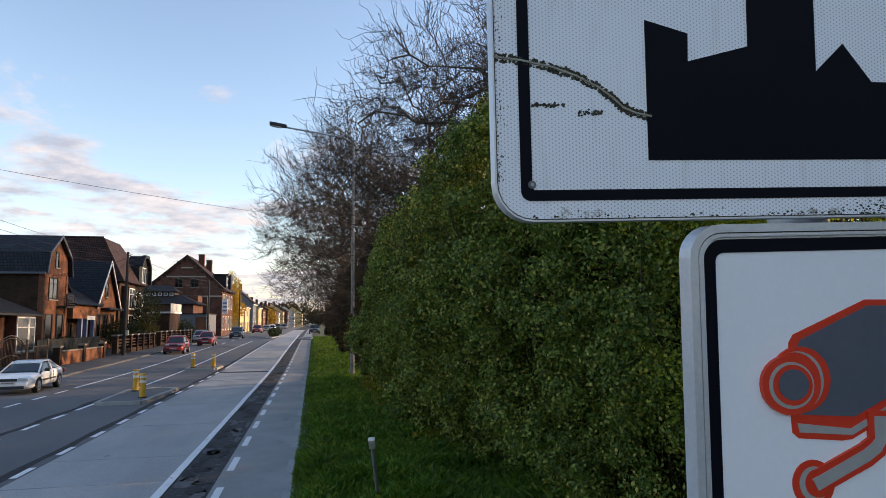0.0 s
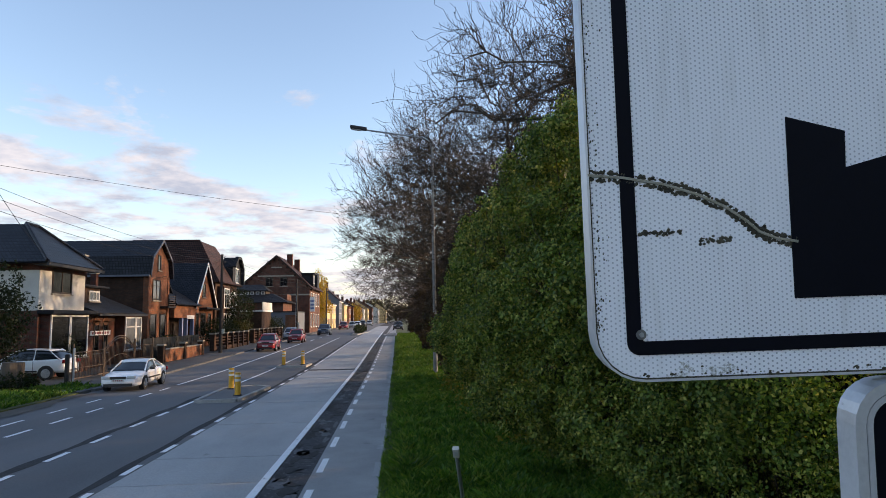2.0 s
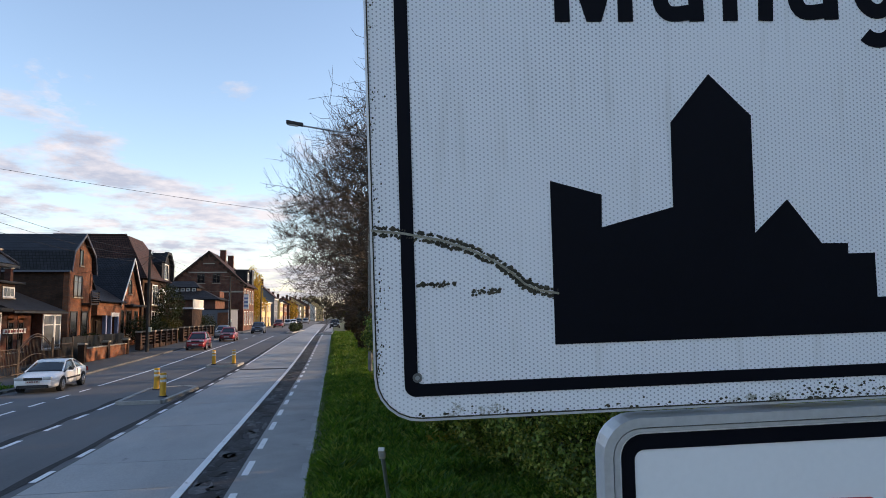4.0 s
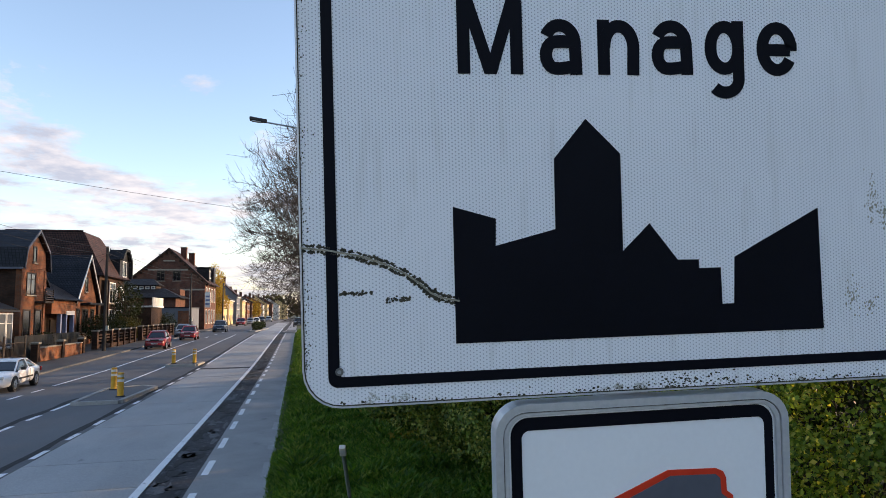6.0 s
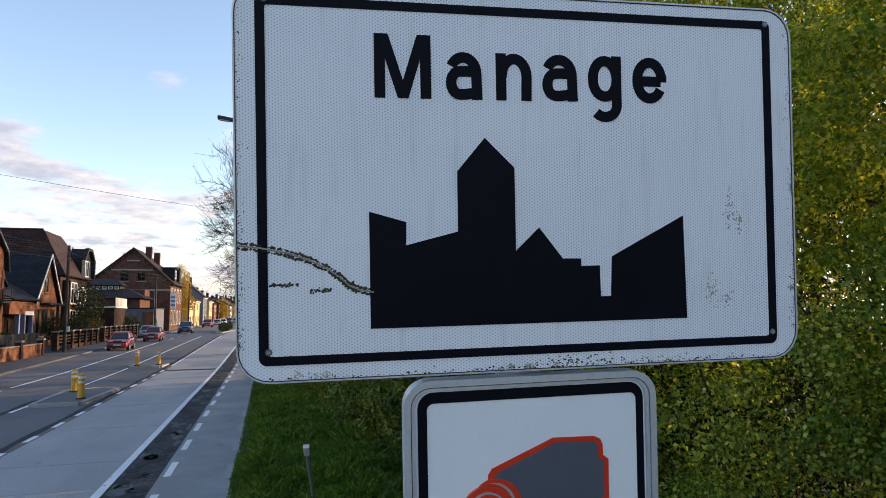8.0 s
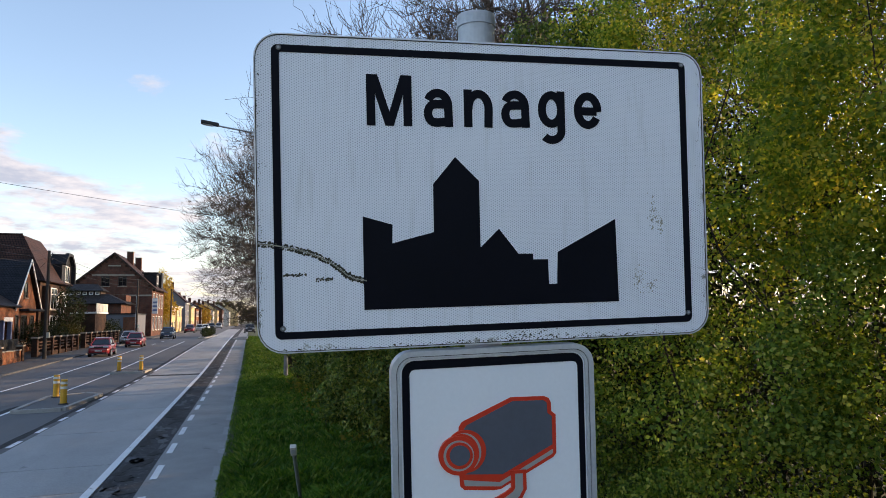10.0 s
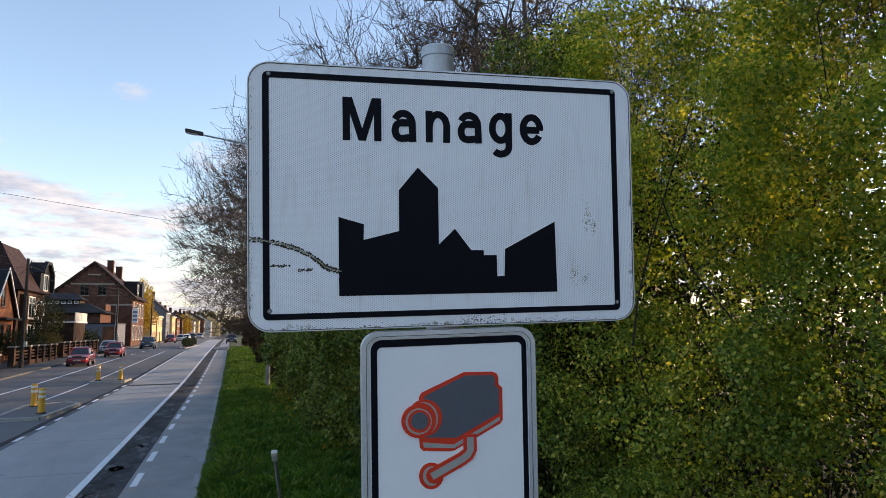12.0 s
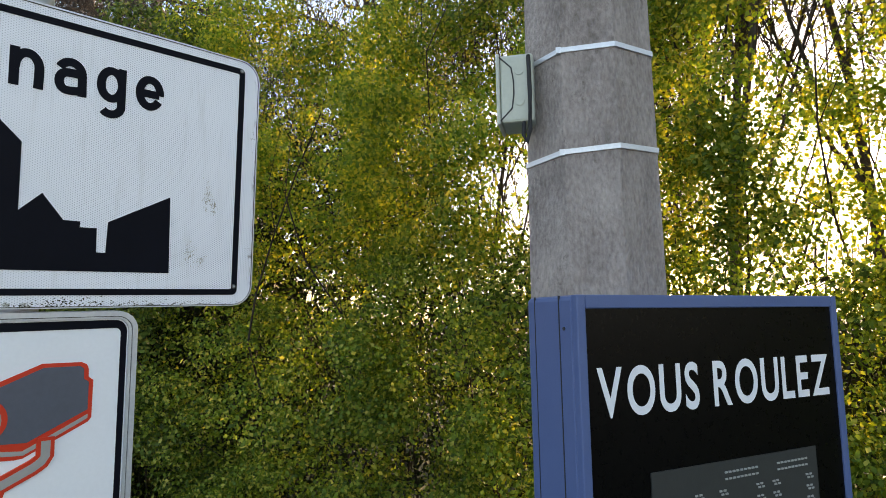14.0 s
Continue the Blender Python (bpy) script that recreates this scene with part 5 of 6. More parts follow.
part("stone_key", box(-6.4, -4.6, -0.06, 0.0, 11.0, 11.2), "stone", h)
for x in (-7.3, -4.9):
    window(h, "y", x, x + 1.2, 7.9, 9.5, "dark_wood", "pane", 1, True, 0.0)
for x, y, z in ((-7.7, 6.0, 12.6), (-4.3, 6.0, 13.8), (-3.5, 9.0, 13.1)):
    chimney(h, x, y, 9.2, z, 0.9)
part("dormer", box(-1.6, 0.3, 2.0, 4.2, 8.0, 10.0), "slate", h, "slate-hung dormer")
window(h, "x", 2.3, 3.9, 8.4, 9.7, "white_wood", "pane", 1, False, 0.31)
part("dormer_roof", box(-1.8, 0.6, 1.8, 4.4, 10.0, 10.25, 0.04), "slate", h)
part("dormer", box(-1.6, 0.3, 8.0, 10.4, 8.0, 10.6), "slate", h)
for i in range(4):
    for z in (1.0, 4.6):
        window(h, "x", 1.2 + 3.2 * i, 2.6 + 3.2 * i, z, z + 2.3, "white_wood", "pane", 1, True, 0.0)
part("sign_panel", box(0.1, 0.9, -0.4, -0.2, 3.6, 6.0), "white_wood", h, "pale hanging sign panel")
for i in range(3):
    part("bar", box(0.18, 0.82, -0.42, -0.4, 4.0 + 0.6 * i, 4.3 + 0.6 * i), "blue_wood", h)
part("bracket", box(0.0, 0.9, -0.33, -0.27, 6.0, 6.06), "iron", h)

a = house("low annex with dark hipped roof and small white windows", -23.5, 98.0)
part("wall", box(-3.5, 5.5, 0, 8, 0, 5.2), "brick_far", a)
roof_plane("roof", [(-4, -0.5, 5.0), (6.2, -0.5, 5.0), (3.4, 2.4, 6.4), (-3.2, 2.4, 6.4)], "slate", a)
roof_plane("roof", [(6.2, -0.5, 5.0), (6.2, 8.5, 5.0), (3.4, 6, 6.4), (3.4, 2.4, 6.4)], "slate", a)
part("lantern", box(-2.6, 2.4, 2.2, 5.5, 6.2, 6.9), "dark_wood", a)
for i in range(6):
    window(a, "y", -2.3 + 0.8 * i, -1.75 + 0.8 * i, 6.35, 6.8, "white_wood", "curtained", 0, False, 2.2)
roof_plane("roof", [(-3.0, 1.8, 6.9), (2.8, 1.8, 6.9), (1.6, 3.8, 7.9), (-1.8, 3.8, 7.9)], "slate", a)
roof_plane("roof", [(2.8, 1.8, 6.9), (2.8, 5.9, 6.9), (1.6, 3.8, 7.9)], "slate", a)
part("wall", box(-3.4, 5.4, 4, 8, 5.0, 6.4), "brick_far", a)

g = house("flat-roofed blue-grey garage wall with a poster", -15.6, 96.0)
part("wall", box(-8.0, -0.2, 0, 9, 0, 3.5), "grey_render", g)
part("coping", box(-8.1, -0.1, -0.1, 9.1, 3.5, 3.65), "slate", g)
window(g, "y", -5.6, -3.4, 1.4, 2.5, "dark_wood", "pane", 1, True, 0.0)
part("poster", box(-1.7, -0.25, -0.05, -0.002, 0.5, 3.1), "brick_orange", g, "faded orange poster")
part("downpipe", rod((-0.1, -0.12, 0), (-0.1, -0.12, 6.0), 0.06, 0.06, 8), "white_wood", g)

# the row of smaller houses that closes the street
row = [(-15.6, 134, 9.0, 5.4, 7.6, "cream"), (-15.4, 144, 9.5, 5.6, 7.8, "cream"), (-15.0, 157, 9.0, 6.6, 10.6, "grey_render"), (-14.6, 168, 9.5, 6.0, 8.6, "cream"), (-14.4, 180, 9, 5.6, 8.2, "brick_orange"),
       (-14.0, 192, 8.5, 5.8, 8.0, "brick_red"), (-13.6, 204, 9, 5.2, 7.6, "cream"), (-13.2, 216, 9, 6.0, 8.4, "brick_orange"), (-12.8, 228, 9, 5.6, 8.2, "render"), (-12.0, 242, 10, 6.0, 9.0, "cream"), (-11, 258, 11, 6.4, 9.0, "brick_far"), (-9, 276, 12, 6, 9, "render"), (-6, 296, 12, 6, 9, "cream")]
words = {"cream": "sunlit cream-rendered terrace house with tiled roof", "grey_render": "pale grey house with steep gable facing the camera", "brick_orange": "orange brick terrace house in late sun", "brick_red": "red brick terrace house in late sun",
         "render": "white-rendered terrace house in late sun", "brick_far": "pink-brown brick terrace house in late sun"}
for k, (x, y, ln, ez, rz, mat) in enumerate(row):
    h = house(words[mat], x, y)
    part("wall", box(-9, 0, 0, ln, 0, ez), mat, h)
    part("gable", slab([(-9, ez), (0, ez), (-4.5, rz)], 0.0, 0.3), mat, h)
    part("gable", slab([(-9, ez), (0, ez), (-4.5, rz)], ln - 0.3, ln), mat, h)
    roof_plane("roof", [(0.4, -0.2, ez - 0.1), (0.4, ln + 0.2, ez - 0.1), (-4.5, ln + 0.2, rz + 0.15), (-4.5, -0.2, rz + 0.15)], "slate" if k % 2 else "tile_brown", h)
    roof_plane("roof", [(-9.4, -0.2, ez - 0.1), (-9.4, ln + 0.2, ez - 0.1), (-4.5, ln + 0.2, rz + 0.15), (-4.5, -0.2, rz + 0.15)], "slate", h)
    chimney(h, -3.8, ln - 0.8, ez + 1, rz + 1.0, 0.7)
    n = int(ln / 2.4)
    for i in range(n):
        c = ln * (i + 0.5) / n
        for z in (0.9, 3.4):
            if i == n // 2 and z < 2:
                part("door", box(0.0, 0.06, c - 0.5, c + 0.5, 0, 2.2), "dark_wood", h)
            else:
                window(h, "x", c - 0.55, c + 0.55, z, z + 1.5, "white_wood", "pane", 0, k < 4, 0.0)
    if k < 4:
        part("cornice", box(0, 0.3, 0, ln, ez - 0.35, ez - 0.14), "white_wood", h)

# ---- garden walls, gates and fences ----


def brick_wall(label, y0, y1, n, height, x=-16.75, rails=False):
    w = thing("garden_wall", label, "wall", (x, y0, gz((y0 + y1) / 2) + 0.1), 0, "garden walls")
    ln = y1 - y0
    for i in range(n + 1):
        y = ln * i / n
        p = part("pillar", box(-0.2, 0.2, y - 0.2, y + 0.2, 0, height + 0.28), "brick_brown", w)
        part("pillar_cap", box(-0.26, 0.26, y - 0.26, y + 0.26, height + 0.28, height + 0.4, 0.02), "stone", p)
        if i < n:
            top_ = 0.35 if rails else height
            part("panel", box(-0.11, 0.11, y + 0.2, y + ln / n - 0.2, 0, top_), "brick_brown" if rails else "brick_orange", w)
            if rails:
                for z in (0.55, 0.8, 1.05):
                    part("rail", box(-0.05, 0.05, y + 0.2, y + ln / n - 0.2, z, z + 0.12), "brick_brown", w)
            else:
                part("coping", box(-0.16, 0.16, y + 0.2, y + ln / n - 0.2, top_, top_ + 0.07), "stone", w)


brick_wall("low orange brick garden wall with capped pillars", 44.6, 53.4, 2, 0.85)
brick_wall("brick garden wall with pillars and open rails", 56.2, 68.5, 6, 1.15, -16.6, True)
brick_wall("brick garden wall with pillars and open rails", 69.5, 86.0, 7, 1.1, -16.2, True)
hd = thing("dark_fence", "dark closed garden screen behind the wall", "fence", (-17.6, 43.5, gz(50)))
for i in range(24):
    part("board", box(0, 0.05, 0.5 * i + 0.01, 0.5 * i + 0.49, 0, 1.75), "iron", hd)


def gate_leaf(label, y0, y1, arch):
    g = thing("iron_gate", label, "gate", (-17.2, y0, gz(y0) + 0.05), 0, "wrought iron gates")
    ln = y1 - y0
    for y in (0, ln):
        part("gate_post", rod((0, y, 0), (0, y, 1.9), 0.05, 0.05, 8), "rust_iron", g)
    n = int(ln / 0.16)
    for i in range(1, n):
        y = ln * i / n
        z = 1.45 + (0.75 * math.sin(math.pi * i / n) if arch else 0)
        part("bar", rod((0, y, 0.12), (0, y, z), 0.012, 0.012, 5), "rust_iron", g)
    for lift_ in (0.0, -0.14) if arch else (0.0,):
        pts = [(0, ln * i / 14, 1.45 + lift_ + (0.75 * math.sin(math.pi * i / 14) if arch else 0)) for i in range(15)]
        part("top_rail", hose(pts, 0.026), "rust_iron", g)
    part("bottom_rail", box(-0.02, 0.02, 0, ln, 0.1, 0.16), "rust_iron", g)
    pts = [(0, ln * i / 14, 0.65 + (0.45 * math.sin(math.pi * i / 14) if arch else 0)) for i in range(15)]
    part("middle_rail", hose(pts, 0.024), "rust_iron", g)


gate_leaf("straight brown iron fence panel", 33.6, 37.0, False)
gate_leaf("arched brown wrought-iron gate", 37.1, 41.2, True)
gate_leaf("straight brown iron fence panel", 41.3, 44.2, False)

st = thing("tree_stump", "brown sawn-off tree stump among weeds", "stump", (-17.9, 29.6, 0.05))
bm = rod((0, 0, 0), (0.06, 0, 1.25), 0.48, 0.40, 18)
for v in bm.verts:
    v.co.x += 0.05 * math.sin(v.co.z * 5 + v.co.y * 9)
    v.co.y += 0.05 * math.sin(v.co.z * 4 + v.co.x * 8)
part("trunk", bm, "bark", st)
for x, y, ht, r_, m_, lab in ((-15.75, 30.7, 1.75, 0.045, "galv", "thin grey metal post at the yard entrance"), (-16.3, 31.2, 1.45, 0.10, "pole_wood", "short dark wooden post at the yard entrance")):
    q = thing("yard_post", lab, "post", (x, y, 0.05))
    part("post", rod((0, 0, 0), (0, 0, ht), r_, r_, 10), m_, q)
    part("cap", rod((0, 0, ht), (0, 0, ht + 0.04), r_ * 1.1, r_ * 0.8, 10), m_, q)

# ---- utility poles and wires ----


def utility_pole(x, y, ht):
    t = thing("utility_pole", "dark wooden utility pole with insulators", "utility pole", (x, y, gz(y) + 0.1), 0, "utility poles")
    part("pole", rod((0, 0, 0), (0, 0, ht), 0.16, 0.10, 12), "pole_wood", t)
    for z in (ht - 0.3, ht - 0.75, ht - 1.2):
        bm = rod((0, 0, z), (0.22, 0, z), 0.02, 0.02, 6)
        rod((0.22, 0, z), (0.22, 0, z + 0.14), 0.04, 0.03, 8, bm)
        part("insulator", bm, "trim", t)
    part("box", box(0.1, 0.28, -0.12, 0.12, 1.6, 2.0, 0.01), "pvc", t)


for x, y, ht in ((-16.35, 24.4, 9.1), (-15.75, 55.5, 8.4), (-15.3, 94.0, 8.2), (-14.6, 126.0, 8.2)):
    utility_pole(x, y, ht)


def wire(label, a, b, sag, r_=0.008):
    t = thing("overhead_wire", label, "wire", (0, 0, 0), 0, "overhead wires")
    a, b = Vector(a), Vector(b)
    pts = [a.lerp(b, i / 16) - Vector((0, 0, 4 * sag * (i / 16) * (1 - i / 16))) for i in range(17)]
    part("cable", hose(pts, r_, 5), "rubber", t)


for dz in (-0.16, -0.61, -1.06):
    wire("black overhead cable along the houses", (-16.13, 24.4, 8.5 + dz), (-15.53, 55.5, 8.77 + dz), 0.5, 0.010)
    wire("black overhead cable along the houses", (-15.53, 55.5, 8.77 + dz), (-15.08, 94.0, 9.0 + dz), 0.5, 0.011)
    wire("black overhead cable along the houses", (-15.08, 94.0, 9.0 + dz), (-14.38, 126.0, 9.3 + dz), 0.4, 0.011)
wire("thin wire strung across the street", (-16.35, 24.4, 9.15), (4.3, 36.5, 8.2), 0.25, 0.008)
wire("service cable to a house", (-16.2, 24.4, 8.7), (-20.3, 37.6, 6.3), 0.3, 0.012)
wire("service cable to a house", (-15.6, 55.5, 8.3), (-20.4, 53.0, 6.6), 0.2, 0.012)
wire("service cable to a house", (-15.6, 55.5, 8.3), (-20.4, 66.0, 7.6), 0.3, 0.012)

# ---- parked cars ----


def car(label, x, y, turn, paint, ln, wd, ht, wheel_r, profile, roof, glass_low, front_axle, rear_axle):
    """A parked car, nose towards -y. profile: its lower side outline; roof: the outline of the glasshouse; both as y and z."""
    c = thing("car", label, "car", (x, y, gz(y) + 0.001), turn, "parked cars")
    hw = wd / 2

    def shell(name, material, ys, low, high, wide_low, wide_high, power, label=""):
        """A rounded hull through cross-sections along the car."""
        bm = bmesh.new()
        n, rows_ = 20, []
        for y_ in ys:
            zl_, zh_ = low(y_), high(y_)
            line = []
            for k in range(n):
                q = 2 * math.pi * (k + 0.5) / n
                cx, cz = math.cos(q), math.sin(q)
                cx, cz = math.copysign(abs(cx) ** power, cx), math.copysign(abs(cz) ** power, cz)
                z_ = (zl_ + zh_) / 2 + cz * (zh_ - zl_) / 2
                w_ = wide_low(y_) + (wide_high(y_) - wide_low(y_)) * (z_ - zl_) / max(zh_ - zl_, 0.01)
                line.append(bm.verts.new((cx * w_, y_, z_)))
            rows_.append(line)
        for a_, b_ in zip(rows_, rows_[1:]):
            for k in range(n):
                bm.faces.new((a_[k], a_[(k + 1) % n], b_[(k + 1) % n], b_[k]))
        bm.faces.new(rows_[0])
        bm.faces.new(rows_[-1][::-1])
        bmesh.ops.recalc_face_normals(bm, faces=bm.faces)
        return part(name, bm, material, c, label, smooth=True)

    half = [i for i, p in enumerate(profile) if p[0] == max(q[0] for q in profile)][0]
    upper = sorted(profile[:half + 1])
    lower = sorted(profile[half + 1:] + [profile[0]])
    tops_ = lambda y_: float(np.interp(y_, [p[0] for p in upper], [p[1] for p in upper]))
    lows_ = lambda y_: float(np.interp(y_, [p[0] for p in lower], [p[1] for p in lower]))
    plan = lambda y_: hw * (1 - 0.20 * abs(2 * y_ / ln - 1) ** 6)
    shell("body", paint, [0.0, 0.03, 0.1, 0.2] + list(np.linspace(0.35, ln - 0.35, 22)) + [ln - 0.2, ln - 0.1, ln - 0.03, ln], lows_, tops_, plan, plan, 0.36)
    zs = [p[1] for p in roof]
    zl, zh = min(zs), max(zs)
    crown_ = sorted(p for p in roof)
    glass_top = lambda y_: float(np.interp(y_, [p[0] for p in crown_], [p[1] for p in crown_])) + 0.012
    y_a, y_b = min(p[0] for p in roof), max(p[0] for p in roof)
    shell("glasshouse", "car_glass", list(np.linspace(y_a + 0.01, y_b - 0.01, 24)), lambda y_: zl - 0.25, glass_top, lambda y_: plan(y_) - 0.02, lambda y_: plan(y_) - 0.24 * (glass_top(y_) - zl) / (zh - zl) - 0.03, 0.42, "dark tinted car windows")
    top_pts = [p for p in roof if p[1] > zh - 0.10]
    ya, yb = min(p[0] for p in top_pts), max(p[0] for p in top_pts)
    shell("roof", paint, list(np.linspace(ya - 0.12, yb + 0.12, 12)), lambda y_: glass_top(y_) - 0.05, lambda y_: glass_top(y_) + 0.022, lambda y_: hw - 0.24, lambda y_: hw - 0.27, 0.5)
    lows = sorted(p[0] for p in roof if p[1] < zl + 0.08)
    for sgn in (-1, 1):
        for (ylow, yhigh) in ((lows[0], ya), (lows[-1], yb)):
            part("pillar", rod((sgn * (hw - 0.12), ylow, zl), (sgn * (hw - 0.29), yhigh, zh - 0.02), 0.035, 0.03, 6), paint, c)
        mid = (ya + yb) / 2 + 0.15
        part("pillar", rod((sgn * (hw - 0.055), mid, zl), (sgn * (hw - 0.25), mid, zh - 0.02), 0.025, 0.025, 6), paint, c)
        part("mirror", box(sgn * hw - 0.02 + 0.0 if sgn > 0 else -hw - 0.16, sgn * hw + 0.16 if sgn > 0 else -hw + 0.02, lows[0] + 0.35, lows[0] + 0.5, zl + 0.02, zl + 0.15, 0.03), "trim", c)
        part("headlight", box(sgn * hw * 0.62 - 0.17, sgn * hw * 0.62 + 0.17, -0.03, 0.12, glass_low - 0.24, glass_low - 0.12, 0.03), "lamp_glass", c, "clear headlight")
        part("tail_light", box(sgn * hw * 0.72 - 0.17, sgn * hw * 0.72 + 0.17, ln - 0.12, ln + 0.03, glass_low - 0.20, glass_low, 0.03), "tail", c, "red tail light")
        part("side_strip", box(sgn * hw - 0.015, sgn * hw + 0.015, front_axle + 0.45, rear_axle - 0.45, 0.46, 0.53, 0.005), "trim", c)
        part("door_seam", box(sgn * hw - 0.012, sgn * hw + 0.006, mid - 0.01, mid + 0.01, 0.3, zl), "trim", c)
        for ax_ in (front_axle, rear_axle):
            w = part("wheel", rod((sgn * (hw - 0.19), ax_, wheel_r), (sgn * (hw + 0.012), ax_, wheel_r), wheel_r, wheel_r, 22), "rubber", c)
            bm = rod((sgn * (hw + 0.012), ax_, wheel_r), (sgn * (hw + 0.02), ax_, wheel_r), wheel_r * 0.66, wheel_r * 0.6, 18)
            for i in range(5):
                q = 2 * math.pi * i / 5
                rod((sgn * (hw + 0.018), ax_, wheel_r), (sgn * (hw + 0.03), ax_ + 0.55 * wheel_r * math.cos(q), wheel_r + 0.55 * wheel_r * math.sin(q)), 0.03, 0.02, 5, bm)
            part("rim", bm, "car_grey", w, "silver wheel rim")
            arch = [(ax_ + (wheel_r + 0.05) * math.cos(q), wheel_r + (wheel_r + 0.05) * math.sin(q)) for q in np.linspace(-0.25, math.pi + 0.25, 16)]
            part("wheel_arch", slab(arch, sgn * (hw - 0.16), sgn * (hw + 0.006), plane="yz"), "trim", c)
    part("grille", box(-hw * 0.40, hw * 0.40, -0.035, 0.02, glass_low - 0.25, glass_low - 0.14, 0.015), "trim", c)
    part("bumper_intake", box(-hw * 0.7, hw * 0.7, -0.03, 0.04, 0.24, 0.36, 0.015), "trim", c)
    for yy in (-0.045, ln + 0.005):
        pl = part("number_plate", box(-0.26, 0.26, yy, yy + 0.04, 0.44, 0.55, 0.005), "plate", c)
        for i in range(5):
            part("bar", box(-0.2 + 0.085 * i, -0.14 + 0.085 * i, yy - 0.004, yy + 0.044, 0.47, 0.52), "plate_ink", pl)
    return c


COUPE = dict(ln=4.4, wd=1.70, ht=1.27, wheel_r=0.30, glass_low=0.80, front_axle=0.90, rear_axle=3.45,
             profile=[(0.0, 0.28), (0.0, 0.55), (0.10, 0.66), (1.35, 0.86), (3.6, 0.92), (4.3, 0.90), (4.4, 0.78), (4.38, 0.35), (4.2, 0.22), (0.2, 0.20)],
             roof=[(1.15, 0.82), (2.0, 1.22), (2.35, 1.265), (2.95, 1.25), (3.95, 0.90), (3.95, 0.82)])
HATCH = dict(ln=3.75, wd=1.66, ht=1.5, wheel_r=0.30, glass_low=0.98, front_axle=0.72, rear_axle=3.1,
             profile=[(0.0, 0.30), (0.0, 0.62), (0.12, 0.82), (0.95, 1.0), (3.5, 1.06), (3.74, 0.98), (3.75, 0.40), (3.6, 0.24), (0.2, 0.22)],
             roof=[(0.78, 0.95), (1.55, 1.46), (1.9, 1.52), (2.95, 1.49), (3.45, 1.25), (3.62, 0.95)])
SUV = dict(ln=4.45, wd=1.86, ht=1.66, wheel_r=0.37, glass_low=1.08, front_axle=0.90, rear_axle=3.55,
           profile=[(0.0, 0.42), (0.0, 0.80), (0.15, 0.95), (1.2, 1.06), (4.1, 1.16), (4.40, 1.10), (4.45, 0.55), (4.3, 0.36), (0.2, 0.34)],
           roof=[(1.05, 1.04), (1.95, 1.58), (2.4, 1.65), (3.5, 1.58), (4.05, 1.42), (4.25, 1.10), (4.2, 1.04)])
car("white two-door coupe parked at the kerb", -12.75, 28.35, 3, "car_white", **COUPE)
car("white compact off-roader parked in a front yard", -22.9, 36.2, -91, "car_white", **SUV)
car("small red hatchback parked at the kerb", -12.3, 57.0, 2, "car_red", **HATCH)
car("red hatchback parked behind another red car", -12.05, 71.5, 2, "car_red", **HATCH)
car("dark blue estate car parked by the corner house", -11.6, 95.0, 2, "car_blue", **SUV)
car("silver car parked behind the red ones", -14.0, 79.5, 2, "car_grey", **HATCH)
for i, (x, y, p, k, lab) in enumerate(((-12.0, 133, "car_red", SUV, "dark red car parked along the terrace"), (-11.2, 147, "car_grey", HATCH, "silver car parked along the terrace"), (-10.6, 158, "car_white", HATCH, "white car parked along the terrace"),
                                       (-10.2, 172, "car_black", SUV, "black car parked along the terrace"), (-9.2, 190, "car_grey", SUV, "silver van-like car down the street"), (-0.6, 118, "car_black", SUV, "black car parked by the hedge end"))):
    car(lab, x, y, 1, p, **k)

# ---- plants ----


def cloud_noise(p, scale, seed):
    """Smooth noise of places, -1 to 1, from a few sine waves: quick for many places."""
    r = np.random.default_rng(seed)
    out = np.zeros(len(p))
    for i in range(9):
        k = r.normal(size=3) * scale * (1 + 0.5 * (i % 3))
        out += np.sin(p @ k + r.uniform(0, 6.28)) / (1 + 0.4 * (i % 3))
    return out / 4.2


def hedge_front(y, z):
    """Where the hedge's face stands: it bulges out above its foot and leans back at the top."""
    foot = np.interp(y, (-8, 0, 4, 8, 12, 20, 28, 40, 110), (4.6, 4.2, 3.5, 2.6, 2.05, 1.95, 1.75, 1.7, 1.7))
    return foot + 0.9 * np.exp(-z / 0.5) - 0.35 * np.sin(np.clip(z / 5.5, 0, 1) * math.pi) + 0.10 * np.clip(z - 4.2, 0, 9) ** 1.5


def hedge_top(y):
    return np.interp(y, (-8, 0, 4, 8, 12, 16, 22, 27, 34, 60, 110), (6.4, 6.2, 6.4, 6.8, 7.2, 6.9, 6.7, 6.2, 6.6, 7.4, 7.0))


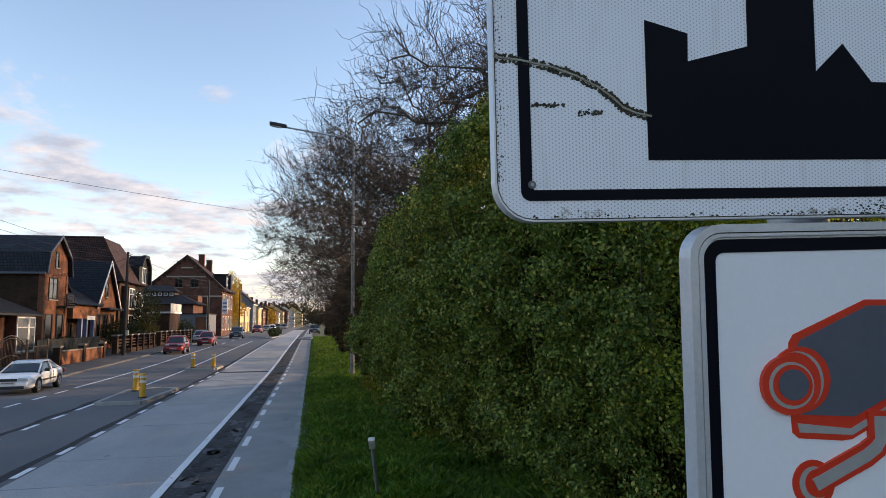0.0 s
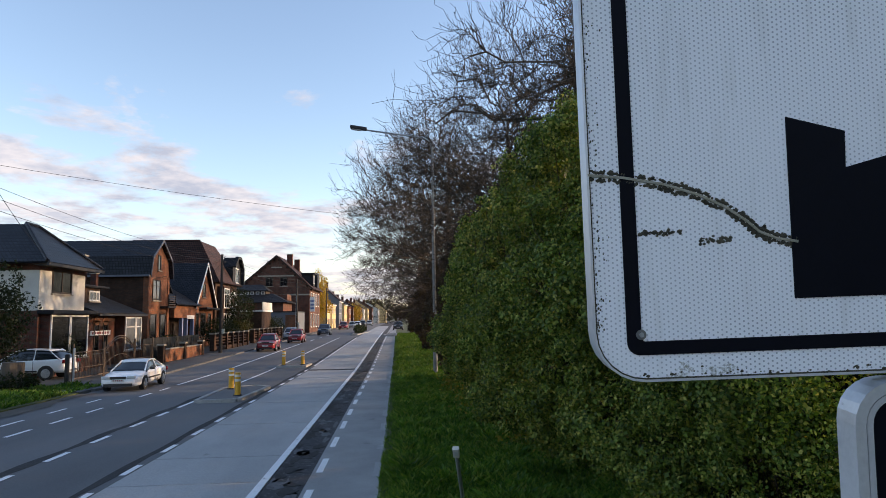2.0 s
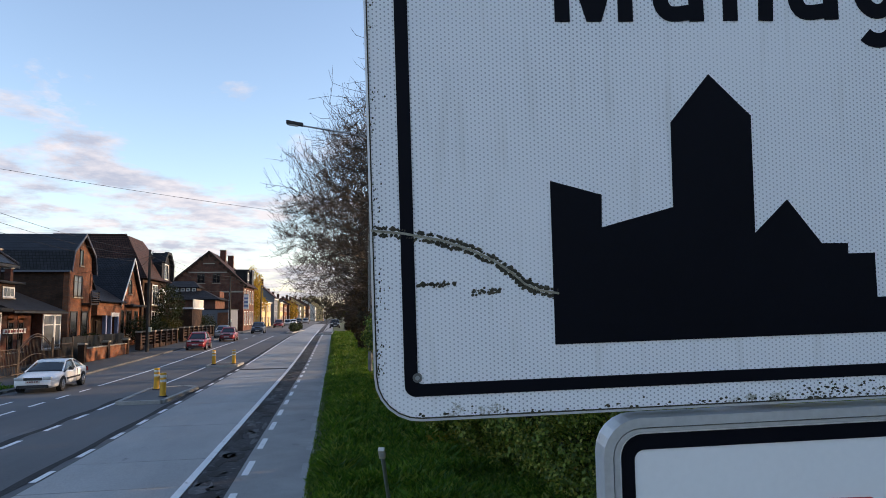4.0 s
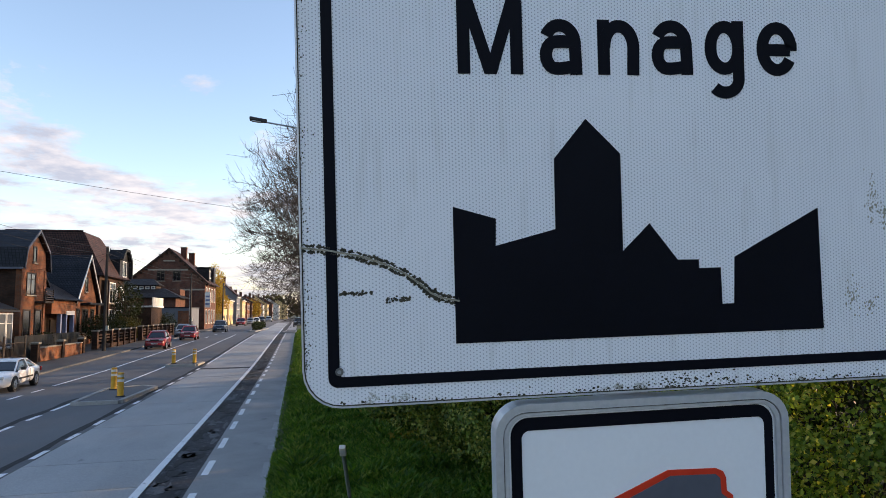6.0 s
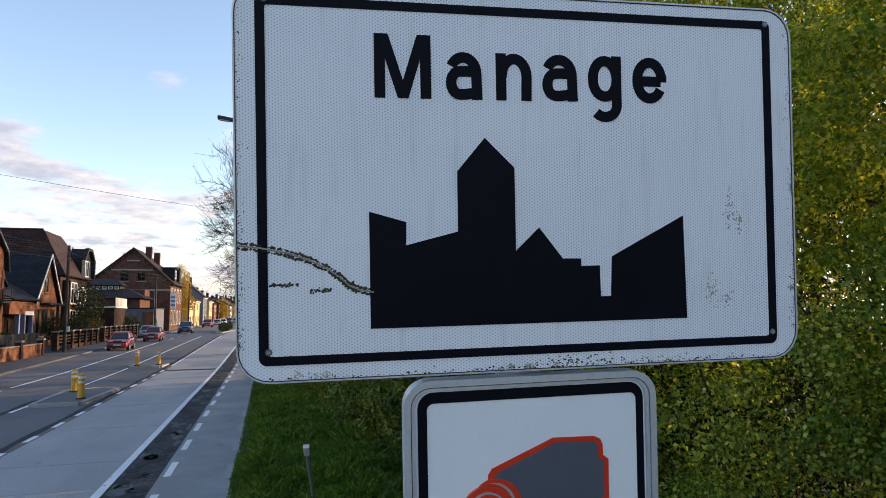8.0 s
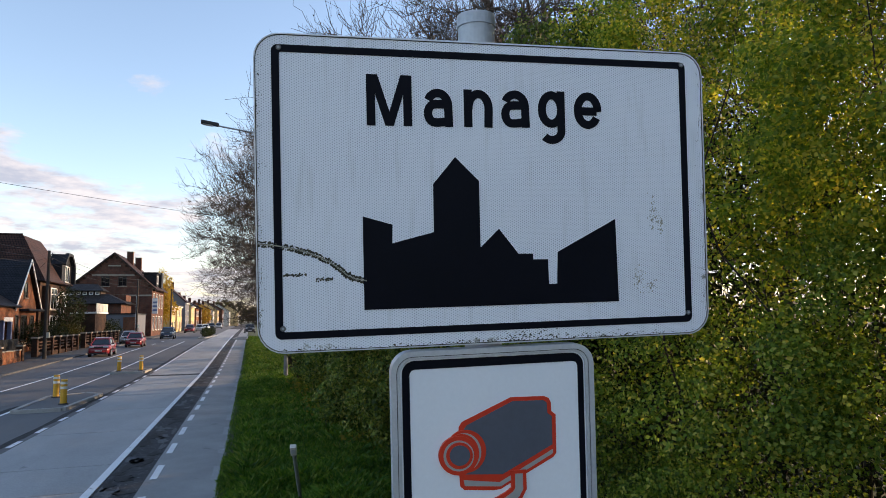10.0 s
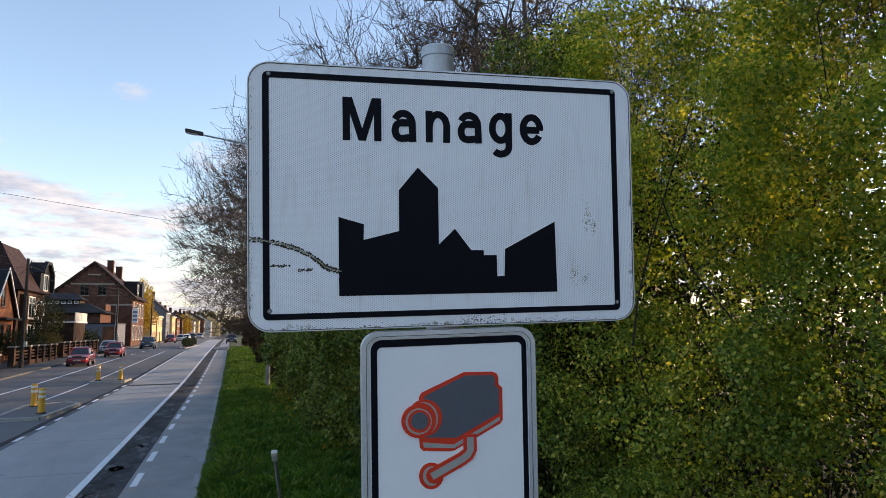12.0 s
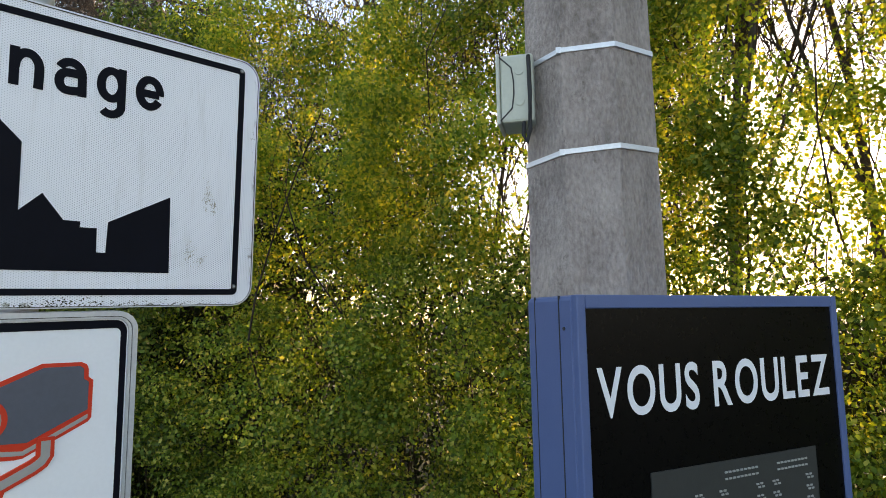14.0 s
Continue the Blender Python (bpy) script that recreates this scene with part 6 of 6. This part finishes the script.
def hedge_leaves(rng, y0, y1, count, size, deep, thin_top):
    """Leaves on the skins of many small round clumps, the outer ones hanging over the deeper; with the side each leaf faces."""
    k = min(size / 0.042, 1.5)
    clumps = int(count / 230)
    y = rng.uniform(y0, y1, clumps)
    z = 0.1 + (hedge_top(y) + 0.4) * rng.random(clumps) ** (1.1 if y1 < 9 else 1.0)
    c = np.stack([np.zeros(clumps), y, z], 1)
    bulge = 0.50 * cloud_noise(c, 0.9, 3) + 0.42 * cloud_noise(c, 2.2, 4) + 0.26 * cloud_noise(c, 5.0, 5)
    c[:, 0] = hedge_front(y, z) - bulge + rng.gamma(1.1, deep * 0.36, clumps)
    open_ = cloud_noise(c, 1.5, 7) + 0.6 * cloud_noise(c, 3.6, 8)
    keep = open_ > (-0.95 + thin_top * np.clip((z - 0.62 * hedge_top(y)) / 2.2, 0, 1.4) + 0.9 * np.exp(-z / 0.6))
    # past the post the hedge thins out into a screen of stems
    keep &= open_ > -1.2 + 0.52 * np.interp(y, (-4, 1.3, 2.6), (1, 1, 0)) * np.clip((z - 3.0) / 1.0, 0, 1)
    keep &= z < hedge_top(y) + 0.6 * cloud_noise(c, 1.3, 9)
    c = c[keep]
    rad = rng.uniform(0.13, 0.40, len(c)) * (0.6 + 0.4 * k)
    per = np.maximum(6, (rad / 0.27) ** 2 * 270 / (0.6 + 0.4 * k) ** 2).astype(int)
    i = np.repeat(np.arange(len(c)), per)
    # sprays of four or five leaves share one direction
    spray = np.repeat(rng.normal(size=(len(i) // 4 + 1, 3)), 4, 0)[: len(i)] + rng.normal(size=(len(i), 3)) * 0.32
    spray += (-0.45, -0.12, 0.30)
    spray /= np.linalg.norm(spray, axis=1, keepdims=True)
    reach = rad[i] * rng.uniform(0.45, 1.08, len(i)) * (1 + 0.38 * cloud_noise(spray * 2.5 + c[i], 2.0, 11))
    p = c[i] + spray * reach[:, None] * (0.9, 1.15, 0.85)
    p[:, 2] = np.maximum(p[:, 2], 0.06)
    pick = np.sort(rng.permutation(len(p))[:count])
    return p[pick], spray[pick]


def shrub(y0, y1, count, size, deep, thin_top, material, label, seed):
    r = np.random.default_rng(seed)
    t = thing("hedge_shrub", label, "shrub", (float(hedge_front(y0, 0.5)) + 0.9, (y0 + y1) / 2, 0.05), 0, "hedge along the verge")
    org = np.array(t.matrix_world.translation)
    leaf, facing = hedge_leaves(r, y0 - 0.2, y1 + 0.2, count, size, deep, thin_top)
    # near leaves above about 3.3 m take the colour that paints the backlight
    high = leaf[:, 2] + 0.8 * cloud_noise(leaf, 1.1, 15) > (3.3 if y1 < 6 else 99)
    for name, some, look_ in (("foliage", ~high, material), ("backlit_foliage", high, "fresh")):
        if some.any():
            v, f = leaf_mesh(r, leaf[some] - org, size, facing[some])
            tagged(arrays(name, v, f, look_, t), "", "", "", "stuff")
    # stems and twigs
    n = int((y1 - y0) * (12 if y1 < 13 else 7))
    yy = r.uniform(y0, y1, n)
    base = np.stack([hedge_front(yy, np.full(n, 0.3)) + r.uniform(0.2, 1.6, n), yy, np.zeros(n)], 1)
    seg0, seg1, ra, rb = [], [], [], []
    for i in range(n):
        p, d, rad = base[i].copy(), np.array([r.normal(0.02, 0.12), r.normal(0, 0.25), 1.0]), r.uniform(0.009, 0.026)
        h = hedge_top(yy[i]) * r.uniform(0.6, 1.12)
        for _ in range(14):
            if p[2] > h:
                break
            q = p + d / np.linalg.norm(d) * 0.62
            q[0] = max(q[0], float(hedge_front(q[1], q[2])) - 0.3)
            seg0.append(p), seg1.append(q), ra.append(rad), rb.append(rad * 0.86)
            if r.random() < 0.85:
                s = d * 0.5 + r.normal(size=3) * (0.75, 0.75, 0.45)
                s /= np.linalg.norm(s)
                e = q + s * r.uniform(0.4, 0.95)
                e[0] = max(e[0], float(hedge_front(e[1], e[2])) - 0.4)
                seg0.append(q), seg1.append(e), ra.append(rad * 0.45), rb.append(0.0025)
                e2 = e + (s + r.normal(size=3) * 0.6) * 0.35
                e2[0] = max(e2[0], float(hedge_front(e2[1], e2[2])) - 0.45)
                seg0.append(e), seg1.append(e2), ra.append(0.0035), rb.append(0.0018)
            p, rad = q, rad * 0.88
            d = d * (0.9, 0.9, 1.0) + r.normal(size=3) * (0.16, 0.16, 0.0)
    v, f = tubes(np.array(seg0) - org, np.array(seg1) - org, np.array(ra), np.array(rb), 3)
    tagged(arrays("stem_mass", v, f, "twig", t), "", "", "", "stuff")


GREEN = "dense leafy hedge shrub with small fresh green leaves"
for y0, y1, n, s, deep, thin, seed in ((-7.5, -4.2, 60000, 0.052, 1.1, 0.5, 21), (-4.2, -1.6, 80000, 0.045, 1.1, 0.45, 22), (-1.6, 0.6, 90000, 0.042, 1.0, 0.35, 23), (0.6, 2.8, 90000, 0.042, 1.0, 0.3, 24),
                                       (2.8, 5.4, 90000, 0.044, 1.0, 0.15, 25), (5.4, 8.4, 80000, 0.054, 0.9, 0.1, 26), (8.4, 12.0, 66000, 0.068, 0.9, 0.2, 27), (12.0, 16.5, 56000, 0.082, 0.8, 0.25, 28),
                                       (16.5, 22.0, 48000, 0.095, 0.8, 0.4, 29), (22.0, 28.5, 40000, 0.095, 0.8, 0.6, 30)):
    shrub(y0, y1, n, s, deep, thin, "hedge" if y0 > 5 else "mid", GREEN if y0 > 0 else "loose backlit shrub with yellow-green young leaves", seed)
for y0, y1, n, s, seed in ((28.5, 38, 22000, 0.11, 31), (38, 52, 20000, 0.14, 32), (52, 72, 16000, 0.19, 33), (72, 105, 12000, 0.26, 34)):
    shrub(y0, y1, n, s, 1.2, 0.5, "brown", "brownish shrub mass with sparse young leaves", seed)


# filler leaves that close gaps behind the hedge; shade is put into their dark colour
def understory(y0, y1, count, seed):
    r = np.random.default_rng(seed)
    t = thing("undergrowth", "undergrowth behind the hedge, leaves coloured dark for shade", "shrub", (5.6, (y0 + y1) / 2, 0.05), 0, "undergrowth")
    y = r.uniform(y0, y1, count)
    p = np.stack([hedge_front(y, np.full(count, 1.0)) + r.uniform(0.8, 2.9, count), y, r.random(count) * 6.2 + 0.1], 1)
    p = p[p[:, 2] < np.interp(p[:, 1], (-4, 1.6, 3.0, 6.0), (3.4, 3.4, 4.6, 5.4)) + 0.9 * cloud_noise(p, 0.8, seed)]
    v, f = leaf_mesh(r, p - np.array(t.matrix_world.translation), 0.07 if y0 < 5 else 0.15)
    tagged(arrays("foliage", v, f, "shade_leaf", t), "", "", "", "stuff")
    bm = bmesh.new()
    for i in range(14):
        x_, y_ = r.uniform(-0.8, 0.8), r.uniform(y0, y1) - (y0 + y1) / 2
        rod((x_, y_, 0), (x_ + r.normal(0, 0.3), y_ + r.normal(0, 0.3), r.uniform(1.5, 3)), 0.02, 0.006, 5, bm)
    tagged(part("stem_mass", bm, "twig", t), "", "", "", "stuff")


for i in range(11):
    understory(-9 + 3.6 * i, -5.4 + 3.6 * i, 26000 if i < 4 else 18000 if i < 6 else 8000, 90 + i)


def grow(r, height, spread, lean, fork, low=2, fine=1):
    """The bars of a bare tree: trunk, limbs, boughs and fine twigs."""
    bars = []

    def limb(p, d, length, rad, level):
        steps = (7, 6, 4, 3, 2)[level]
        for i in range(steps):
            d = d + r.normal(size=3) * (0.04, 0.07, 0.10, 0.14, 0.16)[level] + np.array([0, 0, 0.05 + 0.03 * level])
            d = d / np.linalg.norm(d)
            q = p + d * length / steps
            bars.append((p, q, rad, rad * 0.86, level))
            p, rad = q, rad * 0.86
            if level < 4 and i >= (low, 1, 1, fine)[level]:
                for _ in range((fork, 2, 2, 2 if fork > 2 else 1)[level] if r.random() < 0.92 else 1):
                    s = d * (0.75, 0.7, 0.6, 0.6)[level] + r.normal(size=3) * spread * (1, 0.9, 0.8, 0.75)[level]
                    s[2] = abs(s[2]) * 0.8 + (0.1 if low > 1 else -0.05)
                    s += np.array(lean) * (0.25 if level < 2 else 0.1)
                    limb(p, s / np.linalg.norm(s), length * r.uniform(0.40, 0.56), rad * 0.58, level + 1)

    limb(np.zeros(3), np.array([lean[0] * 0.15, lean[1] * 0.15, 1.0]), height * 0.62, height * 0.0055, 0)
    return bars


def tree_mesh(seed, height, spread, lean, fork, buds, low, fine, thinnest):
    """The trunk, branch and bud meshes of one kind of bare tree, at the origin."""
    r = np.random.default_rng(seed)
    bars = grow(r, height, spread, lean, fork, low, fine)
    p0, p1 = np.array([b[0] for b in bars]), np.array([b[1] for b in bars])
    r0, r1 = np.array([b[2] for b in bars]), np.array([b[3] for b in bars])
    lv = np.array([b[4] for b in bars])
    thick, thin = lv < 2, lv >= 2
    r0[thin], r1[thin] = np.maximum(r0[thin], thinnest), np.maximum(r1[thin], thinnest * 0.7)
    a = tubes(p0[thick], p1[thick], r0[thick], r1[thick], 7)
    b = tubes(p0[thin], p1[thin], r0[thin], r1[thin], 3)
    ends = p1[lv >= 3]
    ends = ends[r.random(len(ends)) < buds]
    c = leaf_mesh(r, np.repeat(ends, 6, 0) + r.normal(0, 0.11, (6 * len(ends), 3)), 0.055)
    return a, b, c


def bare_tree(label, seed, height, spread, lean, fork, buds, bud_material, low=2, fine=1, thinnest=0.006):
    t = thing("bare_tree", label, "tree", (0, 0, 0), 0, "trees behind the hedge")
    a, b, c = tree_mesh(seed, height, spread, lean, fork, buds, low, fine, thinnest)
    arrays("trunk", *a, "bark", t)
    tagged(arrays("branchwork", *b, "twig", t), "", "", "", "stuff")
    tagged(arrays("bud_mass", *c, bud_material, t), "", "", "", "stuff")
    return t


def crown_tree(label, seed, height, radius, low=2.4):
    """A broad bare tree: limbs, boughs and twigs reach out from the trunk and fill one round crown down to head height."""
    r = np.random.default_rng(seed)
    t = thing("bare_tree", label, "tree", (0, 0, 0), 0, "trees behind the hedge")
    middle, half = np.array([0, 0, low + (height - low) * 0.47]), np.array([radius, radius, (height - low) * 0.52])

    def reach(n, inner):
        d = r.normal(size=(n, 3))
        d /= np.linalg.norm(d, axis=1, keepdims=True)
        k = 1 + 0.20 * cloud_noise(d, 2.2, seed) + 0.10 * cloud_noise(d, 6.0, seed + 1)
        return middle + d * (k * (inner + (1 - inner) * r.random(n) ** 0.6))[:, None] * half

    bars = [[], [], [], []]
    p, rad = np.zeros(3), 0.26
    joints = []
    for i in range(12):
        q = p + np.array([r.normal(0, 0.10), r.normal(0, 0.10), height * 0.062])
        bars[0].append((p, q, rad, rad * 0.9))
        p, rad = q, rad * 0.9
        if i > 1:
            joints.append((p, rad))

    def grow_to(ends, starts, level, steps, thick, thin, sag):
        at = np.array([s[0] for s in starts])
        new_joints = []
        for e in ends:
            gap = at - e
            cost = np.linalg.norm(gap, axis=1) + 1.2 * np.clip(gap[:, 2], 0, 9) * (level < 2) + 2.0 * np.clip(np.hypot(at[:, 0], at[:, 1]) - math.hypot(e[0], e[1]) + 0.6, 0, 9)
            s, sr = starts[int(np.argmin(cost))]
            r0 = min(thick, sr * 0.75)
            a = s
            n_ = steps
            for i in range(n_):
                f = (i + 1) / n_
                b = s + (e - s) * f + np.array([0, 0, sag * math.sin(f * math.pi)]) + (r.normal(size=3) * 0.05 * np.linalg.norm(e - s) if f < 1 else 0)
                rb = r0 + (thin - r0) * f
                bars[level].append((a, b, r0 + (thin - r0) * i / n_, rb))
                a = b
                new_joints.append((b, rb))
        return new_joints

    limbs = grow_to(reach(20, 0.45) * (0.72, 0.72, 1), joints, 0, 6, 0.12, 0.04, 0.5)
    boughs = grow_to(middle + (reach(int(3.7 * radius * radius), 0.25) - middle) * 0.9, limbs + joints, 1, 5, 0.042, 0.015, 0.2)
    sprigs = grow_to(reach(int(40 * radius * radius), 0.3), boughs, 2, 4, 0.016, 0.010, -0.12)
    hub = np.array([0, 0, low + 1.0])
    for i in r.permutation(len(sprigs))[: int(125 * radius * radius)]:
        a = sprigs[i][0]
        d = a - hub
        d = d / (np.linalg.norm(d) + 1e-6) + np.array([0, 0, 0.35]) + r.normal(size=3) * 0.55
        bars[3].append((a, a + d / np.linalg.norm(d) * r.uniform(0.25, 0.85), 0.010, 0.006))
    big, fine = bars[0] + bars[1], bars[2] + bars[3]
    col = lambda rows, k: np.array([b[k] for b in rows])
    arrays("trunk", *tubes(col(big, 0), col(big, 1), col(big, 2), col(big, 3), 6), "bark", t)
    tagged(arrays("branchwork", *tubes(col(fine, 0), col(fine, 1), col(fine, 2), col(fine, 3), 3), "twig", t), "", "", "", "stuff")
    tips = col(bars[3], 1)
    tips = np.concatenate([tips, 0.5 * (tips + col(bars[3], 0))])
    tips = tips[r.random(len(tips)) < 0.10]
    tagged(arrays("bud_mass", *leaf_mesh(r, tips + r.normal(0, 0.05, tips.shape), 0.085), "brown", t), "", "", "", "stuff")
    return t


TREE = "tall bare tree with fine dark twigs and first buds"
kinds = [crown_tree(TREE, 41, 18.0, 4.6, 5.0), crown_tree("broad bare tree hanging over the road edge, twigs budding", 42, 18.4, 7.9),
         bare_tree("slender young tree with yellow-green first leaves", 43, 10, 0.36, (0.0, 0, 0), 2, 0.55, "young")]
spots = [(8.0, 15.0, 0, 20, 0.95), (8.6, 21.0, 0, 70, 1.1), (7.6, 26.0, 1, 200, 0.98), (6.0, 35.5, 1, 300, 1.04), (2.9, 45.0, 1, 10, 1.02), (1.7, 56.5, 1, 130, 1.06),
         (2.6, 70.0, 1, 60, 0.9), (3.4, 85.0, 1, 200, 0.75), (9.5, 9.0, 0, 120, 0.75), (11.0, 29.0, 0, 150, 1.15)]
first = set()
for x, y, k, turn, size in spots:
    m = pose(x, y, gz(y) + 0.05, 0, 0, turn) @ Matrix.Diagonal((size, size, size, 1))
    if k not in first:
        kinds[k].matrix_world = m
        first.add(k)
    else:
        c = copy_thing(kinds[k], pose(x, y, gz(y) + 0.05, 0, 0, turn))
        c.scale = (size, size, size)
for x, y, turn, size in ((6.4, 0.35, 40, 1.35), (7.3, -0.9, 160, 1.5), (6.2, -1.5, 280, 1.1), (6.9, 1.5, 90, 1.2), (7.8, 0.7, 10, 1.6)):
    c = copy_thing(kinds[2], pose(x, y, 0.05, 0, 0, turn))
    c.scale = (size, size, size)
r = np.random.default_rng(8)
kinds[2].matrix_world = pose(6.2, 3.2, 0.05)
for i in range(9):
    c = copy_thing(kinds[2], pose(r.uniform(6.2, 11.5), -8.0 + 2.2 * i + r.uniform(-0.6, 0.6), 0.05, 0, 0, r.uniform(0, 360)))
    c.scale = [r.uniform(0.75, 1.05)] * 3

# ---- grass ----


def grass(name, label, rng, x0, x1, y0, y1, count, tall):
    n = count
    y = y0 + (y1 - y0) * rng.random(n)
    x = rng.uniform(x0, x1, n)
    x = np.minimum(x, hedge_front(y, 0.3 * np.ones(n)) + 0.6) if x1 > 0 else x
    tuft = 0.5 + 0.5 * np.clip(cloud_noise(np.stack([x, y, x * 0], 1), 1.6, 12) + 0.4, 0, 1.5)
    if x0 > -2:
        tuft *= np.clip((x + 1.02) / 0.5, 0.25, 1)
    z = np.array([gz(v) for v in y]) + 0.02
    p = np.stack([x, y, z], 1)
    d = rng.normal(size=(n, 3)) * 0.38
    d[:, 2] = 1.0
    h = (tall * tuft * rng.uniform(0.45, 1.2, n))[:, None]
    s = np.cross(d, rng.normal(size=(n, 3)))
    s /= np.linalg.norm(s, axis=1, keepdims=True)
    wide = (0.004 + 0.00035 * np.clip(y, 0, 80))[:, None] * 1.3
    bend = rng.normal(size=(n, 3)) * (0.3, 0.3, 0.0)
    v = np.stack([p - s * wide, p + s * wide, p + d * h * 0.6 + s * wide * 0.7, p + (d + bend) * h], 1)
    base = (np.arange(n) * 4)[:, None]
    f = np.concatenate([base + np.array([[0, 1, 2]]), base + np.array([[0, 2, 3]])])
    tagged(arrays(name, v.reshape(-1, 3), f, "grass"), label, "grass", "", "stuff")


rng = np.random.default_rng(17)
grass("grass", "lush uneven green grass of the verge", rng, -1.0, 3.2, 4.5, 14, 80000, 0.27)
grass("grass", "lush uneven green grass of the verge", rng, -1.0, 2.7, 14, 34, 52000, 0.24)
grass("grass", "lush uneven green grass of the verge", rng, -1.0, 2.2, 34, 95, 34000, 0.24)
grass("grass", "weedy tufts on the far verge", rng, -18.4, -14.4, 14, 31, 16000, 0.3)


def dry_litter(rng):
    n = 2600
    y = rng.uniform(13, 31, n)
    p = np.stack([hedge_front(y, np.full(n, 0.3)) - np.abs(rng.normal(0, 0.45, n)) - 0.1, y, 0.05 + rng.random(n) * 0.18], 1)
    v, f = leaf_mesh(rng, p, 0.11)
    tagged(arrays("leaf_litter", v, f, "young"), "yellowed weeds and dry leaves along the hedge foot", "leaves", "", "stuff")


dry_litter(rng)


def bush(name, label, x, y, rx, ry, h, count, size, material, seed, trunk=0.0):
    """A rounded, uneven garden bush or small tree crown on its stem."""
    r = np.random.default_rng(seed)
    t = thing(name, label, "tree" if trunk else "shrub", (x, y, gz(y) + 0.05))
    d = r.normal(size=(count, 3))
    d /= np.linalg.norm(d, axis=1, keepdims=True)
    k = 1 + 0.28 * cloud_noise(d * 2.0, 1.5, seed) + 0.12 * cloud_noise(d * 5, 1.5, seed + 1)
    p = d * (k * r.random(count) ** 0.28)[:, None] * (rx, ry, h / 2) + (0, 0, trunk + h / 2)
    p = p[(cloud_noise(p, 2.2, seed + 2) > -0.55) & (p[:, 2] > 0.03)]
    v, f = leaf_mesh(r, p, size)
    tagged(arrays("crown", v, f, material, t), "", "", "", "stuff")
    bm = rod((0, 0, 0), (0, 0, trunk + h * 0.35), 0.05 + 0.02 * trunk, 0.03, 8)
    for i in range(7):
        a = r.uniform(0, 6.28)
        rod((0, 0, trunk + h * 0.1), (rx * 0.6 * math.cos(a), ry * 0.6 * math.sin(a), trunk + h * r.uniform(0.3, 0.8)), 0.03, 0.01, 6, bm)
    part("trunk", bm, "bark", t)


bush("garden_tree", "half-leafed dark garden tree with drooping twigs", -20.8, 31.6, 2.4, 2.0, 5.4, 12000, 0.14, "dark_leaf", 51, 0.6)
bush("garden_bush", "dark garden bush beside the parked car", -20.4, 38.8, 1.2, 1.0, 2.4, 2600, 0.11, "dark_leaf", 52)
bush("garden_bush", "clipped dark hedge behind the low brick wall", -18.3, 50.2, 0.8, 3.8, 1.8, 5000, 0.11, "dark_leaf", 61)
bush("garden_bush", "clipped dark hedge behind the brick wall", -18.6, 66.5, 1.9, 3.4, 2.9, 6000, 0.13, "dark_leaf", 53)
bush("garden_tree", "dark evergreen tree before the arched house", -18.6, 73.5, 1.6, 1.6, 5.2, 4500, 0.16, "dark_leaf", 54, 1.0)
bush("garden_bush", "russet garden bush behind the wall", -17.9, 72.0, 1.4, 3.0, 2.4, 3600, 0.14, "olive", 55)
bush("garden_bush", "round green bush by the garage", -18.2, 89.0, 2.0, 2.2, 2.8, 3600, 0.16, "dark_leaf", 56)
bush("golden_tree", "sunlit tree in golden young leaf", -17.5, 131.0, 3.2, 3.2, 10.0, 7000, 0.32, "autumn", 57, 1.5)
bush("golden_tree", "sunlit russet tree by the houses", -14.2, 196.0, 2.6, 2.6, 5.5, 3000, 0.4, "autumn", 58, 1.0)
bush("island_bush", "low dark planting on the street island", -6.7, 103.0, 0.9, 8.0, 1.3, 3600, 0.18, "dark_leaf", 59)
bush("garden_bush", "weeds round the old tree stump", -17.9, 29.4, 1.2, 1.4, 0.8, 1800, 0.12, "dark_leaf", 60)
for i, (x, y) in enumerate(((-44, 92), (-47, 84))):
    bush("far_tree", "dark tree top rising behind the roofs", x, y, 2.6, 2.6, 7.0, 2600, 0.35, "dark_leaf", 70 + i, 6.5)
for i in range(16):
    bush("far_tree", "far wood at the end of the street", -22 + 5.2 * i + 3 * math.sin(i * 2.1), 340 + 17 * math.sin(i * 1.7), 5.5, 5, 10 + 2.5 * math.sin(i), 700, 1.2, "olive", 80 + i, 1)
# thicket added to close bright gaps low behind the hedge, coloured as shade
for i in range(12):
    bush("thicket_bush", "thicket deep in the wood behind the hedge, leaves coloured dark for shade", 13.5 + 1.6 * math.sin(i * 2.4), -22 + 4.0 * i, 2.0, 2.7, 3.5 + 0.6 * math.sin(i * 1.9), 3600, 0.17, "shade_leaf", 110 + i)
